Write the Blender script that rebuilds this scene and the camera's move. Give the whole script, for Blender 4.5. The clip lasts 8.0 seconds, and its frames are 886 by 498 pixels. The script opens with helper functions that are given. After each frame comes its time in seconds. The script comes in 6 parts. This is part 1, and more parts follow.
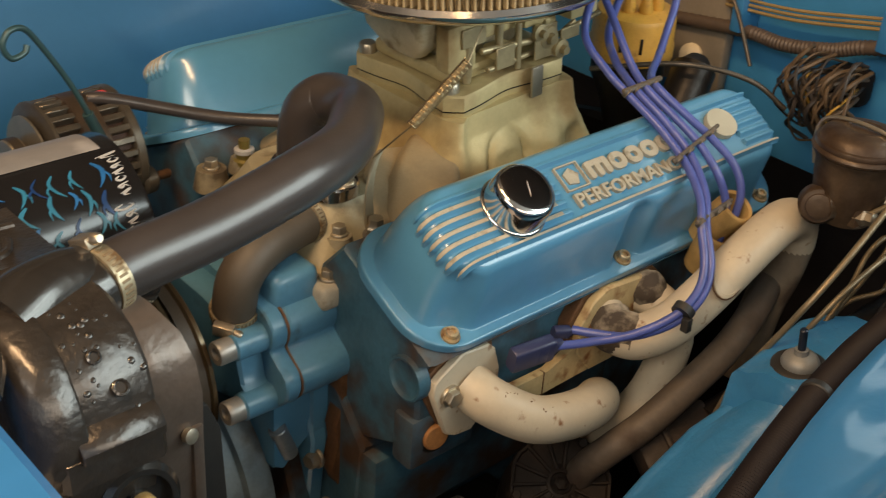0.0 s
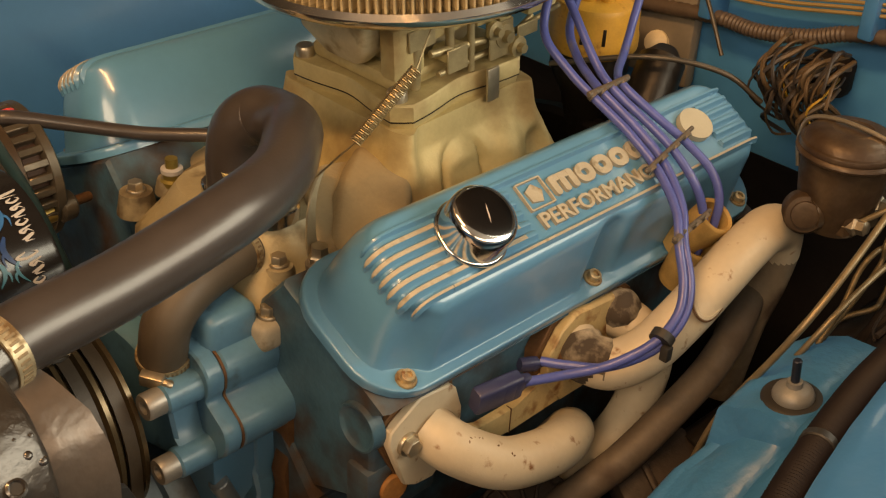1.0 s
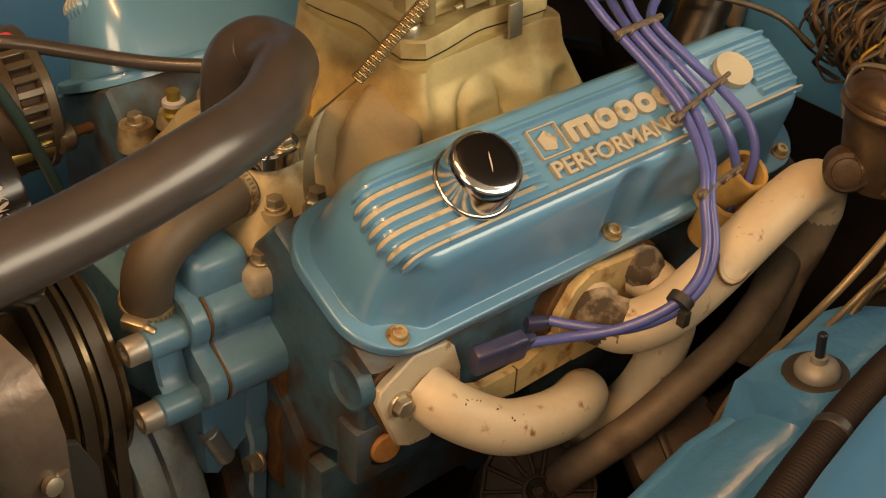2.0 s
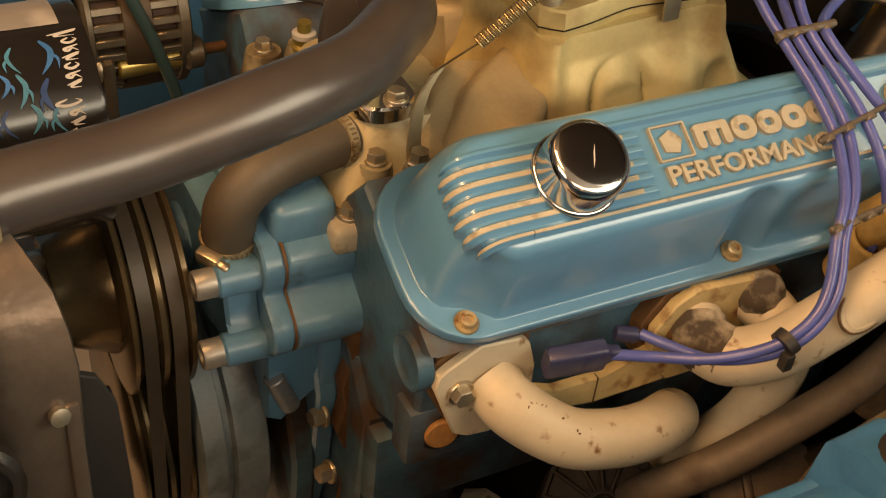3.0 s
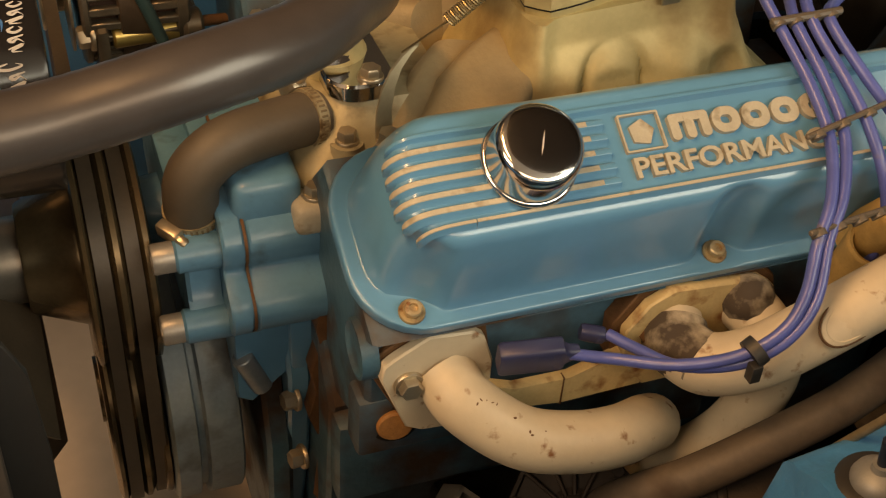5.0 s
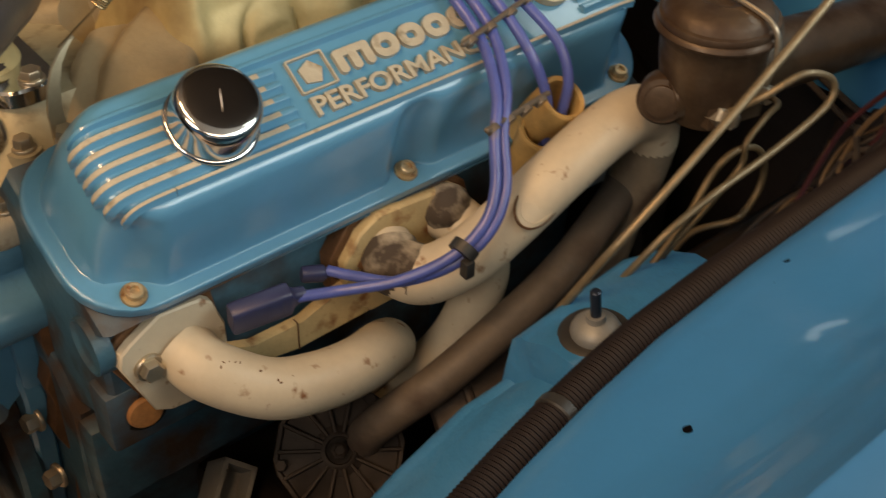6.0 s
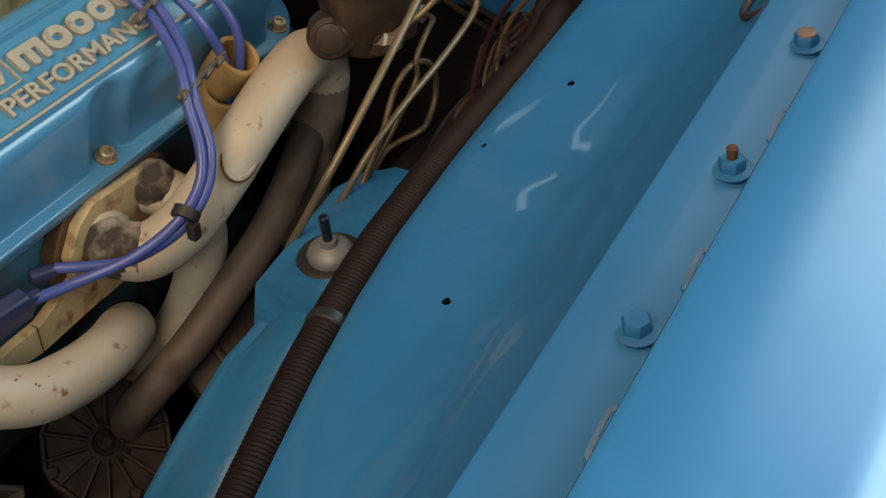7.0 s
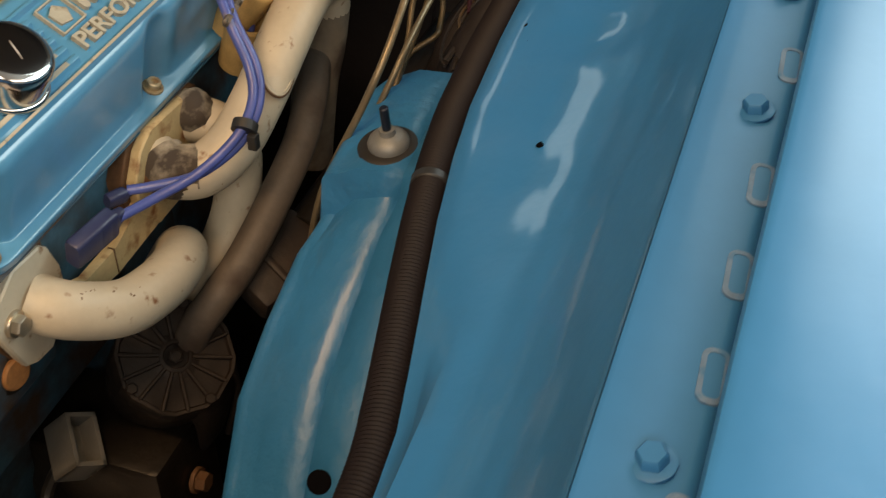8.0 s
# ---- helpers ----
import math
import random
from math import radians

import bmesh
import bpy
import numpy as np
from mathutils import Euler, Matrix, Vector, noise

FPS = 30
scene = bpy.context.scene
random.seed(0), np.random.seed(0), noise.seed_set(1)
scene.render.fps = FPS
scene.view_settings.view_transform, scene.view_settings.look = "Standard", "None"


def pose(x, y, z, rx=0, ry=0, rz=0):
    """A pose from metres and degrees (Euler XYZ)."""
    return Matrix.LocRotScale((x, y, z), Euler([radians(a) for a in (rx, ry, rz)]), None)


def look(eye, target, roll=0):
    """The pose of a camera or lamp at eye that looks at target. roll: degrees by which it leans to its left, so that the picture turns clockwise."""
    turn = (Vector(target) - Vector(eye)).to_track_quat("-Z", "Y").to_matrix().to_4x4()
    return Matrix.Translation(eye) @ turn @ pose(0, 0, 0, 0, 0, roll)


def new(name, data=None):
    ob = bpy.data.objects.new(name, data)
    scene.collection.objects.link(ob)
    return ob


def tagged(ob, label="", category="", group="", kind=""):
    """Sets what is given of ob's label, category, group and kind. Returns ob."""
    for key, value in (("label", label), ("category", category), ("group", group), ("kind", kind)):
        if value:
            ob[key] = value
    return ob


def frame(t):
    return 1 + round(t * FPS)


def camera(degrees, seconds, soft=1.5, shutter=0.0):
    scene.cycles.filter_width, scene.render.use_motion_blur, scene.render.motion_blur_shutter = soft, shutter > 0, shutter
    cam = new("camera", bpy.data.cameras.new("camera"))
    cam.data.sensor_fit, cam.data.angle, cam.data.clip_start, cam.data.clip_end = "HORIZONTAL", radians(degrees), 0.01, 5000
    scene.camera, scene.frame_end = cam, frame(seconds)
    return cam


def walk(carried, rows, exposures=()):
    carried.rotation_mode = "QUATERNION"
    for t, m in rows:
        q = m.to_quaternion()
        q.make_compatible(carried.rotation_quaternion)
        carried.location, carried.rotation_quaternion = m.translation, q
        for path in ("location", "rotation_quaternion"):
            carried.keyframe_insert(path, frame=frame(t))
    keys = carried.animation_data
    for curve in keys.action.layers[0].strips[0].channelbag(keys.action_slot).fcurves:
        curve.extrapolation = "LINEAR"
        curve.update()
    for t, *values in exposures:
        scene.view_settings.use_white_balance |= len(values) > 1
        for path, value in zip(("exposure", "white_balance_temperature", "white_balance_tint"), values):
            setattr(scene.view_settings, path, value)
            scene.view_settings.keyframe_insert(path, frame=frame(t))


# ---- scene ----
cam = camera(40.0, 8.0, soft=1.1, shutter=0.2)
PATH = [
    (0, (-0.614, -0.883, 1.45), (0.577, 0.372, 0.446), 4.0),
    (0.2, (-0.627, -0.835, 1.435), (0.648, 0.349, 0.449), 4.4),
    (0.5, (-0.584, -0.81, 1.444), (0.662, 0.377, 0.425), 3.6),
    (0.8, (-0.559, -0.794, 1.438), (0.693, 0.39, 0.424), 4.0),
    (1, (-0.526, -0.796, 1.438), (0.696, 0.391, 0.392), 3.3),
    (1.2, (-0.51, -0.798, 1.426), (0.706, 0.384, 0.365), 3.1),
    (2.3, (-0.423, -0.787, 1.416), (0.609, 0.452, 0.232), 3.5),
    (2.5, (-0.418, -0.789, 1.418), (0.576, 0.46, 0.213), 4.1),
    (3, (-0.333, -0.779, 1.409), (0.458, 0.572, 0.165), 6.5),
    (3.5, (-0.223, -0.792, 1.407), (0.405, 0.625, 0.142), 7.9),
    (4, (-0.209, -0.787, 1.397), (0.335, 0.652, 0.119), 5.9),
    (4.2, (-0.206, -0.791, 1.394), (0.327, 0.651, 0.115), 5.2),
    (5.3, (-0.209, -0.802, 1.397), (0.444, 0.591, 0.118), 3.9),
    (5.5, (-0.208, -0.801, 1.399), (0.52, 0.544, 0.11), 3.7),
    (5.8, (-0.221, -0.821, 1.392), (0.69, 0.43, 0.118), 2.2),
    (6, (-0.229, -0.836, 1.393), (0.765, 0.336, 0.114), 1.6),
    (6.3, (-0.275, -0.853, 1.401), (0.850, 0.164, 0.102), 1.2),
    (6.5, (-0.302, -0.866, 1.403), (0.899, 0.066, 0.103), 1.1),
    (6.8, (-0.307, -0.855, 1.404), (0.983, -0.054, 0.1), 1.0),
    (7, (-0.307, -0.844, 1.406), (1.025, -0.108, 0.108), 0.7),
    (7.5, (-0.371, -0.815, 1.405), (1.025, -0.223, 0.1), 0.2),
    (7.7, (-0.421, -0.793, 1.406), (0.995, -0.249, 0.1), 0.1),
    (8, (-0.492, -0.763, 1.409), (0.933, -0.256, 0.101), -0.1),
]
EXPOSURES = [(0, -0.22, 7100, 13), (0.6, -0.22, 9300, 19), (1.2, -0.22, 10900, 24), (3.0, -0.12, 11700, 26), (4.2, -0.22, 10800, 23), (5.3, -0.31, 10400, 22), (6.0, -0.33, 7700, 17), (6.6, -0.38, 6150, 11), (7.2, -0.51, 6300, 10), (7.6, -0.47, 6250, 11), (8, -0.22, 7050, 12)]
walk(cam, [(t, look(eye, target, roll)) for t, eye, target, roll in PATH], EXPOSURES)

# ---- light ----
world = bpy.data.worlds.new("garage_air")
scene.world = world
world.use_nodes = True
world.node_tree.nodes["Background"].inputs[0].default_value = (0.9, 0.95, 1.0, 1)
world.node_tree.nodes["Background"].inputs[1].default_value = 0.004


def lamp(name, x, y, z, sx, sy, watts, colour, target):
    data = bpy.data.lights.new(name, "AREA")
    data.shape, data.size, data.size_y, data.energy, data.color = "RECTANGLE", sx, sy, watts, colour
    ob = new(name, data)
    ob.matrix_world = look((x, y, z), target)
    return ob


NEUTRAL, COOL = (1.0, 0.92, 0.80), (0.78, 0.96, 1.0)
lamp("ceiling_tube_light", -0.9, -0.4, 2.85, 1.3, 0.10, 40, (1.0, 0.66, 0.36), (0.0, -0.2, 0.8))
lamp("ceiling_tube_light", -1.4, 1.3, 2.85, 1.3, 0.12, 2.5, (1.0, 0.66, 0.36), (0.1, 0, 0.8))
lamp("window_light", -0.5, -3.6, 2.5, 3.0, 0.9, 46, NEUTRAL, (0.0, -0.3, 0.9))
lamp("door_light", -2.4, -1.3, 2.6, 1.5, 0.8, 43, NEUTRAL, (0.2, 0.0, 1.0))
lamp("window_light", 1.6, -2.6, 2.2, 2.4, 1.5, 112, COOL, (0.2, -0.8, 1.0))
lamp("ceiling_panel_light", 1.75, -1.05, 2.75, 1.4, 0.7, 24, COOL, (0.1, -0.75, 1.1))
lamp("small_window_light", 3.4, 2.2, 2.35, 0.9, 0.9, 9, COOL, (0.1, -0.75, 1.1))


# ---- mesh helpers ----
def part(name, bm, material, parent=None, label="", smooth=True, share=None):
    """Links a bmesh as one mesh object under parent."""
    if share is None:
        share = bpy.data.meshes.new(name)
        bmesh.ops.recalc_face_normals(bm, faces=bm.faces[:])
        bm.to_mesh(share)
        bm.free()
        share.materials.append(material)
        for p in share.polygons:
            p.use_smooth = smooth
        if smooth:
            share.set_sharp_from_angle(angle=radians(38))
    ob = new(name, share)
    if parent:
        ob.parent = parent
    if label:
        ob["label"] = label
    return ob


def thing(name, label, category, group="", kind=""):
    return tagged(new(name), label, category, group, kind)


def V(*a):
    return Vector(a)


def box(bm, x0, y0, z0, x1, y1, z1, bevel=0.0, m=None, seg=2):
    geo = bmesh.ops.create_cube(bm, size=1)["verts"]
    for v in geo:
        v.co = ((x0 + x1) / 2 + v.co.x * (x1 - x0), (y0 + y1) / 2 + v.co.y * (y1 - y0), (z0 + z1) / 2 + v.co.z * (z1 - z0))
    if bevel:
        edges = {e for v in geo for e in v.link_edges}
        geo = [v for v in bmesh.ops.bevel(bm, geom=list(edges), offset=bevel, segments=seg, affect="EDGES", profile=0.5)["verts"]] + [v for v in geo if v.is_valid]
    if m:
        bmesh.ops.transform(bm, matrix=m, verts=list({v for v in geo if v.is_valid}))
    return bm


def frame_on(p, way):
    """A matrix at p whose z axis points along way."""
    return Matrix.Translation(p) @ Vector(way).to_track_quat("Z", "Y").to_matrix().to_4x4()


def ring_loft(bm, loops, close=True, caps=True):
    rows = [[bm.verts.new(p) for p in loop] for loop in loops]
    for a, b in zip(rows, rows[1:]):
        n = len(a)
        for i in range(n if close else n - 1):
            bm.faces.new((a[i], a[(i + 1) % n], b[(i + 1) % n], b[i]))
    if caps:
        bm.faces.new(rows[0][::-1])
        bm.faces.new(rows[-1])
    return rows


def lathe(bm, profile, p=(0, 0, 0), way=(0, 0, 1), seg=28):
    """Turns (radius, height) pairs round the axis at p along way."""
    m = frame_on(p, way)
    ring_loft(bm, [[m @ V(max(r, 1e-5) * math.cos(2 * math.pi * i / seg), max(r, 1e-5) * math.sin(2 * math.pi * i / seg), h) for i in range(seg)] for r, h in profile])
    return bm


def rod(bm, a, b, r, r2=None, seg=16, bevel=0.0):
    a, b = Vector(a), Vector(b)
    h, r2 = (b - a).length, r if r2 is None else r2
    prof = [(r, 0), (r2, h)] if not bevel else [(r - bevel, 0), (r, bevel), (r2, h - bevel), (r2 - bevel, h)]
    return lathe(bm, prof, a, b - a, seg)


def smooth_path(points, step=6):
    """Catmull-Rom through the points; each may carry a radius as fourth number."""
    pts = [Vector(p) for p in points]
    pts = [pts[0] * 2 - pts[1]] + pts + [pts[-1] * 2 - pts[-2]]
    out = []
    for a, b, c, d in zip(pts, pts[1:], pts[2:], pts[3:]):
        for k in range(step):
            t = k / step
            out.append(0.5 * ((2 * b) + (c - a) * t + (2 * a - 5 * b + 4 * c - d) * t * t + (3 * b - a - 3 * c + d) * t * t * t))
    return out + [pts[-2]]


def tube(bm, points, r, seg=14, step=6, ribs=0.0, caps=True):
    """A round tube along a smooth path; ribs: depth of corrugation."""
    path = smooth_path(points, step)
    up, loops, last = None, [], None
    for i, p in enumerate(path):
        d = (path[min(i + 1, len(path) - 1)] - path[max(i - 1, 0)]).normalized()
        if up is None:
            up = d.orthogonal().normalized()
        else:
            up = (last.rotation_difference(d) @ up).normalized()
        up = (up - d * up.dot(d)).normalized()
        last, side = d, d.cross(up)
        rr = (r[min(i // step, len(r) - 1)] * (1 - (i % step) / step) + r[min(i // step + 1, len(r) - 1)] * ((i % step) / step)) if isinstance(r, (list, tuple)) else r
        rr -= ribs * (i % 2)
        loops.append([p + (up * math.cos(2 * math.pi * k / seg) + side * math.sin(2 * math.pi * k / seg)) * rr for k in range(seg)])
    ring_loft(bm, loops, caps=caps)
    return bm


def prism(bm, outline, x0, x1, bevel=0.0, axis="x"):
    """An outline (pairs) pushed along an axis from x0 to x1: (y, z) along x, (x, z) along y, (x, y) along z."""
    put = {"x": lambda a, b, h: (h, a, b), "y": lambda a, b, h: (a, h, b), "z": lambda a, b, h: (a, b, h)}[axis]
    if bevel:
        c = V(sum(p[0] for p in outline) / len(outline), sum(p[1] for p in outline) / len(outline))
        inner = [tuple(c + (V(*p) - c) * (1 - bevel / max((V(*p) - c).length, bevel * 1.5))) for p in outline]
        s = 1 if x1 > x0 else -1
        loops = [(inner, x0), (outline, x0 + s * bevel), (outline, x1 - s * bevel), (inner, x1)]
    else:
        loops = [(outline, x0), (outline, x1)]
    ring_loft(bm, [[put(a, b, h) for a, b in o] for o, h in loops])
    return bm


def hexbolt(parent, p, way, r, h, material, washer=0.0, name="bolt", label=""):
    """A hexagon bolt head standing at p along way."""
    m = frame_on(p, way)
    bm = bmesh.new()
    loops = []
    for k, (s, z) in enumerate([(1.0, 0), (1.0, h * 0.8), (0.86, h)]):
        loops.append([m @ V(r * s * math.cos(math.pi * i / 3), r * s * math.sin(math.pi * i / 3), z + washer * 0.25) for i in range(6)])
    ring_loft(bm, loops)
    if washer:
        lathe(bm, [(washer, 0), (washer, washer * 0.2), (washer * 0.93, washer * 0.3)], p, way, 20)
    return part(name, bm, material, parent, label)


def rounded(w, h, r, n=5, cx=0.0, cy=0.0):
    """A rounded rectangle as pairs, counter-clockwise."""
    out = []
    for qx, qy, a0 in ((1, 1, 0), (-1, 1, 90), (-1, -1, 180), (1, -1, 270)):
        for k in range(n + 1):
            a = radians(a0 + 90 * k / n)
            out.append((cx + qx * (w / 2 - r) + r * math.cos(a), cy + qy * (h / 2 - r) + r * math.sin(a)))
    return out


# ---- materials ----
def paint(name, base, rough=0.4, metal=0.0, vary=0.15, scale=30.0, bump=0.0, bump_scale=200.0, coat=0.0, wave=0.001, dirt=None, dirt_amount=0.0, dirt_scale=8.0, sheen_rough=0.12, spec=0.5):
    """A surface with grain and broad variation, and stains of a second colour."""
    mat = bpy.data.materials.new(name)
    mat.use_nodes = True
    nt = mat.node_tree
    bs = nt.nodes["Principled BSDF"]
    bs.inputs["Roughness"].default_value, bs.inputs["Metallic"].default_value = rough, metal
    bs.inputs["Coat Weight"].default_value, bs.inputs["Coat Roughness"].default_value = coat, sheen_rough
    bs.inputs["Specular IOR Level"].default_value = spec
    tc = nt.nodes.new("ShaderNodeTexCoord")

    def noise_node(s, detail=4.0):
        n = nt.nodes.new("ShaderNodeTexNoise")
        n.inputs["Scale"].default_value, n.inputs["Detail"].default_value = s, detail
        nt.links.new(tc.outputs["Object"], n.inputs["Vector"])
        return n

    def mix(a, b, f):
        m = nt.nodes.new("ShaderNodeMix")
        m.data_type = "RGBA"
        for sock, val in ((m.inputs["A"], a), (m.inputs["B"], b), (m.inputs["Factor"], f)):
            if isinstance(val, (tuple, float, int)):
                sock.default_value = val
            else:
                nt.links.new(val, sock)
        return m.outputs["Result"]

    def ramp(src, lo, hi):
        r = nt.nodes.new("ShaderNodeMapRange")
        r.inputs["From Min"].default_value, r.inputs["From Max"].default_value = lo, hi
        nt.links.new(src, r.inputs["Value"])
        return r.outputs["Result"]

    lo = tuple(c * (1 - vary) for c in base) + (1,)
    hi = tuple(min(1, c * (1 + vary)) for c in base) + (1,)
    big, fine = noise_node(scale), noise_node(scale * 9, 6)
    add = nt.nodes.new("ShaderNodeMath")
    add.operation = "MULTIPLY_ADD"
    nt.links.new(fine.outputs["Fac"], add.inputs[0])
    add.inputs[1].default_value = 0.4
    nt.links.new(big.outputs["Fac"], add.inputs[2])
    col = mix(lo, hi, ramp(add.outputs[0], 0.4, 1.0))
    if dirt:
        st = noise_node(dirt_scale, 8)
        f = ramp(st.outputs["Fac"], 0.62 - dirt_amount * 0.4, 0.75 - dirt_amount * 0.25)
        col = mix(col, tuple(dirt) + (1,), f)
        rr = nt.nodes.new("ShaderNodeMapRange")
        rr.inputs["To Min"].default_value, rr.inputs["To Max"].default_value = rough, min(1, rough + 0.3)
        nt.links.new(f, rr.inputs["Value"])
        nt.links.new(rr.outputs["Result"], bs.inputs["Roughness"])
    nt.links.new(col, bs.inputs["Base Color"])
    if bump:
        bn = nt.nodes.new("ShaderNodeBump")
        bn.inputs["Strength"].default_value, bn.inputs["Distance"].default_value = bump, wave
        nt.links.new(noise_node(bump_scale, 5).outputs["Fac"], bn.inputs["Height"])
        nt.links.new(bn.outputs["Normal"], bs.inputs["Normal"])
    return mat


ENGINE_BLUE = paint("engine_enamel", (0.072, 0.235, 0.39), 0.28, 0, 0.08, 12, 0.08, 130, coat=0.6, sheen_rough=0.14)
PUMP_BLUE = paint("dusty_pump_enamel", (0.075, 0.215, 0.34), 0.40, 0, 0.16, 22, 0.25, 160, coat=0.25, sheen_rough=0.2, dirt=(0.045, 0.085, 0.11), dirt_amount=0.1, dirt_scale=30)
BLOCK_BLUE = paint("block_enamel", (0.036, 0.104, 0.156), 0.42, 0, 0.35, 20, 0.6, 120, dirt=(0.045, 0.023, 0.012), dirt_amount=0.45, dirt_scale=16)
BODY_BLUE = paint("body_paint", (0.027, 0.178, 0.415), 0.42, 0, 0.07, 5, 0.35, 11, coat=0.5, wave=0.010, sheen_rough=0.09)
FENDER_BLUE = paint("fender_paint", (0.034, 0.190, 0.425), 0.36, 0, 0.06, 5, 0.25, 7, coat=0.8, wave=0.012, sheen_rough=0.28)
BAY_BLUE = paint("bay_paint", (0.026, 0.160, 0.37), 0.52, 0, 0.10, 6, 0.25, 9, coat=0.05, wave=0.006, sheen_rough=0.12)
# the bay's blue darkened: the shade under the fender is in the colour
SHADED_TOWER_BLUE = paint("shaded_tower_paint", (0.023, 0.155, 0.335), 0.45, 0, 0.12, 7, 0.5, 16, coat=0.20, wave=0.018, sheen_rough=0.20)
BARE_ALU = paint("bare_aluminium", (0.36, 0.335, 0.27), 0.55, 0.05, 0.14, 60, 0.25, 300, dirt=(0.20, 0.17, 0.12), dirt_amount=0.1, dirt_scale=60)
CAST_ALU = paint("cast_aluminium", (0.51, 0.425, 0.225), 0.52, 0.25, 0.14, 25, 0.35, 350, dirt=(0.27, 0.19, 0.09), dirt_amount=0.32, dirt_scale=11)
CHROME = paint("chrome", (0.62, 0.61, 0.60), 0.13, 1.0, 0.05, 20)
STEEL = paint("zinc_steel", (0.46, 0.40, 0.31), 0.36, 0.85, 0.12, 80, 0.1, 300)
RUSTY = paint("rusty_steel", (0.135, 0.066, 0.030), 0.65, 0.3, 0.35, 120, 0.4, 500)
HEADER = paint("header_coating", (0.52, 0.45, 0.34), 0.5, 0.05, 0.12, 15, 0.15, 250, dirt=(0.20, 0.085, 0.035), dirt_amount=-0.04, dirt_scale=80)
BURNT = paint("burnt_coating", (0.46, 0.40, 0.31), 0.65, 0.05, 0.2, 40, 0.4, 300, dirt=(0.060, 0.046, 0.036), dirt_amount=0.85, dirt_scale=48)
DARK_PIPE = paint("sooty_pipe", (0.095, 0.074, 0.057), 0.6, 0.1, 0.3, 25, 0.2, 200, dirt=(0.045, 0.028, 0.02), dirt_amount=0.3, dirt_scale=14)
RUBBER = paint("rubber_hose", (0.045, 0.038, 0.036), 0.30, 0, 0.15, 30, 0.10, 300, coat=0.25, sheen_rough=0.25)
BLACK_PAINT = paint("black_enamel", (0.035, 0.030, 0.026), 0.26, 0.35, 0.3, 25, 0.45, 110, coat=0.7)
BLISTER = paint("blistered_black", (0.042, 0.034, 0.028), 0.30, 0.35, 0.35, 30, 0.9, 75, coat=0.5, wave=0.0022, sheen_rough=0.15)
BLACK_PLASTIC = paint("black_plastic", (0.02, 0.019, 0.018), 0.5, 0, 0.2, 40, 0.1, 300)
PULLEY = paint("pulley_steel", (0.130, 0.095, 0.056), 0.27, 0.6, 0.35, 30, 0.15, 200)
BELT = paint("belt_rubber", (0.036, 0.027, 0.019), 0.45, 0, 0.25, 60, 0.2, 300)
WIRE_BLUE = paint("silicone_lead", (0.066, 0.092, 0.315), 0.30, 0, 0.15, 60, dirt=(0.16, 0.14, 0.14), dirt_amount=-0.05, dirt_scale=40)
BOOT_BLUE = paint("silicone_boot", (0.026, 0.032, 0.085), 0.4, 0, 0.15, 60)
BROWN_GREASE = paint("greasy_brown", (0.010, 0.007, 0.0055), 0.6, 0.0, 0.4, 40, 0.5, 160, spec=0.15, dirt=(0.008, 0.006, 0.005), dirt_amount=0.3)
MASTER = paint("master_cylinder_iron", (0.085, 0.057, 0.036), 0.32, 0.35, 0.4, 30, 0.35, 160, dirt=(0.04, 0.021, 0.011), dirt_amount=0.4, dirt_scale=24)
TAN = paint("scorched_card", (0.42, 0.27, 0.10), 0.7, 0, 0.25, 60, 0.3, 300)
ORANGE = paint("distributor_cap", (0.56, 0.31, 0.055), 0.42, 0, 0.18, 40, 0.1, 200, dirt=(0.22, 0.10, 0.02), dirt_amount=0.05, dirt_scale=60)
CONCRETE = paint("garage_floor", (0.62, 0.52, 0.43), 0.7, 0, 0.12, 4, 0.2, 60)
WALLPAINT = paint("garage_wall", (0.12, 0.11, 0.10), 0.8, 0, 0.06, 3)
FILTER = paint("filter_paper", (0.30, 0.235, 0.135), 0.85, 0, 0.25, 60, 0.3, 400)
GRIMY_ALU = paint("grimy_aluminium", (0.34, 0.300, 0.205), 0.55, 0.2, 0.22, 30, 0.4, 300, dirt=(0.085, 0.066, 0.044), dirt_amount=0.45, dirt_scale=26)
# front runners: real grime, with the shade of their facet darkening the base
SHADED_GRIMY_CAST = paint("shaded_grimy_runner", (0.30, 0.245, 0.155), 0.5, 0.2, 0.15, 25, 0.45, 300, dirt=(0.17, 0.13, 0.08), dirt_amount=0.22, dirt_scale=11)
AGED_BAND = paint("aged_clamp_band", (0.44, 0.37, 0.25), 0.42, 0.7, 0.2, 90, 0.2, 300, dirt=(0.16, 0.10, 0.05), dirt_amount=0.3, dirt_scale=90)
BAND_SLOT = paint("band_slot_tan", (0.20, 0.145, 0.085), 0.6, 0.3, 0.2, 90)
DULL_ZINC = paint("dull_zinc", (0.36, 0.35, 0.33), 0.42, 0.6, 0.15, 90, 0.15, 300)
BRASSY_ZINC = paint("yellowed_zinc", (0.33, 0.25, 0.14), 0.5, 0.35, 0.25, 140, 0.25, 400, dirt=(0.14, 0.065, 0.025), dirt_amount=0.25, dirt_scale=110)
DAMPER_GREY = paint("damper_grey_blue", (0.175, 0.235, 0.275), 0.42, 0.1, 0.25, 30, 0.2, 200, dirt=(0.065, 0.06, 0.05), dirt_amount=0.15, dirt_scale=14)
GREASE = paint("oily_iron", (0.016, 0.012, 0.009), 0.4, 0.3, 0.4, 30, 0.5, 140)
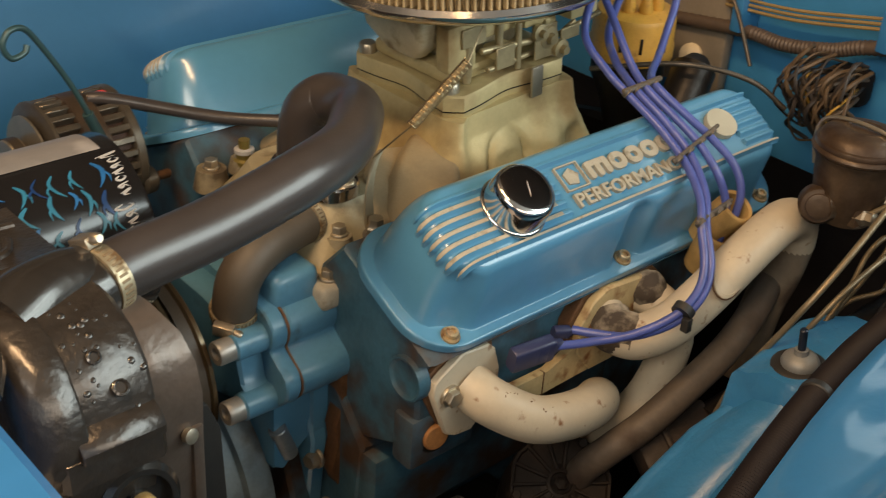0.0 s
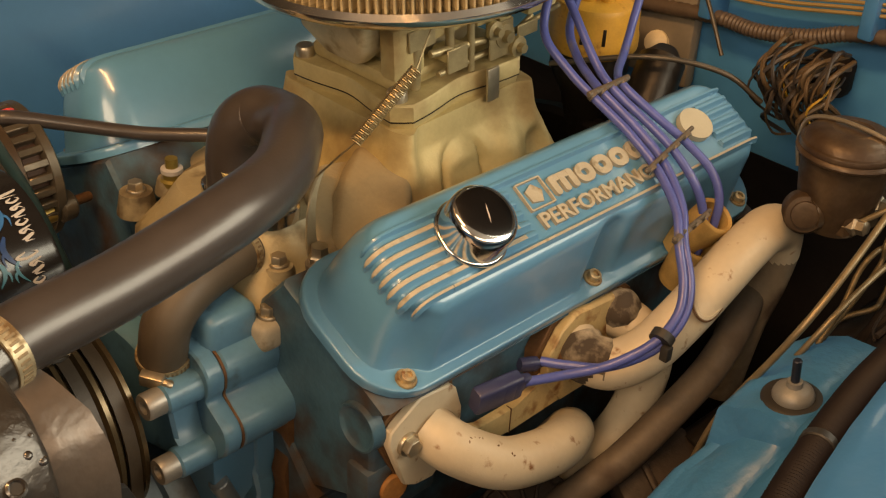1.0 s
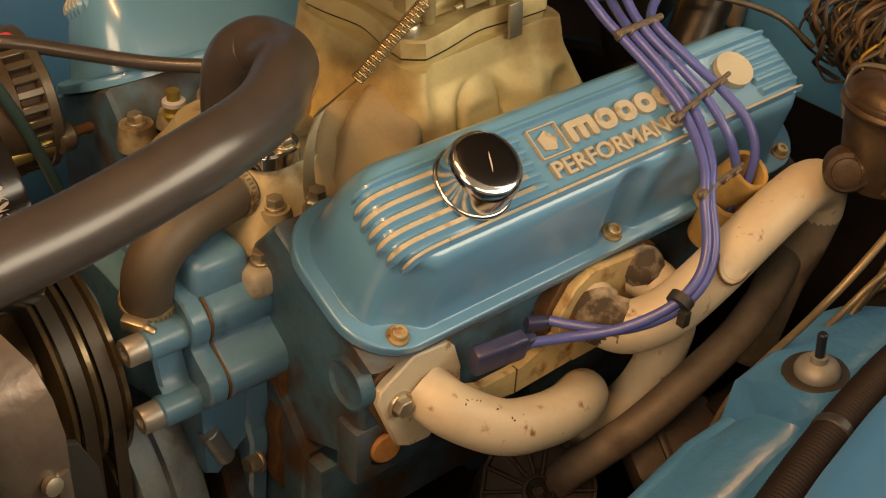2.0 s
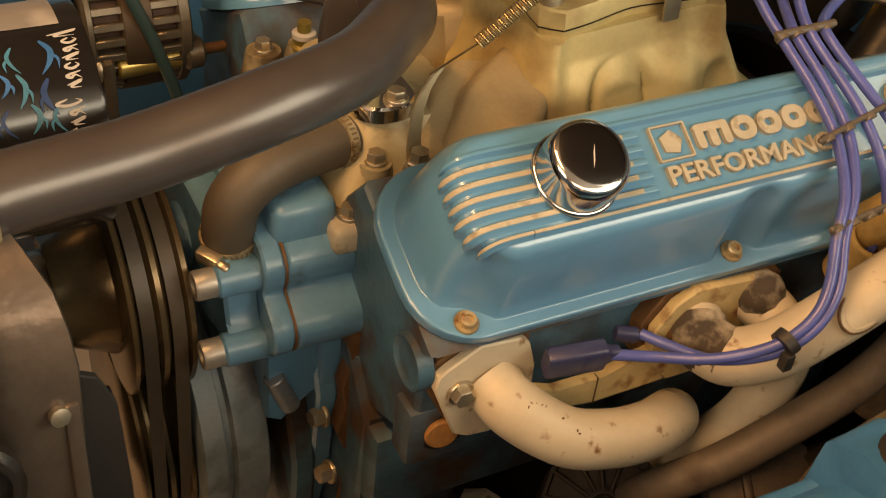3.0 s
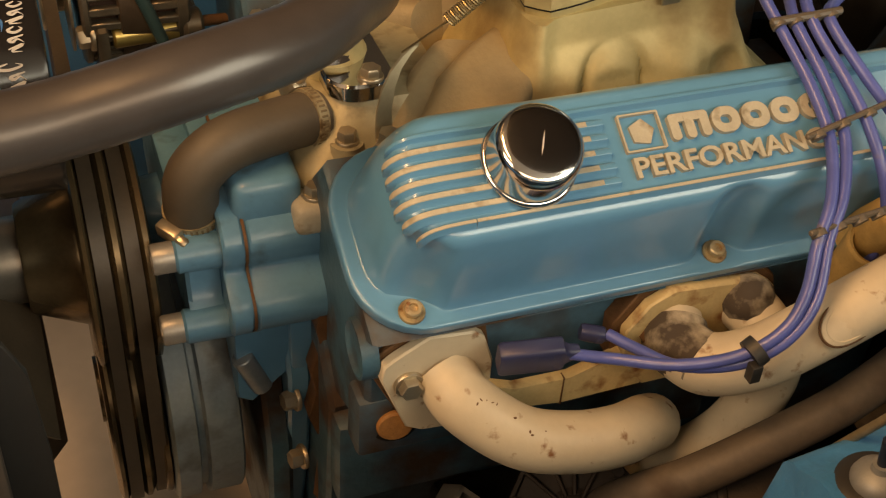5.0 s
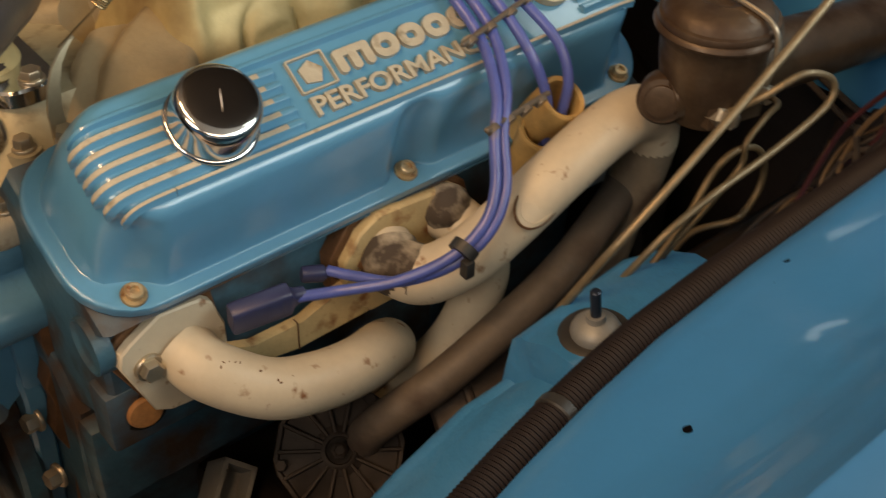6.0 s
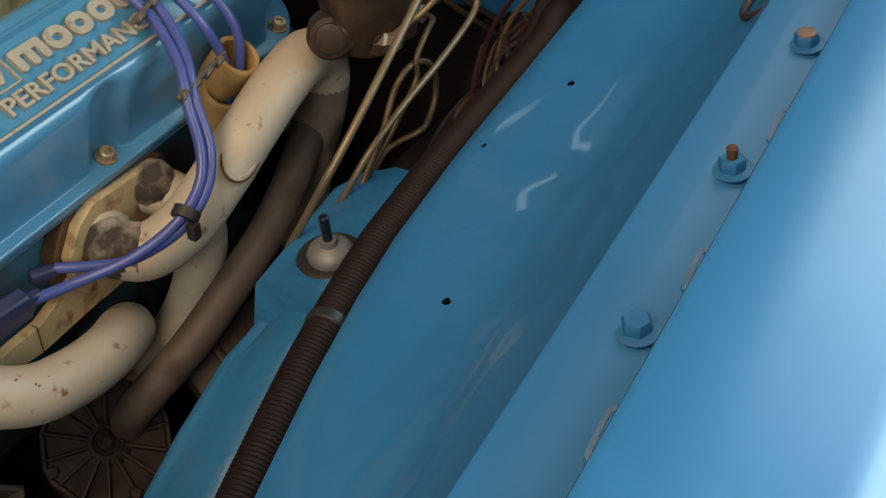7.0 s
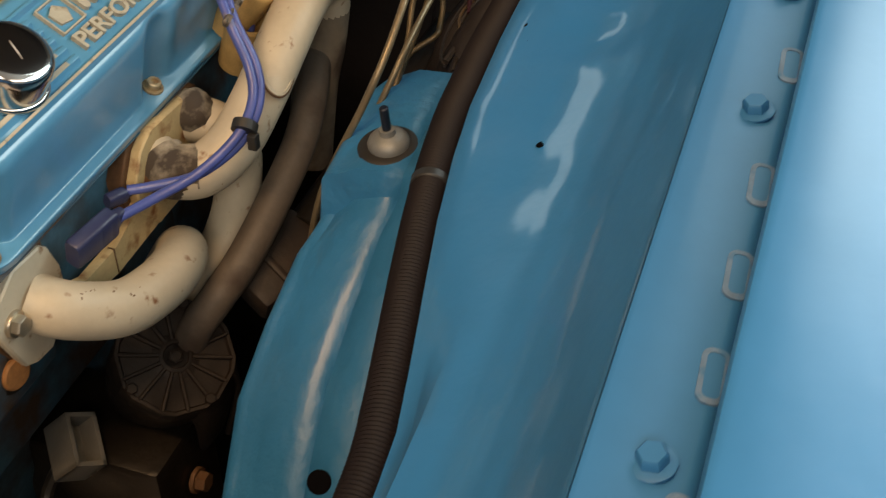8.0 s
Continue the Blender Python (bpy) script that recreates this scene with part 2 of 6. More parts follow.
STAINED = paint("stained_flange", (0.50, 0.38, 0.20), 0.55, 0, 0.2, 40, 0.2, 250, dirt=(0.22, 0.09, 0.03), dirt_amount=0.2, dirt_scale=50)
LOOM = paint("loom_tube", (0.012, 0.009, 0.010), 0.6, 0, 0.15, 60, 0.1, 300, spec=0.2)

# ---- setting ----
def shell(name, bm, mat, label, category):
    return tagged(part(name, bm, mat), label, category, kind="structure")


bm = bmesh.new()
box(bm, -4, -4, -0.05, 4, 4, 0)
shell("floor", bm, CONCRETE, "pale beige sealed concrete garage floor", "floor")
for nm, a in (("wall_north", (-4, 4, 0, 4, 4.1, 3)), ("wall_south", (-4, -4.1, 0, 4, -4, 3)), ("wall_east", (4, -4, 0, 4.1, 4, 3)), ("wall_west", (-4.1, -4, 0, -4, 4, 3))):
    bm = bmesh.new()
    box(bm, *a)
    shell(nm, bm, WALLPAINT, "plain painted garage wall", "wall")
bm = bmesh.new()
box(bm, -4, -4, 3, 4, 4, 3.1)
shell("ceiling", bm, paint("garage_ceiling", (0.30, 0.285, 0.27), 0.85, 0, 0.1, 3), "pale painted garage ceiling", "ceiling")


# ---- car body round the engine ----
def sheet(name, rows, mat, parent, thick=0.0015, label=""):
    """A pressed panel from rows of points, given a thickness."""
    bm = bmesh.new()
    grid = [[bm.verts.new(p) for p in r] for r in rows]
    for a, b in zip(grid, grid[1:]):
        for i in range(len(a) - 1):
            bm.faces.new((a[i], a[i + 1], b[i + 1], b[i]))
    ob = part(name, bm, mat, parent, label)
    mod = ob.modifiers.new("thickness", "SOLIDIFY")
    mod.thickness, mod.offset = thick, -1
    return ob


def lerp(a, b, t):
    return a + (b - a) * t


XS = [-0.62 + 0.04 * i for i in range(36)]
GRADE = 0.085                                   # the body rises to the rear against the engine's axis


RIM = ((-0.70, -0.606), (-0.137, -0.600), (-0.10, -0.597), (-0.06, -0.589), (-0.01, -0.578), (0.06, -0.563), (0.12, -0.553), (0.17, -0.547), (0.25, -0.543), (0.46, -0.541), (0.9, -0.541))


def inner_y(x):
    """Where the inner panel's lower rim runs: it swings inwards behind the wheel arch."""
    for (a, ya), (b, yb) in zip(RIM, RIM[1:]):
        if x <= b:
            return lerp(ya, yb, (x - a) / (b - a))
    return -0.541


fender = thing("fender", "glossy bright blue car fender beside the engine bay", "car fender")
rows = []
for x in XS:
    g = GRADE * x
    rows.append([(x, y, z + g) for y, z in ((-0.758, 1.052), (-0.7575, 1.0865), (-0.759, 1.0905), (-0.763, 1.0922), (-0.80, 1.0938), (-0.836, 1.0935), (-0.842, 1.0925), (-0.848, 1.0888), (-0.90, 1.050), (-0.96, 1.0), (-1.0, 0.9), (-1.01, 0.6), (-0.985, 0.28))])
sheet("fender_top", rows, FENDER_BLUE, fender, label="glossy outer fender skin")
rows = []
for x in XS:
    g = GRADE * x
    rows.append([(x, y, z + g) for y, z in ((-0.7575, 1.0510), (-0.752, 1.0518), (-0.735, 1.0535), (-0.714, 1.0560), (-0.7115, 1.0550), (-0.7105, 1.0525))])
sheet("fender_flange", rows, BAY_BLUE, fender)
DENTS = ((0.30, -0.575, 0.035, 0.020, 0.0022), (0.110, -0.685, 0.045, 0.012, -0.0022), (0.19, -0.640, 0.022, 0.016, 0.0016), (0.235, -0.61, 0.018, 0.022, -0.0015), (0.085, -0.665, 0.016, 0.010, 0.0012), (0.36, -0.62, 0.03, 0.03, 0.0015))


def dent(x, y):
    """How far the inner panel is knocked in or out at a place."""
    buckle = math.exp(-((x - 0.19) / 0.17) ** 2 - ((y + 0.615) / 0.045) ** 2) * (0.0006 * math.sin(74 * x + 11 * y) + 0.0004 * math.sin(113 * x - 23 * y + 1))
    return buckle + sum(h * math.exp(-((x - cx) / rx) ** 2 - ((y - cy) / ry) ** 2) for cx, cy, rx, ry, h in DENTS)


rows = []
END = 0.452                                     # rear edge of the inner panel
for k in range(int((END - XS[0]) / 0.01) + 2):
    x = min(XS[0] + 0.01 * k, END)
    g, yi = GRADE * x, inner_y(x)
    prof = [V(y, z) for y, z in ((-0.7150, 1.0515), (-0.7095, 1.046), (-0.700, 1.028), (-0.689, 1.009), (-0.674, 0.987), (-0.655, 0.967), (-0.635, 0.9525), (-0.613, 0.943), (lerp(-0.613, yi - 0.009, 0.5), 0.9365), (yi - 0.009, 0.9285), (yi, 0.921), (yi + 0.002, 0.905))]
    fine = [p.lerp(q, i / 3) for p, q in zip(prof[:9], prof[1:10]) for i in range(3)] + prof[9:]
    rows.append([(x, p.x + dent(x, p.x) * 0.6, p.y + g + dent(x, p.x) * 0.8) for p in fine])
rows.append([(END + 0.003, p[1], p[2] - 0.006) for p in rows[-1]])
sheet("inner_panel", rows, BODY_BLUE, fender)
rows = []
for x in [x for x in XS if x < END] + [END]:
    g, yi = GRADE * x, inner_y(x)
    rows.append([(x, y, z + g) for y, z in ((yi + 0.002, 0.905), (yi - 0.005, 0.80), (yi - 0.01, 0.5), (yi - 0.01, 0.3))])
sheet("lower_panel", rows, BODY_BLUE, fender)

# far fender, mirrored and plainer
far = thing("fender", "blue inner fender on the far side of the bay", "car fender")
rows = []
for x in XS:
    g = GRADE * x
    rows.append([(x, y, z + g) for y, z in ((0.50, 0.45), (0.545, 0.72), (0.555, 0.80), (0.58, 0.86), (0.64, 0.95), (0.70, 1.04), (0.76, 1.09), (0.85, 1.09), (0.95, 1.0), (1.0, 0.6), (0.985, 0.28))])
sheet("inner_panel", [r[:7] for r in rows], BAY_BLUE, far)
sheet("fender_top", [r[6:] for r in rows], BAY_BLUE, far)

# spring tower on the near side
tower = thing("spring_tower", "glossy blue pressed steel spring tower", "spring tower")
rows = []
for x, yl, top, drop in ((-0.115, -0.474, 0.585, 0.05), (-0.095, -0.452, 0.632, 0.09), (-0.06, -0.434, 0.672, 0.11), (-0.01, -0.414, 0.715, 0.12), (0.05, -0.402, 0.757, 0.12), (0.10, -0.404, 0.790, 0.11), (0.150, -0.412, 0.826, 0.09), (0.168, -0.418, 0.836, 0.07), (0.178, -0.421, 0.842, 0.055), (0.184, -0.422, 0.850, 0.05), (0.20, -0.422, 0.8525, 0.05), (0.24, -0.420, 0.8555, 0.05), (0.29, -0.417, 0.859, 0.05), (0.33, -0.419, 0.850, 0.05), (0.36, -0.432, 0.80, 0.05), (0.38, -0.445, 0.70, 0.05)):
    yo = -0.60
    side = 0.010 if 0.18 < x < 0.34 else 0.038
    prof = [(yo, top + 0.02), (-0.575, top + 0.012), (lerp(-0.575, yl, 0.4), top + 0.004 - side * 0.3)]
    prof += [(lerp(-0.575, yl, k), top + 0.006 - side * k * k) for k in (0.55, 0.68, 0.80)]
    prof += [(yl - 0.014 + 0.014 * math.sin(radians(a)), top - side - 0.012 * (1 - math.cos(radians(a)))) for a in (0, 18, 36, 54, 72, 90)]
    prof += [(yl + 0.003, top - side - 0.06), (yl + 0.008, top - side - 0.25)]
    rows.append([(x, y, z) for y, z in prof])
sheet("tower_shell", [r[3:] for r in rows], SHADED_TOWER_BLUE, tower, label="rounded inner wall")
sheet("tower_top", [r[:4] for r in rows], SHADED_TOWER_BLUE, tower)

# firewall
bm = bmesh.new()
prism(bm, [(0.66, 1.15), (0.644, 1.15), (0.640, 1.146), (0.640, 0.822), (0.644, 0.806), (0.664, 0.814), (0.66, 0.83)], -0.78, 0.78, 0, "y")
# body blue lightened here to make up for light the hood keeps off
firewall = shell("firewall", bm, paint("lit_firewall_paint", (0.040, 0.235, 0.50), 0.45, 0, 0.10, 6, 0.25, 9, coat=0.3, wave=0.006, sheen_rough=0.12), "blue painted steel firewall behind the engine, lightened to look lit", "firewall")
bm = bmesh.new()
prism(bm, [(0.644, 0.805), (0.78, 0.60), (0.82, 0.20), (0.84, 0.20), (0.80, 0.61), (0.664, 0.813)], -0.78, 0.78, 0, "y")
# near-black colour paints in the shade low behind the engine
shell("toe_board", bm, paint("shaded_toe_board", (0.016, 0.015, 0.018), 0.7, 0, 0.3, 20, 0.5, 90, spec=0.25), "sloping toe board with its deep shade painted near-black", "car body panel")

# raised hood over the bay
hood = thing("hood", "raised blue steel hood with dull dark underside", "car hood")
rows = []
for k in range(13):
    q = k / 12
    rows.append([(0.66 - 0.72 * q + 0.02 * math.sin(math.pi * q), y, 1.29 + 0.90 * q + 0.035 * (1 - (y / 0.66) ** 2)) for y in (-0.66, -0.655, -0.62, -0.4, -0.2, 0, 0.2, 0.4, 0.62, 0.655, 0.66)])
UNDERSIDE = paint("hood_underside", (0.020, 0.016, 0.015), 0.7, 0, 0.2, 6, 0.2, 60, spec=0.2)
sheet("skin", [[(x + 0.0075, y, z + 0.006) for x, y, z in r] for r in rows], FENDER_BLUE, hood, 0.003)
sheet("lining", rows, UNDERSIDE, hood, 0.003, label="dull dark underside")
for y in (-0.45, 0.0, 0.45):
    bm = bmesh.new()
    box(bm, -0.50, y - 0.03, -0.026, 0.50, y + 0.03, 0.0, 0.008, look((0.31, 0, 1.765), (-0.41, 0, 2.665)) @ Matrix.Rotation(radians(90), 4, "Y") @ Matrix.Rotation(radians(90), 4, "X"))
    part("stiffener", bm, UNDERSIDE, hood)
for y in (-0.60, 0.60):
    bm = bmesh.new()
    prism(bm, [(0.645, 1.10), (0.665, 1.10), (0.668, 1.22), (0.650, 1.312), (0.615, 1.338), (0.612, 1.318), (0.642, 1.26)], y - 0.006, y + 0.006, 0.002, "y")
    part("hinge", bm, UNDERSIDE, hood)

# radiator support
bm = bmesh.new()
prism(bm, [(-0.475, 0.90), (-0.475, 1.043), (-0.468, 1.05), (-0.445, 1.05), (-0.438, 1.043), (-0.438, 0.90)], -0.78, 0.78, axis="y")
shell("radiator_support", bm, BODY_BLUE, "blue painted radiator support crossbar", "car body panel")


# ---- valve covers ----
FL, FW = 0.523, 0.142                      # flange length and width
CA, SA = math.cos(radians(25)), math.sin(radians(25))
U0 = -0.035
BOLTS_LOW = (0.0, 0.2266, 0.4532)


def top_w(v):
    return 0.0815 + 0.12 * (v - 0.031)


def build_cover(side, label):
    """side 1: the near cover; -1: its mirror image on the other bank."""
    def at(u, v, w):
        """u along the engine, v up the slope from the lower flange edge, w out of the flange."""
        return V(u, side * (-0.262 + v * CA - w * SA), 0.838 + v * SA + w * CA)

    cover = thing("valve_cover", label, "valve cover", "valve covers")
    u1 = U0 + FL

    def outline(front, low, high, r, dent):
        """A rounded outline with many points along the lower edge, pushed in beside the bolts."""
        a, b, c, d = U0 + front, u1 - front, low, FW - high
        out = []
        for cu, cv, a0 in ((b - r, d - r, 0), (a + r, d - r, 90), (a + r, c + r, 180)):
            out += [(cu + r * math.cos(radians(a0 + 90 * k / 7)), cv + r * math.sin(radians(a0 + 90 * k / 7))) for k in range(8)]
        for k in range(1, 110):
            u = lerp(a + r, b - r, k / 110)
            out.append((u, c))
        out += [(b - r + r * math.cos(radians(270 + 90 * k / 7)), c + r + r * math.sin(radians(270 + 90 * k / 7))) for k in range(8)]
        return [(u, v + dent * max(math.exp(-abs((u - q) / 0.0155) ** 3) for q in BOLTS_LOW) * max(0.0, 1 - (v - c) / r) ** 1.5) for u, v in out]

    bm = bmesh.new()
    loops = []
    for w, front, low, high, r, dent, tilt in ((0, 0, 0, 0, 0.050, 0, 0), (0.007, 0, 0, 0, 0.050, 0, 0), (0.0095, 0.002, 0.002, 0.002, 0.049, 0, 0), (0.0095, 0.010, 0.009, 0.008, 0.045, 0.010, 0),
                                              (0.012, 0.0125, 0.0115, 0.010, 0.044, 0.012, 0), (0.03, 0.016, 0.016, 0.012, 0.042, 0.014, 0.2), (0.05, 0.021, 0.020, 0.015, 0.040, 0.013, 0.5), (0.064, 0.0265, 0.0235, 0.020, 0.037, 0.010, 0.8),
                                              (0.073, 0.029, 0.026, 0.026, 0.033, 0.006, 1), (0.078, 0.034, 0.029, 0.030, 0.031, 0.003, 1), (0.0805, 0.040, 0.034, 0.034, 0.028, 0, 1), (0.0812, 0.048, 0.042, 0.042, 0.022, 0, 1)):
        loops.append([at(p, q, w + tilt * 0.12 * (q - 0.031)) for p, q in outline(front, low, high, r, dent)])
    ring_loft(bm, list(zip(*[smooth_path(list(col), 3) for col in zip(*loops)])))
    part("body", bm, ENGINE_BLUE, cover)
    # fins: blue ridges with hollow flanks and flat milled crests of bare metal
    n = 7
    roll = ((0.0255, 0.0620), (0.0274, 0.0680), (0.0292, 0.0730), (0.0325, 0.0768), (0.0372, 0.0793), (0.0440, 0.0807), (0.0520, 0.0813), (0.0600, 0.0815))
    LATE = (0.0095, 0.0030, 0.0003, 0, 0, 0.0003, 0.0040)
    FLANK = ((-0.0050, -0.0005), (-0.0040, 0.0006), (-0.0028, 0.0022), (-0.0021, 0.0040), (-0.0017, 0.0043), (0.0017, 0.0043), (0.0021, 0.0040), (0.0028, 0.0022), (0.0040, 0.0006), (0.0050, -0.0005))
    for k in range(n):
        v = 0.0365 + k * 0.0102
        edge = k in (0, n - 1)
        rise = top_w(v) - 0.0815
        front = [(U0 + i + LATE[k], v, w + rise * min(1, w / 0.08)) for i, w in roll]
        rear = [(u1 - i - 0.004, v, w + rise) for i, w in roll[4:]][::-1]
        runs = [front + [(lerp(0.05, 0.42, t), v, top_w(v)) for t in (0, 0.33, 0.66)] + rear] if edge else [front + [(u, v, top_w(v)) for u in (0.05, 0.09, 0.137)], [(u, v, top_w(v)) for u in (0.398, 0.415)] + rear]
        for pts in runs:
            slim = 0.62 if edge else 1.0
            path = smooth_path([V(*p) for p in pts], 4)
            grow = [min(1.0, 0.15 + 0.17 * i) if pts[0][0] < 0.1 else 1.0 for i in range(len(path))]
            ways = [(b - a).normalized() for a, b in zip(path[:-1], path[1:])]
            ways.append(ways[-1])
            steps = [(p, g, V(-d.z, 0, d.x)) for p, g, d in zip(path, grow, ways)]

            def section(p, n, dv, dw):
                q = p + n * dw
                return at(q.x, q.y + dv, q.z)

            bm = bmesh.new()
            ring_loft(bm, [[section(p, nn, dv * slim * (0.5 + 0.5 * g), dw * g - 0.0004) for dv, dw in FLANK] for p, g, nn in steps])
            rib = part("rib", bm, ENGINE_BLUE, cover)
            if k == n - 1 or pts[0][0] > 0.3:
                continue
            top = steps[3:-1]
            bm = bmesh.new()
            ring_loft(bm, [[section(p, nn, dv * slim * min(1, 0.2 + 0.2 * i), 0.0039 * g + dw) for dv, dw in ((-0.0021, -0.0012), (-0.0019, 0.0002), (-0.0016, 0.0005), (0.0016, 0.0005), (0.0019, 0.0002), (0.0021, -0.0012))] for i, (p, g, nn) in enumerate(top)])
            part("crest", bm, BARE_ALU, rib, "bare metal crest")
    # bolts and washers
    for u in BOLTS_LOW:
        p = at(u, 0.0145, 0.0095)
        bm = bmesh.new()
        lathe(bm, [(0.0092, 0), (0.0092, 0.0012), (0.0086, 0.002)], p, at(0, 0, 1) - at(0, 0, 0), 20)
        washer = part("washer", bm, BRASSY_ZINC, cover, "yellowed zinc washer")
        bm = bmesh.new()
        lathe(bm, [(0.0060, 0), (0.0060, 0.005), (0.0052, 0.0058), (0.0033, 0.0058), (0.0031, 0.003), (0.0, 0.003)], p + (at(0, 0, 1) - at(0, 0, 0)) * 0.002, at(0, 0, 1) - at(0, 0, 0), 12)
        part("socket_bolt", bm, STEEL_RUST, cover, "rust-tinged socket bolt")
    return cover, at


STEEL_RUST = paint("rust_tinged_steel", (0.50, 0.39, 0.24), 0.4, 0.6, 0.2, 150, 0.2, 400, dirt=(0.20, 0.07, 0.02), dirt_amount=0.2, dirt_scale=120)
cover, at = build_cover(1, "blue finned aluminium valve cover bolted on the cylinder head")
build_cover(-1, "blue finned valve cover on the far bank")

# raised lettering and emblem on the near cover
NORMAL = (at(0.3, 0.06, top_w(0.06)) - at(0.2, 0.06, top_w(0.06))).cross(at(0.2, 0.08, top_w(0.08)) - at(0.2, 0.06, top_w(0.06))).normalized()


def plate(outline, h0, h1, bevel=0.0):
    """A flat shape on the cover's top, outline in (u, v)."""
    bm = bmesh.new()
    ring_loft(bm, [[at(u, v, top_w(v)) + NORMAL * h for u, v in outline] for h in (h0, h1)])
    return bm


def hoop(outer, inner, h0, h1):
    """A flat frame between two outlines of equal count."""
    bm = bmesh.new()
    lo, hi = [[at(u, v, top_w(v)) + NORMAL * h0 for u, v in o] for o in (outer, inner)], [[at(u, v, top_w(v)) + NORMAL * h1 for u, v in o] for o in (outer, inner)]
    rows = [[bm.verts.new(p) for p in r] for r in (lo[0], hi[0], hi[1], lo[1])]
    n = len(rows[0])
    for a, b in zip(rows, rows[1:]):
        for i in range(n):
            bm.faces.new((a[i], a[(i + 1) % n], b[(i + 1) % n], b[i]))
    return bm


part("emblem_panel", plate(rounded(0.262, 0.052, 0.003, 3, 0.270, 0.0675), -0.004, -0.0006), ENGINE_BLUE, cover)
part("emblem_frame", hoop(rounded(0.030, 0.027, 0.001, 2, 0.163, 0.0775), rounded(0.0275, 0.0245, 0.0008, 2, 0.163, 0.0775), -0.002, 0.0030), BARE_ALU, cover, "bare metal square frame", smooth=False)
part("emblem", plate([(0.163 + 0.0095 * math.sin(2 * math.pi * k / 5 + 0.2), 0.0775 + 0.0095 * math.cos(2 * math.pi * k / 5 + 0.2)) for k in range(5)], -0.002, 0.002), BARE_ALU, cover, "bare metal five-sided badge", smooth=False)
# wide rounded raised shapes in a row
x = 0.183
for w in (0.030, 0.021, 0.021, 0.021, 0.017):
    o = rounded(w, 0.0185, 0.0085, 6, x + w / 2, 0.0765)
    if w == 0.030:
        bm = plate(rounded(0.0068, 0.0185, 0.003, 4, x + 0.0036, 0.0765), -0.002, 0.0036)
        for dx in (0.0150, 0.0264):
            lo = plate(rounded(0.0068, 0.0185, 0.003, 4, x + dx, 0.0765), -0.002, 0.0036)
            me = bpy.data.meshes.new("tmp")
            lo.to_mesh(me)
            lo.free()
            bm.from_mesh(me)
        lo = plate(rounded(0.030, 0.006, 0.003, 4, x + 0.015, 0.0828), -0.002, 0.0034)
        me = bpy.data.meshes.new("tmp")
        lo.to_mesh(me)
        lo.free()
        bm.from_mesh(me)
    else:
        bm = hoop(o, rounded(w - 0.0125, 0.0062, 0.003, 6, x + w / 2, 0.0765), -0.002, 0.0036)
    part("raised_shape", bm, BARE_ALU, cover, "bare metal rounded raised shape", smooth=False)
    x += w + 0.002


def text_mesh(s, size, depth):
    """Raised letters of the built-in font as a mesh, flat on xy."""
    cu = bpy.data.curves.new("text", "FONT")
    cu.body, cu.size, cu.extrude, cu.bevel_depth, cu.resolution_u, cu.offset = s, size, depth, 0.0, 3, size * 0.02
    ob = bpy.data.objects.new("text", cu)
    scene.collection.objects.link(ob)
    bpy.context.view_layer.update()
    me = bpy.data.meshes.new_from_object(ob.evaluated_get(bpy.context.evaluated_depsgraph_get()))
    bpy.data.objects.remove(ob)
    return me


me = text_mesh("PERFORMANCE", 0.0195, 0.0022)
wide = max(v.co.x for v in me.vertices)
for v in me.vertices:
    v.co = at(0.149 + v.co.x * 0.158 / wide, 0.0462 + v.co.y, top_w(0.0462 + v.co.y)) + NORMAL * (v.co.z + 0.0014)
me.materials.append(BARE_ALU)
part("lettering", None, None, cover, "bare metal raised word", share=me)

# round cream sticker on the cover
sticker = thing("sticker", "round cream sticker on the valve cover", "sticker")
part("disc", plate([(0.382 + 0.0195 * math.cos(2 * math.pi * k / 32), 0.0735 + 0.0170 * math.sin(2 * math.pi * k / 32)) for k in range(32)], 0.0, 0.0064), paint("sticker_paper", (0.37, 0.345, 0.265), 0.55, 0, 0.08, 40), sticker)

# oil filler cap
cap = thing("oil_filler_cap", "domed chrome oil filler cap on the valve cover", "oil cap")
cp = at(0.079, 0.069, top_w(0.069) + 0.003)
bm = bmesh.new()
lathe(bm, [(0.030, -0.004), (0.0318, 0.0), (0.0322, 0.0015), (0.0318, 0.0032), (0.0303, 0.0045), (0.029, 0.0046)], cp, NORMAL, 64)
part("base_ring", bm, CHROME, cap, "rolled chrome rim")
bm = bmesh.new()
lathe(bm, [(0.0300, 0.0047), (0.0298, 0.008), (0.0292, 0.022), (0.0288, 0.0250), (0.0279, 0.0280), (0.0262, 0.0300), (0.0238, 0.0311), (0.0205, 0.0317), (0.012, 0.0323), (0, 0.0325)], cp, NORMAL, 64)
part("shell", bm, CHROME, cap)
# pale sliver painting a ceiling lamp's reflection on the cap
bm = bmesh.new()
side = NORMAL.cross(V(0.35, 0.94, 0)).normalized()
along = side.cross(NORMAL)
ring_loft(bm, [[cp + NORMAL * (0.0327 + h) + along * (a * 0.0085 - 0.001) + side * b for a, b in ((-1, 0), (-0.3, -0.0006), (1, 0), (0.3, 0.0006))] for h in (-0.0012, 0.0)])
part("painted_glint", bm, paint("glint_chrome", (0.55, 0.50, 0.46), 0.6, 0.4, 0.2, 200), cap, "thin pale painted glint")

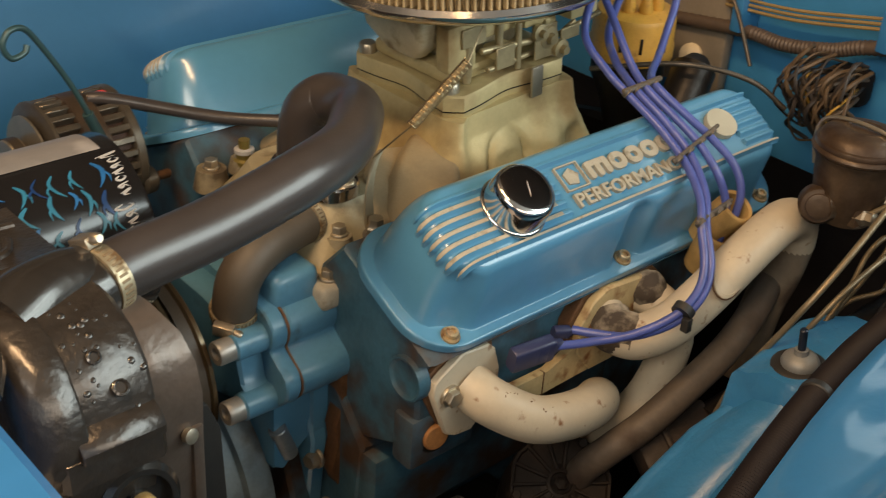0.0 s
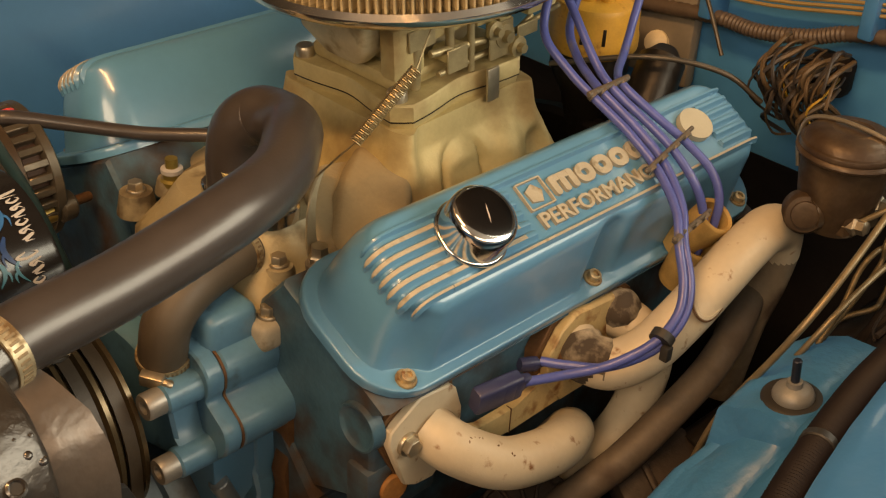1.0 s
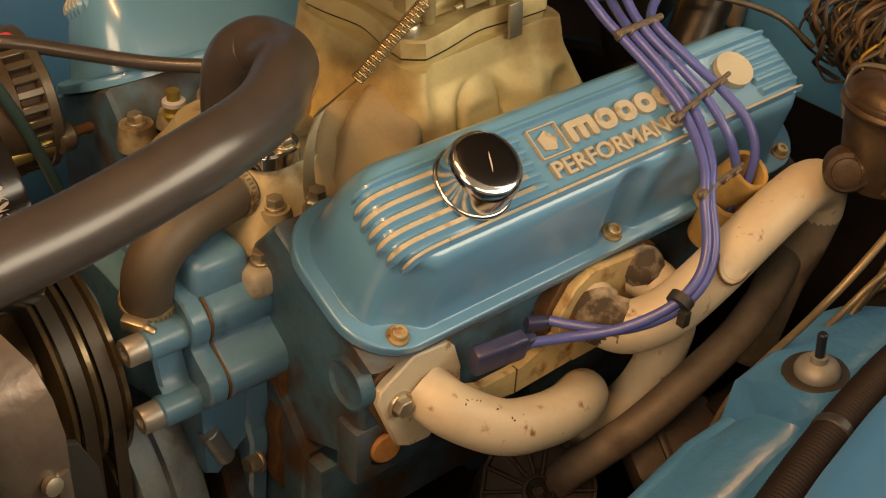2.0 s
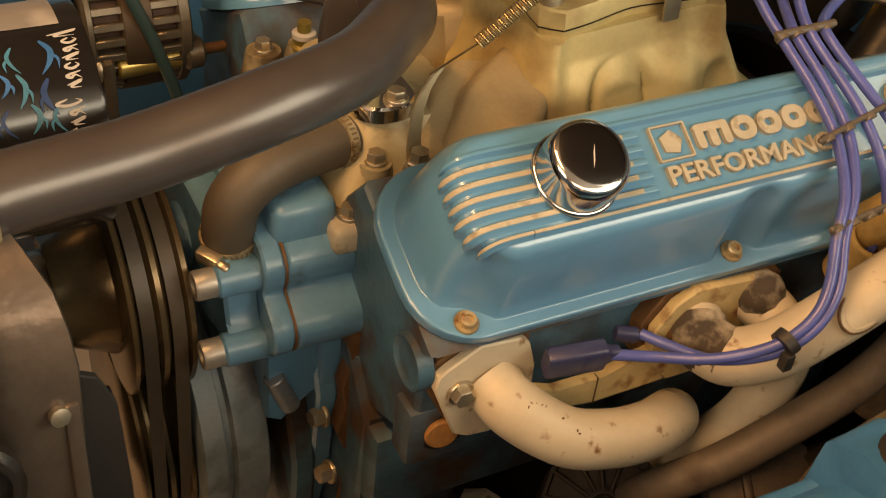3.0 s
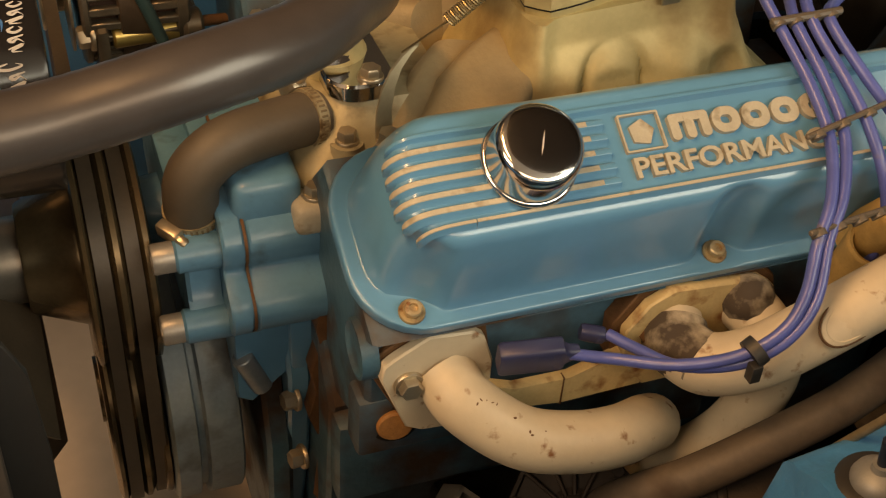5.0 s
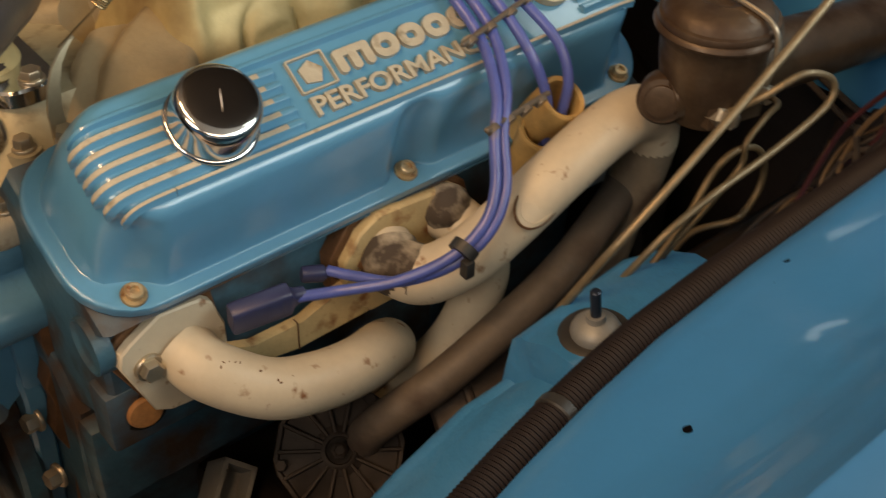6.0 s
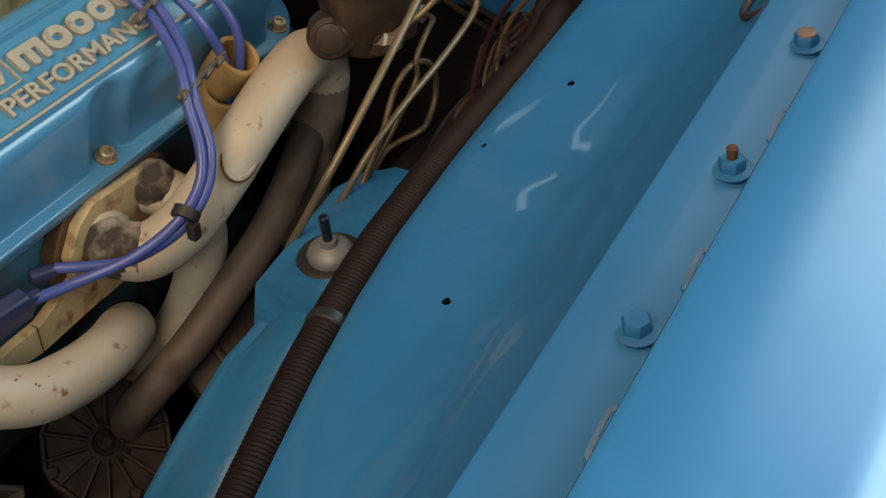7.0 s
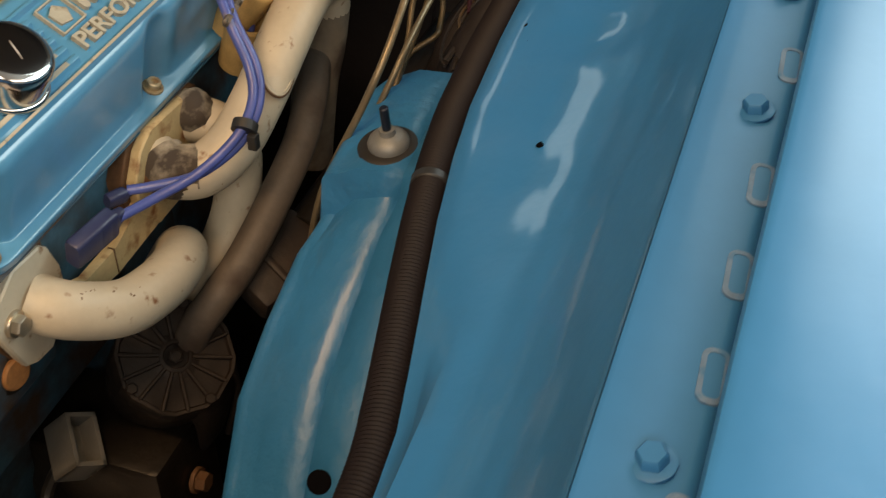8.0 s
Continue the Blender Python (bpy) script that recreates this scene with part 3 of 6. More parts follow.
# ---- cylinder head and block ----
block = thing("engine_block", "blue painted iron engine block with oily rust stains", "engine block")
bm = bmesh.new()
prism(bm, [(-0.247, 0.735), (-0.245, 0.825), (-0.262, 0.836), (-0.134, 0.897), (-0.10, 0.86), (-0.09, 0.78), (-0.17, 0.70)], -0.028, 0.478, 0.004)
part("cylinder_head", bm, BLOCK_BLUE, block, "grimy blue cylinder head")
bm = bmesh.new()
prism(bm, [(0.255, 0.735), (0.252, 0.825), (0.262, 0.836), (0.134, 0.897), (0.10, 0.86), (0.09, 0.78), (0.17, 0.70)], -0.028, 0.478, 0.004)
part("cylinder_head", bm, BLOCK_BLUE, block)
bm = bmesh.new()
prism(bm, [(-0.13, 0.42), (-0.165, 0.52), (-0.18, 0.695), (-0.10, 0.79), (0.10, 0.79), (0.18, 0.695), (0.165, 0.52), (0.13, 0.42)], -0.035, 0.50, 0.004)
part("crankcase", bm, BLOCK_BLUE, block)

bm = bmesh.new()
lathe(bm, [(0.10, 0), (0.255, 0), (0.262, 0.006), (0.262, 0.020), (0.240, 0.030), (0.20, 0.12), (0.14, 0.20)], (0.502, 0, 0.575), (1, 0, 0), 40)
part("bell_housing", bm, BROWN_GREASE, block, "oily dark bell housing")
# ---- block front: timing cover, water pump, plugs ----
bm = bmesh.new()
prism(bm, [(-0.085, 0.45), (-0.118, 0.58), (-0.128, 0.68), (-0.115, 0.72), (-0.09, 0.745), (0.09, 0.745), (0.115, 0.70), (0.118, 0.58), (0.085, 0.45)], -0.055, -0.036, 0.003)
part("timing_cover", bm, ENGINE_BLUE, block)
for y, z in ((-0.114, 0.656), (-0.134, 0.606)):
    hexbolt(block, (-0.048, y - 0.012, z), (-1, -0.15, 0.1), 0.0085, 0.010, STEEL, 0.011, "bolt", "bright steel bolt")
bm = bmesh.new()
box(bm, -0.052, -0.125, 0.675, -0.018, -0.075, 0.765, 0.003)
part("timing_flange", bm, ENGINE_BLUE, block)
bm = bmesh.new()
prism(bm, [(-0.095, 0.742), (-0.028, 0.742), (-0.030, 0.700), (-0.060, 0.676), (-0.084, 0.655), (-0.095, 0.662)], -0.119, -0.02, 0.002, "y")
part("timing_shoulder", bm, ENGINE_BLUE, block)
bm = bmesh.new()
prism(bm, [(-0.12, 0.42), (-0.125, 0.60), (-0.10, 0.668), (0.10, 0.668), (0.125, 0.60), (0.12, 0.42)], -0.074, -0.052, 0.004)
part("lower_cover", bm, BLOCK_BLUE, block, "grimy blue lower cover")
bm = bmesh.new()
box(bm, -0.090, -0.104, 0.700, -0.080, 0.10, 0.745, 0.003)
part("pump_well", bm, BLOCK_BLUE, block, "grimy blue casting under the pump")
# ragged rust patch where the timing cover meets the block
bm = bmesh.new()
prism(bm, [(-0.034, 0.765), (-0.024, 0.770), (-0.020, 0.742), (-0.025, 0.722), (-0.020, 0.700), (-0.026, 0.672), (-0.024, 0.640), (-0.036, 0.628), (-0.043, 0.650), (-0.037, 0.678), (-0.041, 0.702), (-0.033, 0.728), (-0.036, 0.748)], -0.146, -0.128, 0.001, "y")
part("rust_patch", bm, RUSTY, block, "ragged rust brown stain")
# rust streak gasket edge between cover and block
bm = bmesh.new()
tube(bm, [(-0.020, -0.122, 0.76), (-0.022, -0.128, 0.72), (-0.024, -0.135, 0.67), (-0.026, -0.14, 0.61), (-0.03, -0.135, 0.54)], 0.008, 8, 4)
part("gasket_edge", bm, RUSTY, block, "rust brown gasket edge")
# head front: core plug, side bolt hole
bm = bmesh.new()
lathe(bm, [(0.0, -0.001), (0.016, -0.001), (0.018, 0.0), (0.020, 0.0022), (0.022, 0.002), (0.023, -0.01)], (-0.031, -0.232, 0.808), (-1, 0, 0), 28)
part("core_plug", bm, BLOCK_BLUE, block, "dark recessed core plug")
bm = bmesh.new()
box(bm, -0.034, -0.2485, 0.712, 0.045, -0.220, 0.768, 0.005)
part("head_boss", bm, BLOCK_BLUE, block)
bm = bmesh.new()
lathe(bm, [(0.0135, -0.004), (0.0135, 0.003), (0.012, 0.0045), (0, 0.005)], (-0.007, -0.2490, 0.743), (-0.12, -1, 0.05), 24)
# flat dark ring paints in the shade of the plug's recess
ring = bmesh.new()
lathe(ring, [(0.0136, -0.003), (0.0136, 0.0012), (0.0175, 0.0012), (0.0180, -0.003)], (-0.007, -0.2483, 0.743), (-0.12, -1, 0.05), 24)
part("plug_recess_shade", ring, GREASE, block, "dark ring painting the shaded recess round the plug")
part("plug", bm, paint("rust_orange", (0.30, 0.13, 0.04), 0.7, 0, 0.3, 150, 0.4, 500), block, "rust orange core plug")
hexbolt(block, (0.045, -0.20, 0.69), (-0.3, -0.9, 0.1), 0.009, 0.01, STEEL, 0.0, "bolt")
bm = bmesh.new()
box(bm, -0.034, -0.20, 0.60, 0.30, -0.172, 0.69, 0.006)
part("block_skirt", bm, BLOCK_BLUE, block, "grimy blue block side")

pump = thing("water_pump", "teal blue painted water pump housing", "water pump")
LOBES = [(p.x, p.y) for p in smooth_path([(y, z, 0) for y, z in ((-0.05, 0.848), (-0.095, 0.845), (-0.116, 0.839), (-0.127, 0.827), (-0.127, 0.813), (-0.124, 0.803), (-0.133, 0.795), (-0.146, 0.785), (-0.149, 0.771), (-0.142, 0.756), (-0.122, 0.746), (-0.05, 0.742))], 4)] + [(0.045, 0.745), (0.055, 0.78), (0.050, 0.82), (0.03, 0.852)]
bm = bmesh.new()
prism(bm, LOBES, -0.0815, -0.024, 0.003)
part("back_housing", bm, PUMP_BLUE, pump)
bm = bmesh.new()
prism(bm, [(y * 1.006, z) for y, z in LOBES], -0.100, -0.0835, 0.002)
part("joint_flange", bm, PUMP_BLUE, pump)
bm = bmesh.new()
prism(bm, [(-0.125, 0.765), (-0.116, 0.752), (-0.06, 0.735), (0.07, 0.735), (0.10, 0.77), (0.095, 0.82), (0.05, 0.84), (-0.05, 0.84), (-0.095, 0.832), (-0.112, 0.824), (-0.108, 0.808), (-0.111, 0.79), (-0.116, 0.772)], -0.126, -0.098, 0.003)
part("front_housing", bm, PUMP_BLUE, pump)
bm = bmesh.new()
rod(bm, (-0.090, -0.118, 0.708), (-0.074, -0.116, 0.668), 0.009, None, 18, 0.001)
part("drain_tube", bm, paint("blue_grey_steel", (0.22, 0.27, 0.31), 0.35, 0.5, 0.2, 60), pump, "blue grey drain tube")
for y, z in ((-0.109, 0.814), (-0.122, 0.755)):
    bm = bmesh.new()
    rod(bm, (-0.133, y, z), (-0.075, y, z), 0.0135, 0.0145, 20, 0.002)
    part("bolt_boss", bm, PUMP_BLUE, pump)
    bm = bmesh.new()
    lathe(bm, [(0.0118, 0), (0.0118, 0.014), (0.0108, 0.016), (0.006, 0.016), (0.0055, 0.010), (0, 0.010)], (-0.133, y, z), (-1, 0, 0), 20)
    part("bolt", bm, DULL_ZINC, pump, "zinc plated socket bolt")
bm = bmesh.new()
prism(bm, [(y * 1.003, z) for y, z in LOBES], -0.0836, -0.0814)
part("gasket", bm, RUSTY, pump, "rusty gasket line")
bm = bmesh.new()
rod(bm, (-0.20, 0, 0.775), (-0.08, 0, 0.775), 0.022, 0.035, 24)
part("snout", bm, PUMP_BLUE, pump)
bm = bmesh.new()
rod(bm, (-0.108, -0.07, 0.79), (-0.113, -0.086, 0.85), 0.0175, None, 24)
part("bypass_neck", bm, PUMP_BLUE, pump)
bm = bmesh.new()
box(bm, -0.088, -0.114, 0.83, -0.036, -0.055, 0.870, 0.010, None, 3)
part("upper_boss", bm, PUMP_BLUE, pump)


# ---- intake manifold ----
from mathutils.bvhtree import BVHTree
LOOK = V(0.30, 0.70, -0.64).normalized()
intake = thing("intake_manifold", "golden grey cast aluminium intake manifold", "intake manifold")


def step(a, b, t):
    t = min(1, max(0, (t - a) / (b - a)))
    return t * t * (3 - 2 * t)


def swell(x, z):
    """How far the plenum's long sides stand out: runners, with arched pockets between them."""
    d = 0.011 * step(0.938, 0.905, z)
    for x0, x1, top, deep in ((0.188, 0.242, 0.924, 0.019), (0.296, 0.324, 0.910, 0.010)):
        c, h = (x0 + x1) / 2, (x1 - x0) / 2
        arch = top - 0.010 * ((x - c) / h) ** 2
        d -= deep * step(x0 - 0.008, x0 + 0.010, x) * step(x1 + 0.008, x1 - 0.010, x) * step(arch + 0.012, arch - 0.014, z) * step(0.852, 0.868, z)
    d += 0.010 * step(0.245, 0.27, x) * step(0.30, 0.275, x) * step(0.945, 0.90, z)
    d += 0.009 * math.exp(-((x - 0.152) / 0.010) ** 2) * step(0.90, 0.935, z)
    d += 0.009 * math.exp(-((x - 0.312) / 0.010) ** 2) * step(0.90, 0.935, z)
    return d


def dense(outline, n):
    """An outline resampled to n even points."""
    pts = [V(*p) for p in outline] + [V(*outline[0])]
    run = [0]
    for a, b in zip(pts, pts[1:]):
        run.append(run[-1] + (b - a).length)
    out, j = [], 0
    for k in range(n):
        s = run[-1] * k / n
        while run[j + 1] < s:
            j += 1
        out.append(pts[j].lerp(pts[j + 1], (s - run[j]) / max(1e-9, run[j + 1] - run[j])))
    return out


bm = bmesh.new()
loops = []
PLENUM = ((0.79, 0.0, 0.44, 0.135, 0.015), (0.842, 0.01, 0.40, 0.132, 0.02), (0.858, 0.06, 0.375, 0.118, 0.03), (0.872, 0.10, 0.360, 0.104, 0.03), (0.888, 0.118, 0.348, 0.096, 0.022), (0.905, 0.128, 0.338, 0.090, 0.018), (0.935, 0.138, 0.325, 0.085, 0.014), (0.962, 0.145, 0.316, 0.082, 0.012))
for a, b in zip(PLENUM, PLENUM[1:]):
    for k in range(9 if a[0] > 0.80 else 1):
        z, x0, x1, hy, r = (lerp(p, q, k / (9 if a[0] > 0.80 else 1)) for p, q in zip(a, b))
        ring = []
        for q in dense(rounded(x1 - x0, 2 * hy, r, 5, (x0 + x1) / 2, 0), 280):
            side = step(hy - 0.012, hy - 0.001, abs(q.y))
            ring.append(V(q.x, q.y + math.copysign(swell(q.x, z) * side, q.y), z + 0.07 * (q.x - 0.22)))
        loops.append(ring)
ring_loft(bm, loops)
part("plenum", bm, CAST_ALU, intake)
# front runner pair, wide and rounded
for s in (-1, 1):
    bm = bmesh.new()
    loops = []
    for x, y, z, hw, hh in ((0.165, 0.038, 0.905, 0.034, 0.024), (0.140, 0.055, 0.899, 0.037, 0.026), (0.115, 0.075, 0.887, 0.040, 0.028), (0.092, 0.100, 0.869, 0.039, 0.028), (0.078, 0.135, 0.845, 0.038, 0.026)):
        loops.append([V(x + px * 0.9, s * (y + px * 0.35 + pz * 0.35), z + pz) for px, pz in rounded(2 * hw, 2 * hh, 0.013, 5)])
    ring_loft(bm, loops)
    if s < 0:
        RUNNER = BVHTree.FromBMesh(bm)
    part("runner", bm, SHADED_GRIMY_CAST, intake)
# lower front runner beside it, and the web below
for s in (-1, 1):
    bm = bmesh.new()
    loops = []
    for x, y, z, hw, hh in ((0.120, 0.030, 0.892, 0.034, 0.026), (0.098, 0.050, 0.884, 0.035, 0.028), (0.078, 0.072, 0.871, 0.034, 0.029), (0.060, 0.096, 0.853, 0.033, 0.028), (0.050, 0.128, 0.832, 0.032, 0.024)):
        loops.append([V(x + px * 0.9, s * (y + px * 0.35 + pz * 0.35), z + pz) for px, pz in rounded(2 * hw, 2 * hh, 0.014, 5)])
    ring_loft(bm, loops)
    part("runner", bm, SHADED_GRIMY_CAST, intake)
# flange along the head
for s in (-1, 1):
    bm = bmesh.new()
    box(bm, -0.02, s * 0.155 - 0.03, 0.815, 0.47, s * 0.155 + 0.0, 0.832, 0.003, Matrix.Translation((0, 0, 0)))
    part("side_flange", bm, CAST_ALU, intake)
# marks in a paler metal than the runner under them
PALE_CREST = paint("pale_cast_crest", (0.66, 0.60, 0.44), 0.42, 0.2, 0.15, 80, 0.2, 300)
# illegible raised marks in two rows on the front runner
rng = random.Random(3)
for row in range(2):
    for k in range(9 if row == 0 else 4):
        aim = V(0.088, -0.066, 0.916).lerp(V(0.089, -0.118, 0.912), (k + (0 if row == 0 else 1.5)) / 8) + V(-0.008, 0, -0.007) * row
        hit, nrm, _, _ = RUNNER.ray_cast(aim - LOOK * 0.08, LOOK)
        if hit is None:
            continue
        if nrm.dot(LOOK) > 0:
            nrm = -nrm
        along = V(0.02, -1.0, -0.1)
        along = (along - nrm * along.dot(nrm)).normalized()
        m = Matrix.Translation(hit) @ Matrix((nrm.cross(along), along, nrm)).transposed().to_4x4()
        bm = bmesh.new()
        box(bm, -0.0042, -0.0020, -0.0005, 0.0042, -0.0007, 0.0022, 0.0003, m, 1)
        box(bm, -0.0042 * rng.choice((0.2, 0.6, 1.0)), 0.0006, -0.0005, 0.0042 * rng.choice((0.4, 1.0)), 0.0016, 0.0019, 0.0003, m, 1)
        part("cast_mark", bm, PALE_CREST, intake, "pale illegible cast mark", smooth=False)
# carburettor spacer plate with corner lugs
PAD = Matrix.Translation((0.229, 0.0, 0.968)) @ Matrix.Rotation(radians(-4.5), 4, "Y")
bm = bmesh.new()
loops = []
for h, g in ((0.0, 0.0), (0.0145, 0.0), (0.0165, -0.0015)):
    o = []
    for k in range(64):
        a = 2 * math.pi * k / 64
        rr = 0.0845 + g
        c, s_ = math.cos(a), math.sin(a)
        q = rr / max(abs(c), abs(s_))
        bow = 0.010 * (math.cos(4 * a) * 0.5 + 0.5)
        q = min(q - bow * 1.0, 0.109 + g)
        o.append(PAD @ V(q * c, q * s_, h))
    loops.append(o)
ring_loft(bm, loops)
part("spacer_plate", bm, CAST_ALU, intake)
bm = bmesh.new()
ring_loft(bm, [[p + V(0, 0, dz) for p in loops[0]] for dz in (-0.0014, 0.0002)])
part("gasket", bm, GREASE, intake, "dark paper gasket")
bm = bmesh.new()
ring_loft(bm, [[(p - PAD.translation) * k + PAD.translation + V(0, 0, dz) for p in loops[0]] for k, dz in ((0.90, -0.020), (0.97, -0.012), (0.985, -0.0015))])
part("pad_flange", bm, CAST_ALU, intake)
for sx in (-1, 1):
    for sy in (-1, 1):
        p = PAD @ V(0.0715 * sx, 0.0655 * sy, 0.016)
        n = PAD.to_3x3() @ V(0, 0, 1)
        bm = bmesh.new()
        lathe(bm, [(0.0095, 0), (0.0095, 0.009), (0.008, 0.011), (0.0, 0.011)], p, n, 16)
        part("stud_nut", bm, STEEL, intake, "round steel nut")
# water outlet at the front of the manifold
bm = bmesh.new()
loops = []
for z, x0, x1, y0, y1, r in ((0.80, -0.040, 0.11, -0.112, 0.096, 0.02), (0.852, -0.038, 0.11, -0.108, 0.092, 0.025), (0.866, -0.030, 0.105, -0.098, 0.084, 0.03), (0.884, -0.020, 0.098, -0.084, 0.074, 0.035), (0.900, -0.012, 0.09, -0.072, 0.066, 0.035)):
    loops.append([V(px, py, z) for px, py in rounded(x1 - x0, y1 - y0, r, 5, (x0 + x1) / 2, (y0 + y1) / 2)])
ring_loft(bm, loops)
part("water_crossover", bm, paint("crossover_casting", (0.36, 0.315, 0.205), 0.5, 0.2, 0.16, 25, 0.35, 300, dirt=(0.15, 0.115, 0.07), dirt_amount=0.22, dirt_scale=34), intake, "grimy cast water crossover")
bm = bmesh.new()
box(bm, -0.046, -0.130, 0.826, -0.010, -0.098, 0.852, 0.007, None, 3)
part("corner_boss", bm, BARE_ALU, intake, "pale beige corner boss")
hexbolt(intake, (-0.028, -0.114, 0.852), (0, 0, 1), 0.0075, 0.008, STEEL, 0.0095, "bolt", "steel bolt")
for p, r, h in (((0.004, -0.087, 0.862), 0.014, 0.014), ((-0.02, 0.098, 0.855), 0.017, 0.022), ((0.012, 0.088, 0.870), 0.014, 0.014)):
    bm = bmesh.new()
    lathe(bm, [(r * 1.15, 0), (r, h * 0.6), (r * 0.9, h), (r * 0.3, h)], p, (0, 0, 1), 20)
    part("bolt_boss", bm, GRIMY_ALU, intake)
    hexbolt(intake, (p[0], p[1], p[2] + h), (0, 0, 1), 0.0075, 0.008, STEEL, 0.009, "bolt", "steel bolt")
# grey sender and its clip
sender = thing("temperature_sender", "grey steel temperature sender on the intake", "sensor")
bm = bmesh.new()
lathe(bm, [(0.0135, 0), (0.0135, 0.020), (0.0145, 0.021), (0.0145, 0.024), (0.0130, 0.025), (0.0130, 0.036), (0.0105, 0.039), (0, 0.039)], (0.030, -0.114, 0.845), (-0.03, 0.05, 1), 24)
part("body", bm, paint("grey_steel", (0.20, 0.18, 0.16), 0.4, 0.6, 0.15, 80), sender)

outlet = thing("thermostat_housing", "polished thermostat housing under the radiator hose", "thermostat housing")
bm = bmesh.new()
prism(bm, [(px, py) for px, py in rounded(0.052, 0.105, 0.022, 6, 0.022, -0.024)], 0.900, 0.915, 0.002, "z")
part("flange", bm, CHROME, outlet)
bm = bmesh.new()
tube(bm, [(0.012, -0.02, 0.910), (0.008, -0.028, 0.93), (0.005, -0.036, 0.955)], [0.027, 0.022, 0.022], 24, 4)
part("neck", bm, CAST_ALU, outlet)
for y in (-0.066, 0.020):
    hexbolt(outlet, (0.028, y, 0.915), (0, 0, 1), 0.008, 0.007, STEEL, 0.010, "bolt")

# bracket holding the throttle spring
bracket = thing("spring_bracket", "curved thin metal spring bracket", "bracket")
bm = bmesh.new()
loops = []
for p, w in (((0.027, -0.116, 0.8855), 0.0072), ((0.027, -0.106, 0.887), 0.0072), ((0.027, -0.1045, 0.893), 0.0068), ((0.027, -0.103, 0.908), 0.0064), ((0.031, -0.099, 0.924), 0.0056), ((0.038, -0.094, 0.936), 0.0045), ((0.048, -0.088, 0.944), 0.0035), ((0.056, -0.084, 0.948), 0.0025)):
    p = V(*p)
    loops.append([p + V(-w, -w * 0.3, 0), p + V(w, w * 0.3, 0), p + V(w, w * 0.3 + 0.002, 0.001), p + V(-w, -w * 0.3 + 0.002, 0.001)])
ring_loft(bm, loops)
part("strap", bm, paint("dull_strap_steel", (0.40, 0.34, 0.24), 0.4, 0.6, 0.15, 60), bracket)
bm = bmesh.new()
lathe(bm, [(0.010, -0.004), (0.010, 0.002), (0.008, 0.004), (0.0075, 0.012), (0, 0.013)], (0.028, -0.112, 0.886), (0, -0.05, 1), 6)
part("foot_bolt", bm, STEEL, bracket, "steel bolt")

# ---- carburettor ----
LINK = paint("gold_zinc", (0.42, 0.34, 0.20), 0.42, 0.6, 0.2, 80)
carb = thing("carburettor", "zinc cast four-barrel carburettor with steel linkage", "carburettor")
def in_pad(bm):
    bmesh.ops.transform(bm, matrix=PAD, verts=bm.verts[:])
    return bm
bm = bmesh.new()
box(bm, -0.068, -0.06, 0.017, 0.068, 0.06, 0.034, 0.006)
part("throttle_plate", in_pad(bm), CAST_ALU, carb)
bm = bmesh.new()
loops = []
for z, w, d, r in ((0.034, 0.10, 0.085, 0.02), (0.06, 0.115, 0.10, 0.02), (0.085, 0.125, 0.115, 0.03), (0.098, 0.13, 0.13, 0.05), (0.112, 0.13, 0.13, 0.06)):
    loops.append([V(px, py, z) for px, py in rounded(w, d, r, 5)])
ring_loft(bm, loops)
ZINC_CAST = paint("pale_zinc_casting", (0.50, 0.45, 0.32), 0.5, 0.25, 0.18, 40, 0.35, 300, dirt=(0.24, 0.18, 0.10), dirt_amount=0.2, dirt_scale=30)
part("main_body", in_pad(bm), ZINC_CAST, carb)
for sx in (-1, 1):
    bm = bmesh.new()
    loops = []
    for z, w, d in ((0.040, 0.020, 0.05), (0.062, 0.040, 0.09), (0.092, 0.050, 0.10), (0.104, 0.05, 0.10)):
        loops.append([V(sx * 0.072 + px, py, z) for px, py in rounded(w, d, 0.008, 4)])
    ring_loft(bm, loops)
    part("fuel_bowl", in_pad(bm), ZINC_CAST, carb)
for a, b, r in (((-0.03, -0.075, 0.03), (0.055, -0.072, 0.03), 0.005), ((0.055, -0.072, 0.03), (0.095, -0.075, 0.05), 0.004), ((-0.035, -0.07, 0.05), (0.03, -0.075, 0.045), 0.006), ((-0.01, -0.07, 0.025), (-0.01, -0.07, 0.085), 0.007), ((0.012, -0.075, 0.02), (0.012, -0.075, 0.07), 0.006), ((0.06, -0.075, 0.04), (0.13, -0.078, 0.05), 0.0042), ((-0.05, -0.065, 0.02), (-0.05, -0.068, 0.062), 0.009)):
    bm = bmesh.new()
    rod(bm, a, b, r * 0.62, None, 12, 0.0006)
    part("linkage_rod", in_pad(bm), LINK, carb, "steel linkage rod")
for p, r in (((0.05, -0.078, 0.045), 0.012), ((0.065, -0.082, 0.03), 0.010), ((0.035, -0.08, 0.055), 0.009)):
    bm = bmesh.new()
    lathe(bm, [(r, 0), (r, 0.005), (r * 0.5, 0.006), (r * 0.45, 0.012), (0, 0.012)], p, (0, -1, 0), 18)
    part("lever", in_pad(bm), LINK, carb, "steel lever disc")
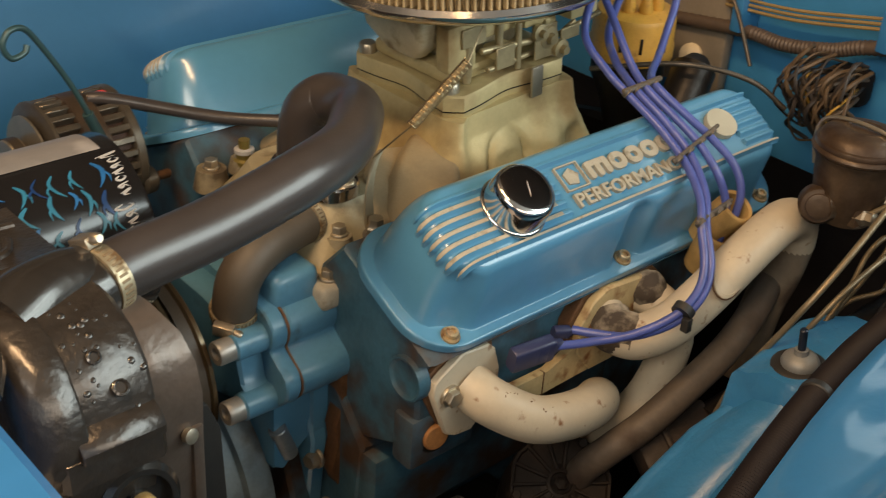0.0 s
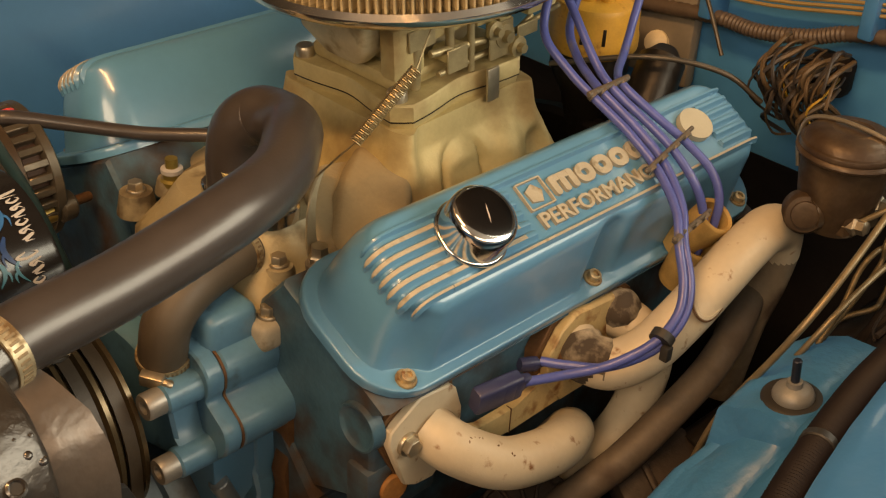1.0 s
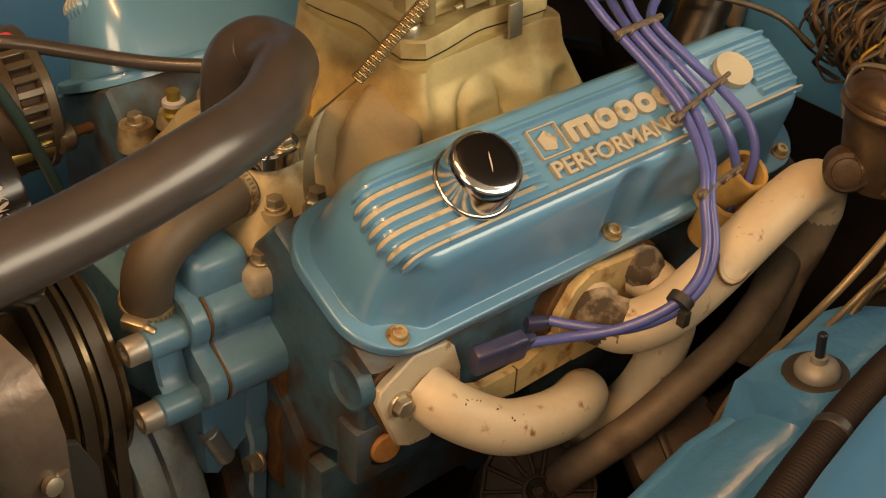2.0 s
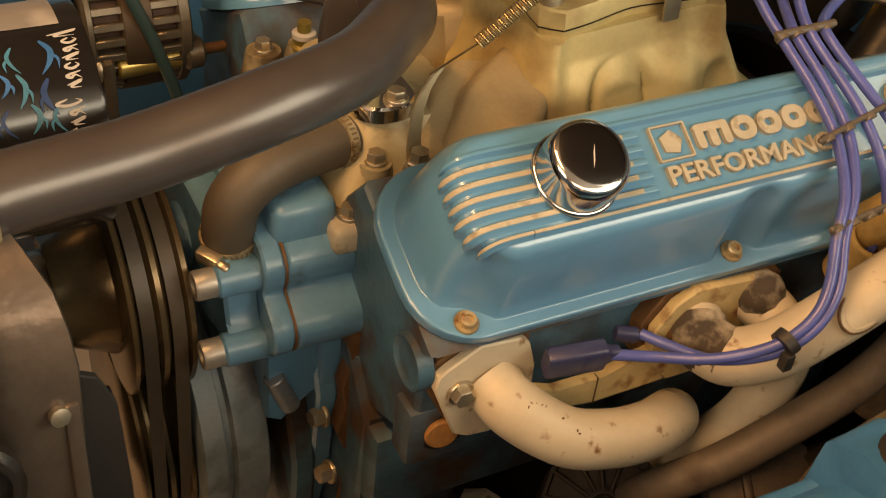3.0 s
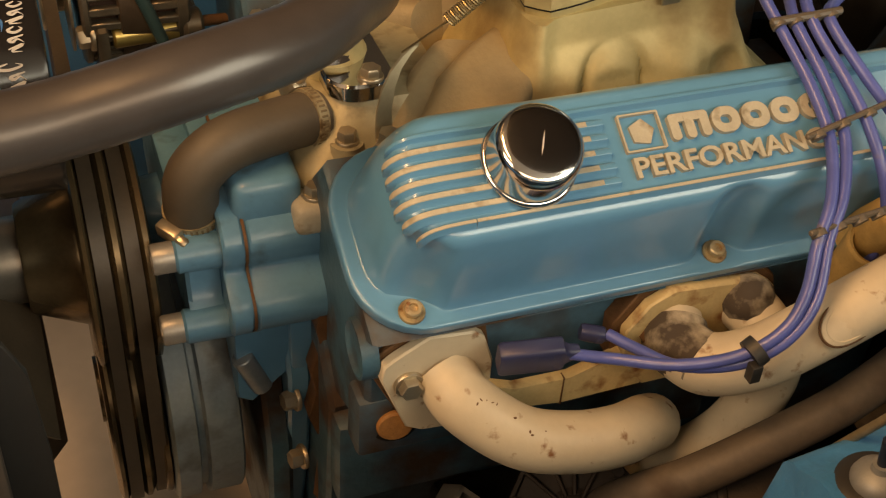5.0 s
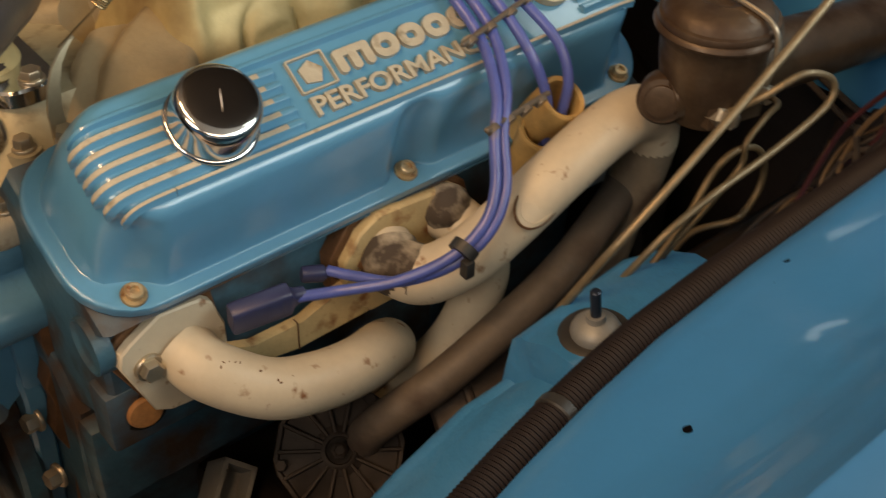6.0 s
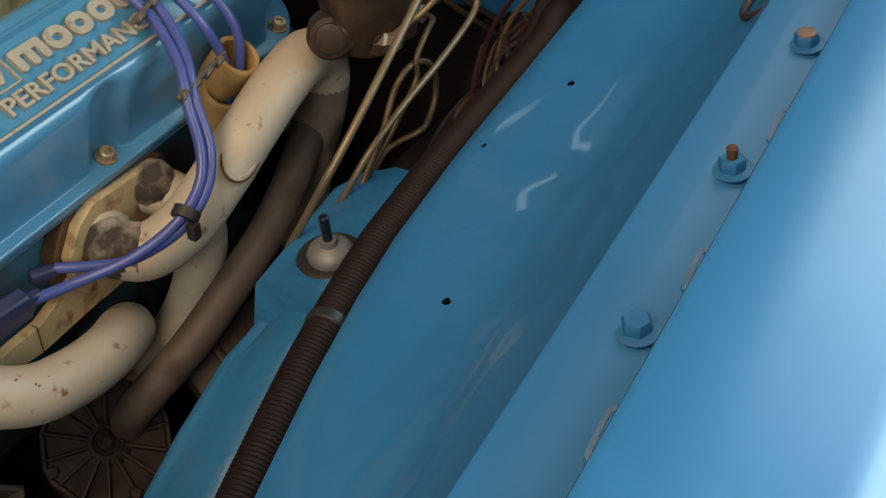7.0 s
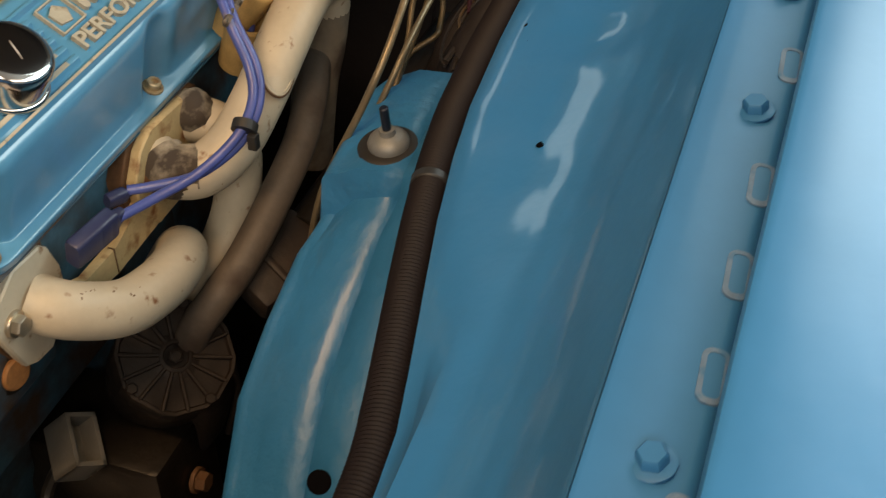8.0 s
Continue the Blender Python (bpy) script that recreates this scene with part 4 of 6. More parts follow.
for a in ((-0.078, -0.070, 0.036, -0.040, -0.050, 0.085), (-0.034, -0.068, 0.060, 0.020, -0.045, 0.078), (0.022, -0.074, 0.058, 0.052, -0.050, 0.100), (-0.020, -0.076, 0.036, 0.008, -0.055, 0.050), (0.060, -0.066, 0.020, 0.078, -0.045, 0.058), (-0.060, -0.064, 0.088, 0.070, -0.050, 0.096)):
    bm = bmesh.new()
    box(bm, *a, 0.004)
    part("casting_lug", in_pad(bm), CAST_ALU, carb)
for a in ((0.030, -0.082, 0.024, 0.062, -0.0795, 0.060), (-0.022, -0.080, 0.028, 0.004, -0.0775, 0.052), (0.066, -0.084, 0.036, 0.094, -0.0815, 0.050), (-0.062, -0.073, 0.060, -0.030, -0.0705, 0.080)):
    bm = bmesh.new()
    box(bm, *a, 0.001, None, 1)
    part("link_plate", in_pad(bm), LINK, carb, "thin gold zinc link plate")
bm = bmesh.new()
box(bm, 0.075, -0.088, 0.058, 0.115, -0.062, 0.078, 0.003)
part("choke_cover", in_pad(bm), CAST_ALU, carb)
bm = bmesh.new()
box(bm, 0.02, -0.090, -0.012, 0.036, -0.0865, 0.022, 0.0015)
part("tab", in_pad(bm), STEEL, carb)

# throttle return spring: a coil with a straight wire at each end
spring = thing("return_spring", "coiled steel throttle return spring", "spring")
A, B = V(0.070, -0.108, 0.980), V(0.128, -0.118, 1.034)
d = (B - A).normalized()
e1 = d.orthogonal().normalized()
e2 = d.cross(e1)
turns = 44
pts = [A + (B - A) * (i / (turns * 8)) + (e1 * math.cos(2 * math.pi * i / 8) + e2 * math.sin(2 * math.pi * i / 8)) * 0.0052 for i in range(turns * 8 + 1)]
bm = bmesh.new()
tube(bm, pts, 0.00072, 5, 1)
SPRING = paint("browned_spring_wire", (0.30, 0.23, 0.13), 0.4, 0.7, 0.15, 80)
part("coil", bm, SPRING, spring)
bm = bmesh.new()
tube(bm, [V(0.045, -0.085, 0.945), A + V(0.0, 0, 0.0)], 0.0009, 6, 2)
part("hook", bm, SPRING, spring)
bm = bmesh.new()
tube(bm, [B, V(0.17, -0.10, 1.075)], 0.0009, 6, 2)
part("hook", bm, SPRING, spring)

# ---- air cleaner ----
cleaner = thing("air_cleaner", "round chrome air cleaner with exposed pleated filter", "air cleaner")
AC, AN = V(0.218, -0.005, 1.089), V(-0.087, 0, 1)
bm = bmesh.new()
lathe(bm, [(0.05, -0.02), (0.10, -0.014), (0.150, -0.010), (0.160, -0.006), (0.166, 0.0), (0.167, 0.004), (0.163, 0.009), (0.156, 0.006), (0.12, 0.004)], AC, AN, 96)
part("base_rim", bm, CHROME, cleaner)
bm = bmesh.new()
m = frame_on(AC, AN)
cnt = 132
ring_loft(bm, [[m @ V((0.1545, 0.1545, 0.144, 0.144)[i % 4] * math.cos(2 * math.pi * i / (4 * cnt) * 1.0), (0.1545, 0.1545, 0.144, 0.144)[i % 4] * math.sin(2 * math.pi * i / (4 * cnt)), h) for i in range(4 * cnt)] for h in (0.004, 0.062)])
part("filter", bm, FILTER, cleaner, "pleated tan paper filter", smooth=False)
bm = bmesh.new()
lathe(bm, [(0.0, 0.085), (0.06, 0.083), (0.14, 0.074), (0.160, 0.068), (0.165, 0.062), (0.160, 0.058), (0.10, 0.06)], AC, AN, 96)
part("lid", bm, CHROME, cleaner)

# ---- hoses ----
def clamp(parent, p, way, r, screw_dir, wide=0.009):
    """A worm-drive hose clamp with its screw block."""
    bm = bmesh.new()
    lathe(bm, [(r, -wide / 2), (r + 0.0014, -wide / 2), (r + 0.0014, wide / 2), (r, wide / 2)], p, way, 32)
    c = part("hose_clamp", bm, AGED_BAND, parent, "aged steel hose clamp")
    turn = frame_on(p, way)
    # slots as small blocks of a darker tan set on the band
    sb = bmesh.new()
    box(sb, 0.0004, -r * 0.040, -wide * 0.30, 0.0018, r * 0.040, wide * 0.30, 0.0002, None, 1)
    first = part("slot", sb, BAND_SLOT, c)
    for k in range(36):
        slot = first if k == 0 else part("slot", None, BAND_SLOT, c, share=first.data)
        slot.matrix_local = turn @ Matrix.Rotation(2 * math.pi * k / 36, 4, "Z") @ Matrix.Translation((r, 0, 0))
    w = Vector(way).normalized()
    s = (Vector(screw_dir) - w * Vector(screw_dir).dot(w)).normalized()
    t = w.cross(s)
    m = Matrix.Translation(Vector(p) + s * (r + 0.004)) @ Matrix((t, w, s)).transposed().to_4x4()
    bm = bmesh.new()
    box(bm, -0.010, -0.0065, -0.004, 0.010, 0.0065, 0.005, 0.0015, m)
    lathe(bm, [(0.0045, 0.0), (0.0045, 0.006), (0.003, 0.008)], m @ V(0.010, 0, 0.002), t, 8)
    part("screw_block", bm, STEEL, c)
    return c


hose = thing("radiator_hose", "thick smooth black rubber upper radiator hose", "hose")
HOSE = [(-0.347, -0.230, 0.993), (-0.29, -0.212, 1.0), (-0.203, -0.201, 1.003), (-0.116, -0.193, 1.016), (-0.051, -0.164, 1.014), (-0.008, -0.124, 1.011), (0.013, -0.097, 1.006), (0.022, -0.070, 1.001), (0.020, -0.045, 0.997), (0.010, -0.031, 0.984), (0.005, -0.027, 0.960), (0.004, -0.027, 0.92)]
bm = bmesh.new()
tube(bm, HOSE, [0.0232, 0.0232, 0.0234, 0.0236, 0.0236, 0.0236, 0.0238, 0.0240, 0.0240, 0.0240, 0.0240, 0.0240], 32, 18, ribs=0.00022)
part("hose_body", bm, RUBBER, hose)
clamp(hose, (-0.298, -0.2145, 0.9995), (0.95, 0.26, 0.08), 0.0246, (0.0, 0.45, 1.0), 0.012)

bypass = thing("bypass_hose", "short dark rubber bypass hose from the water pump", "hose")
bm = bmesh.new()
tube(bm, [(-0.110, -0.080, 0.820), (-0.114, -0.088, 0.845), (-0.110, -0.092, 0.872), (-0.086, -0.088, 0.890), (-0.045, -0.074, 0.890), (-0.012, -0.060, 0.884)], 0.0205, 24, 6)
part("hose_body", bm, paint("aged_rubber", (0.075, 0.06, 0.045), 0.55, 0, 0.15, 30, 0.1, 300), bypass)
clamp(bypass, (-0.112, -0.084, 0.834), (-0.12, -0.25, 1), 0.0213, (-0.8, -0.6, 0), 0.009)
clamp(bypass, (-0.020, -0.063, 0.8855), (0.9, 0.38, -0.16), 0.0213, (0.0, 0.9, 0.6), 0.009)

vac = thing("vacuum_hose", "thin black rubber hose over the far head", "hose")
bm = bmesh.new()
tube(bm, [(-0.105, 0.190, 0.942), (-0.085, 0.180, 0.940), (-0.038, 0.160, 0.926), (0.014, 0.128, 0.914), (0.060, 0.095, 0.911), (0.082, 0.074, 0.911)], 0.0068, 12, 6)
part("hose_body", bm, RUBBER, vac)

# ---- headers ----
def pipe(name, pts, r, mat, parent, label=""):
    bm = bmesh.new()
    tube(bm, pts, r, 24, 8)
    return part(name, bm, mat, parent, label)


header = thing("exhaust_header", "cream coated tubular exhaust header with rust freckles", "exhaust header")
bm = bmesh.new()
prism(bm, [(-0.020, 0.812), (-0.012, 0.818), (0.012, 0.832), (0.044, 0.829), (0.052, 0.822), (0.060, 0.798), (0.060, 0.778), (0.045, 0.752), (0.029, 0.739), (0.010, 0.741), (-0.002, 0.748), (-0.022, 0.800)], -0.2595, -0.2505, 0.0015, "y")
part("flange", bm, HEADER, header)
bm = bmesh.new()
prism(bm, [(0.052, 0.782), (0.075, 0.772), (0.120, 0.772), (0.158, 0.785), (0.180, 0.77), (0.180, 0.748), (0.115, 0.745), (0.075, 0.752), (0.052, 0.752)], -0.2675, -0.2585, 0.0015, "y")
part("flange_bar", bm, STAINED, header, "rust stained flange bar")
bm = bmesh.new()
box(bm, 0.1135, -0.2680, 0.7455, 0.1146, -0.262, 0.7722, 0.0)
part("joint_crack", bm, RUSTY, header, "rusty joint line")
bm = bmesh.new()
prism(bm, [(0.158, 0.775), (0.157, 0.806), (0.172, 0.828), (0.190, 0.838), (0.262, 0.832), (0.275, 0.822), (0.284, 0.792), (0.275, 0.762), (0.24, 0.748), (0.18, 0.748)], -0.269, -0.259, 0.0015, "y")
part("flange", bm, STAINED, header, "ochre stained flange")
bm = bmesh.new()
prism(bm, [(0.152, 0.775), (0.151, 0.808), (0.168, 0.833), (0.190, 0.843), (0.266, 0.836), (0.280, 0.824), (0.289, 0.792), (0.278, 0.758), (0.24, 0.743), (0.18, 0.743)], -0.2595, -0.2445, 0.001, "y")
part("gasket", bm, RUSTY, header, "rust brown gasket edge")
bm = bmesh.new()
prism(bm, [(-0.025, 0.813), (0.010, 0.837), (0.046, 0.834), (0.056, 0.824), (0.064, 0.780), (0.03, 0.734), (0.0, 0.743), (-0.027, 0.800)], -0.2505, -0.2445, 0.001, "y")
part("gasket", bm, RUSTY, header, "rust brown gasket edge")
hexbolt(header, (-0.002, -0.2595, 0.793), (0, -1, 0), 0.0085, 0.007, STEEL, 0.011, "bolt", "steel header bolt")
hexbolt(header, (0.178, -0.269, 0.800), (0, -1, 0), 0.0095, 0.007, RUSTY, 0.0, "bolt", "rusty header bolt")
pipe("primary_tube", [(0.026, -0.252, 0.790), (0.035, -0.277, 0.779), (0.069, -0.298, 0.757), (0.108, -0.304, 0.745), (0.147, -0.300, 0.735), (0.178, -0.286, 0.722), (0.198, -0.267, 0.697), (0.203, -0.244, 0.658), (0.20, -0.22, 0.60)], 0.0225, HEADER, header)
pipe("primary_tube", [(0.197, -0.262, 0.803), (0.193, -0.280, 0.797), (0.203, -0.304, 0.797), (0.229, -0.321, 0.811), (0.265, -0.328, 0.833), (0.308, -0.330, 0.856), (0.350, -0.329, 0.872), (0.385, -0.328, 0.878), (0.412, -0.326, 0.866), (0.421, -0.323, 0.838)], 0.0225, HEADER, header)
# same tube's lower leg, header coating darkened to paint in its shade
pipe("tube_leg", [(0.4195, -0.3235, 0.844), (0.420, -0.3225, 0.832), (0.415, -0.319, 0.80), (0.402, -0.314, 0.76), (0.385, -0.31, 0.68)], 0.0223, paint("shaded_coating", (0.19, 0.155, 0.115), 0.6, 0.05, 0.25, 20, 0.2, 250, dirt=(0.07, 0.048, 0.034), dirt_amount=0.35, dirt_scale=18), header, "falling leg of the tube with shade painted into its coating")
pipe("burnt_elbow", [(0.197, -0.268, 0.802), (0.1925, -0.281, 0.7975), (0.202, -0.303, 0.797)], [0.0235, 0.0235, 0.0228], BURNT, header, "heat-blackened elbow with flaking coat")
pipe("primary_tube", [(0.255, -0.262, 0.806), (0.262, -0.282, 0.800), (0.268, -0.298, 0.778), (0.264, -0.300, 0.745), (0.248, -0.296, 0.705), (0.225, -0.285, 0.67), (0.20, -0.26, 0.61)], 0.021, HEADER, header)
bm = bmesh.new()
lathe(bm, [(0.018, 0), (0.020, 0.006), (0.017, 0.02), (0.010, 0.026), (0, 0.027)], (0.252, -0.262, 0.812), (0.1, -0.8, 0.5), 18)
part("port_stub", bm, BURNT, header)
pipe("primary_tube", [(0.455, -0.262, 0.80), (0.436, -0.288, 0.800), (0.408, -0.312, 0.793), (0.36, -0.332, 0.786), (0.30, -0.345, 0.768), (0.245, -0.343, 0.742), (0.195, -0.335, 0.713), (0.166, -0.322, 0.690), (0.150, -0.302, 0.655), (0.145, -0.28, 0.59)], 0.0155, DARK_PIPE, header, "sooty brown header tube")
# rust flecks on the front tube beside its flange
rng = random.Random(5)
bm = bmesh.new()
lathe(bm, [(0.0010, -0.0006), (0.0010, 0.0001), (0.0006, 0.0003), (0, 0.0003)], (0, 0, 0), (0, 0, 1), 9)
first = part("rust_fleck", bm, RUSTY, header)
for k in range(22):
    fleck = first if k == 0 else part("rust_fleck", None, RUSTY, header, share=first.data)
    a, b, q = ((V(0.035, -0.277, 0.779), V(0.069, -0.298, 0.757), rng.random()) if k < 14 else (V(0.069, -0.298, 0.757), V(0.147, -0.300, 0.735), rng.random()))
    way = (b - a).normalized()
    n = V(-0.2 + rng.uniform(-0.35, 0.35), -0.5 + rng.uniform(-0.4, 0.3), 0.8)
    n = (n - way * n.dot(way)).normalized()
    fleck.matrix_local = frame_on(a.lerp(b, q) + n * 0.0224, n) @ Matrix.Rotation(rng.uniform(0, 3), 4, "Z") @ Matrix.Diagonal((rng.uniform(0.6, 1.8), rng.uniform(0.5, 0.9), 1, 1))
# raised oval weld plate on the long tube
bm = bmesh.new()
c, n = V(0.283, -0.3295, 0.8415), V(-0.18, -0.72, 0.66).normalized()
t = V(0.88, 0, 0.47)
t = (t - n * t.dot(n)).normalized()
b2 = n.cross(t)
ring_loft(bm, [[c + n * (0.0215 + h - 0.006 * (0.9 * math.sin(a) * s) ** 2 * 1.1) + t * 0.024 * s * math.cos(a) + b2 * 0.0145 * s * math.sin(a) for a in [2 * math.pi * k / 32 for k in range(32)]] for h, s in ((-0.001, 1.0), (0.0018, 0.98), (0.0018, 0.85), (0.0008, 0.8), (0.0012, 0.4))])
part("oval_plate", bm, HEADER, header)
bm = bmesh.new()
ring = [c + n * (0.0218 - 0.006 * (0.9 * math.sin(a)) ** 2 * 1.1) + t * 0.0245 * math.cos(a) + b2 * 0.0150 * math.sin(a) for a in [2 * math.pi * k / 40 for k in range(41)]]
tube(bm, ring, 0.0009, 6, 1)
part("weld_bead", bm, RUSTY, header, "brown weld bead")

# ---- spark plug leads ----
LEADS = [
    [(0.43, -0.02, 1.05), (0.38, -0.06, 1.075), (0.315, -0.10, 1.062), (0.284, -0.122, 1.030), (0.284, -0.155, 1.004), (0.288, -0.185, 0.986), (0.291, -0.225, 0.966), (0.290, -0.262, 0.944), (0.273, -0.298, 0.925), (0.255, -0.318, 0.906), (0.240, -0.338, 0.882), (0.222, -0.348, 0.864), (0.195, -0.346, 0.847), (0.163, -0.327, 0.829), (0.130, -0.301, 0.819), (0.100, -0.286, 0.8185)],
    [(0.50, -0.03, 1.05), (0.41, -0.07, 1.055), (0.335, -0.11, 1.025), (0.318, -0.135, 1.004), (0.306, -0.165, 0.993), (0.300, -0.187, 0.987), (0.303, -0.225, 0.967), (0.302, -0.260, 0.946), (0.284, -0.296, 0.925), (0.265, -0.316, 0.905), (0.248, -0.340, 0.878), (0.225, -0.351, 0.858), (0.197, -0.346, 0.839), (0.168, -0.322, 0.822), (0.150, -0.292, 0.816), (0.139, -0.274, 0.8150)],
    [(0.34, -0.07, 1.10), (0.325, -0.10, 1.068), (0.322, -0.125, 1.040), (0.316, -0.16, 1.005), (0.312, -0.187, 0.989), (0.318, -0.225, 0.968), (0.322, -0.255, 0.950), (0.326, -0.280, 0.925), (0.332, -0.290, 0.896), (0.336, -0.290, 0.865), (0.336, -0.285, 0.84)],
    [(0.48, -0.06, 1.07), (0.455, -0.10, 1.040), (0.42, -0.12, 1.005), (0.385, -0.14, 0.990), (0.345, -0.165, 0.990), (0.326, -0.187, 0.989), (0.334, -0.225, 0.968), (0.345, -0.252, 0.950), (0.352, -0.278, 0.930), (0.352, -0.292, 0.905), (0.345, -0.294, 0.875)],
]
for k, pts in enumerate(LEADS):
    lead = thing("spark_plug_lead", "violet blue silicone spark plug lead tied in a bundle", "ignition lead", "spark plug leads")
    bm = bmesh.new()
    tube(bm, pts, 0.0042, 12, 6)
    part("cable", bm, WIRE_BLUE, lead)
    if k < 2:
        # flat rectangular boot lying along the head, with a round cable collar
        a, b, w, hh = ((0.100, -0.2855, 0.8185), (0.055, -0.277, 0.8165), 0.014, 0.027) if k == 0 else ((0.138, -0.273, 0.8125), (0.121, -0.266, 0.815), 0.010, 0.013)
        a, b = V(*a), V(*b)
        d = (b - a).normalized()
        up = (V(0, -0.25, 1) - d * V(0, -0.25, 1).dot(d)).normalized()
        m = Matrix.Translation(a) @ Matrix((up.cross(d), up, d)).transposed().to_4x4()
        full = (b - a).length
        bm = bmesh.new()
        loops = []
        for h, sw, sh in ((-0.010, 0.65, 0.36), (-0.003, 0.75, 0.46), (0.0, 0.8, 0.6), (0.002, 1.0, 0.94), (0.005, 1.0, 1.0), (full - 0.002, 1.0, 0.96), (full, 0.9, 0.88)):
            loops.append([m @ V(px, py, h) for px, py in rounded(w * sw, hh * sh, 0.0035, 3)])
        ring_loft(bm, loops)
        part("boot", bm, BOOT_BLUE, lead, "dark navy rubber boot")
        bm = bmesh.new()
        box(bm, -w * 0.44, -hh * 0.40, full * 0.18, w * 0.53, hh * 0.40, full * 0.46, 0.002, m)
        part("boot_band", bm, BOOT_BLUE, lead)
SEP = paint("separator_plastic", (0.10, 0.080, 0.060), 0.4, 0, 0.15, 60)
for p, q, mat, lab, r in (((0.279, -0.184, 0.992), (0.336, -0.184, 0.994), SEP, "brown plastic lead separator clip", 0.0030), ((0.268, -0.264, 0.951), (0.358, -0.247, 0.960), SEP, "brown plastic lead separator clip", 0.0021), ((0.248, -0.316, 0.914), (0.322, -0.302, 0.910), SEP, "brown plastic lead separator clip", 0.0022)):
    sep = thing("lead_separator", lab, "cable clip", "lead separators")
    bm = bmesh.new()
    rod(bm, p, q, r, None, 8, 0.0008)
    part("bar", bm, mat, sep)
    for s in (0.12, 0.36, 0.62, 0.86):
        bm = bmesh.new()
        c = V(*p).lerp(V(*q), s)
        lathe(bm, [(0.0043, -0.0022), (0.0056, -0.0022), (0.0056, 0.0022), (0.0043, 0.0022)], c + V(0, 0, -0.003), (0.15, -0.85, -0.5), 12)
        part("collar", bm, mat, sep)
tie = thing("cable_tie", "black plastic cable tie round two leads", "cable tie")
bm = bmesh.new()
lathe(bm, [(0.0085, -0.004), (0.0105, -0.004), (0.0105, 0.004), (0.0085, 0.004)], (0.203, -0.349, 0.851), (0.85, 0.1, 0.5), 20)
box(bm, -0.004, -0.004, -0.007, 0.004, 0.004, 0.007, 0.001, Matrix.Translation((0.200, -0.357, 0.841)))
part("band", bm, BLACK_PLASTIC, tie)
# scorched ring holders where two leads enter
for p, n, r in (((0.345, -0.295, 0.893), (0.1, -0.55, 0.8), 0.0175), ((0.333, -0.290, 0.866), (-0.1, -0.35, 0.92), 0.0185)):
    loom_ring = thing("heat_shield_boot", "scorched tan heat shield tube round a plug lead", "heat shield", "heat shields")
    nn = V(*n).normalized()
    bm = bmesh.new()
    lathe(bm, [(r * 1.0, -0.055), (r * 1.08, -0.03), (r * 1.1, -0.002), (r * 1.1, 0.0), (r * 1.02, 0.002), (r * 0.86, 0.0), (r * 0.84, -0.03), (0.002, -0.034)], p, nn, 28)
    part("sleeve", bm, TAN, loom_ring)

# ---- radiator and shroud ----
radiator = thing("radiator", "black painted radiator with ribbed top tank", "radiator")
bm = bmesh.new()
box(bm, -0.43, -0.25, 0.30, -0.375, 0.25, 0.93, 0.006)
part("core", bm, BLACK_PAINT, radiator)
bm = bmesh.new()
prism(bm, [(-0.432, 0.93), (-0.432, 0.985), (-0.420, 1.002), (-0.385, 1.005), (-0.362, 0.995), (-0.352, 0.975), (-0.350, 0.93)], -0.235, 0.37, 0.004, "y")
part("top_tank", bm, BLACK_PAINT, radiator)
for z, dx in ((0.955, 0.004), (0.972, 0.004), (0.988, -0.003)):
    bm = bmesh.new()
    tube(bm, [(-0.352 + dx, -0.23, z), (-0.350 + dx, -0.1, z), (-0.352 + dx, 0.36, z)], 0.006, 8, 4)
    part("tank_rib", bm, BLACK_PAINT, radiator)
bm = bmesh.new()
tube(bm, [(-0.375, -0.232, 1.0), (-0.34, -0.22, 1.009), (-0.30, -0.206, 1.0)], [0.030, 0.024, 0.023], 24, 4)
part("hose_neck", bm, BLACK_PAINT, radiator)
bm = bmesh.new()
tube(bm, [(-0.415, -0.30, 1.004), (-0.40, -0.27, 1.008), (-0.40, -0.22, 1.008), (-0.415, -0.19, 1.006), (-0.425, -0.22, 1.004)], 0.007, 8, 5)
part("tank_emboss", bm, BLACK_PAINT, radiator)
# shoulder casting with bumps, seen in front of the shroud
bm = bmesh.new()
SHOULDER = [(-0.215, 1.016), (-0.255, 1.015), (-0.280, 1.006), (-0.298, 0.988), (-0.306, 0.966), (-0.309, 0.950), (-0.318, 0.945), (-0.320, 0.924), (-0.304, 0.918), (-0.298, 0.78), (-0.215, 0.78)]
prism(bm, SHOULDER, -0.385, -0.312, 0.004)
shoulder = part("end_bracket", bm, BLISTER, radiator, "pitted glossy black bracket")
bm = bmesh.new()
prism(bm, [(-0.300, 0.962), (-0.314, 0.960), (-0.322, 0.950), (-0.322, 0.944), (-0.300, 0.942)], -0.372, -0.314, 0.001)
part("bracket_ledge", bm, BLISTER, radiator)
# rounded bar in front of it, turning away at its outer face
BAR = [(-0.215, 1.019), (-0.250, 1.018), (-0.275, 1.012), (-0.296, 0.998), (-0.309, 0.980), (-0.316, 0.960), (-0.318, 0.940), (-0.313, 0.920), (-0.300, 0.906), (-0.270, 0.900), (-0.215, 0.898)]
bm = bmesh.new()
ring_loft(bm, [[V(x, -0.215 + (y + 0.215) * k, 0.935 + (z - 0.935) * k) for y, z in BAR] for x, k in ((-0.364, 0.985), (-0.366, 1.0), (-0.380, 1.0), (-0.389, 0.975), (-0.395, 0.93), (-0.399, 0.86), (-0.401, 0.70), (-0.402, 0.3))])
part("clamp_plate", bm, BLISTER, radiator)
rng = random.Random(4)
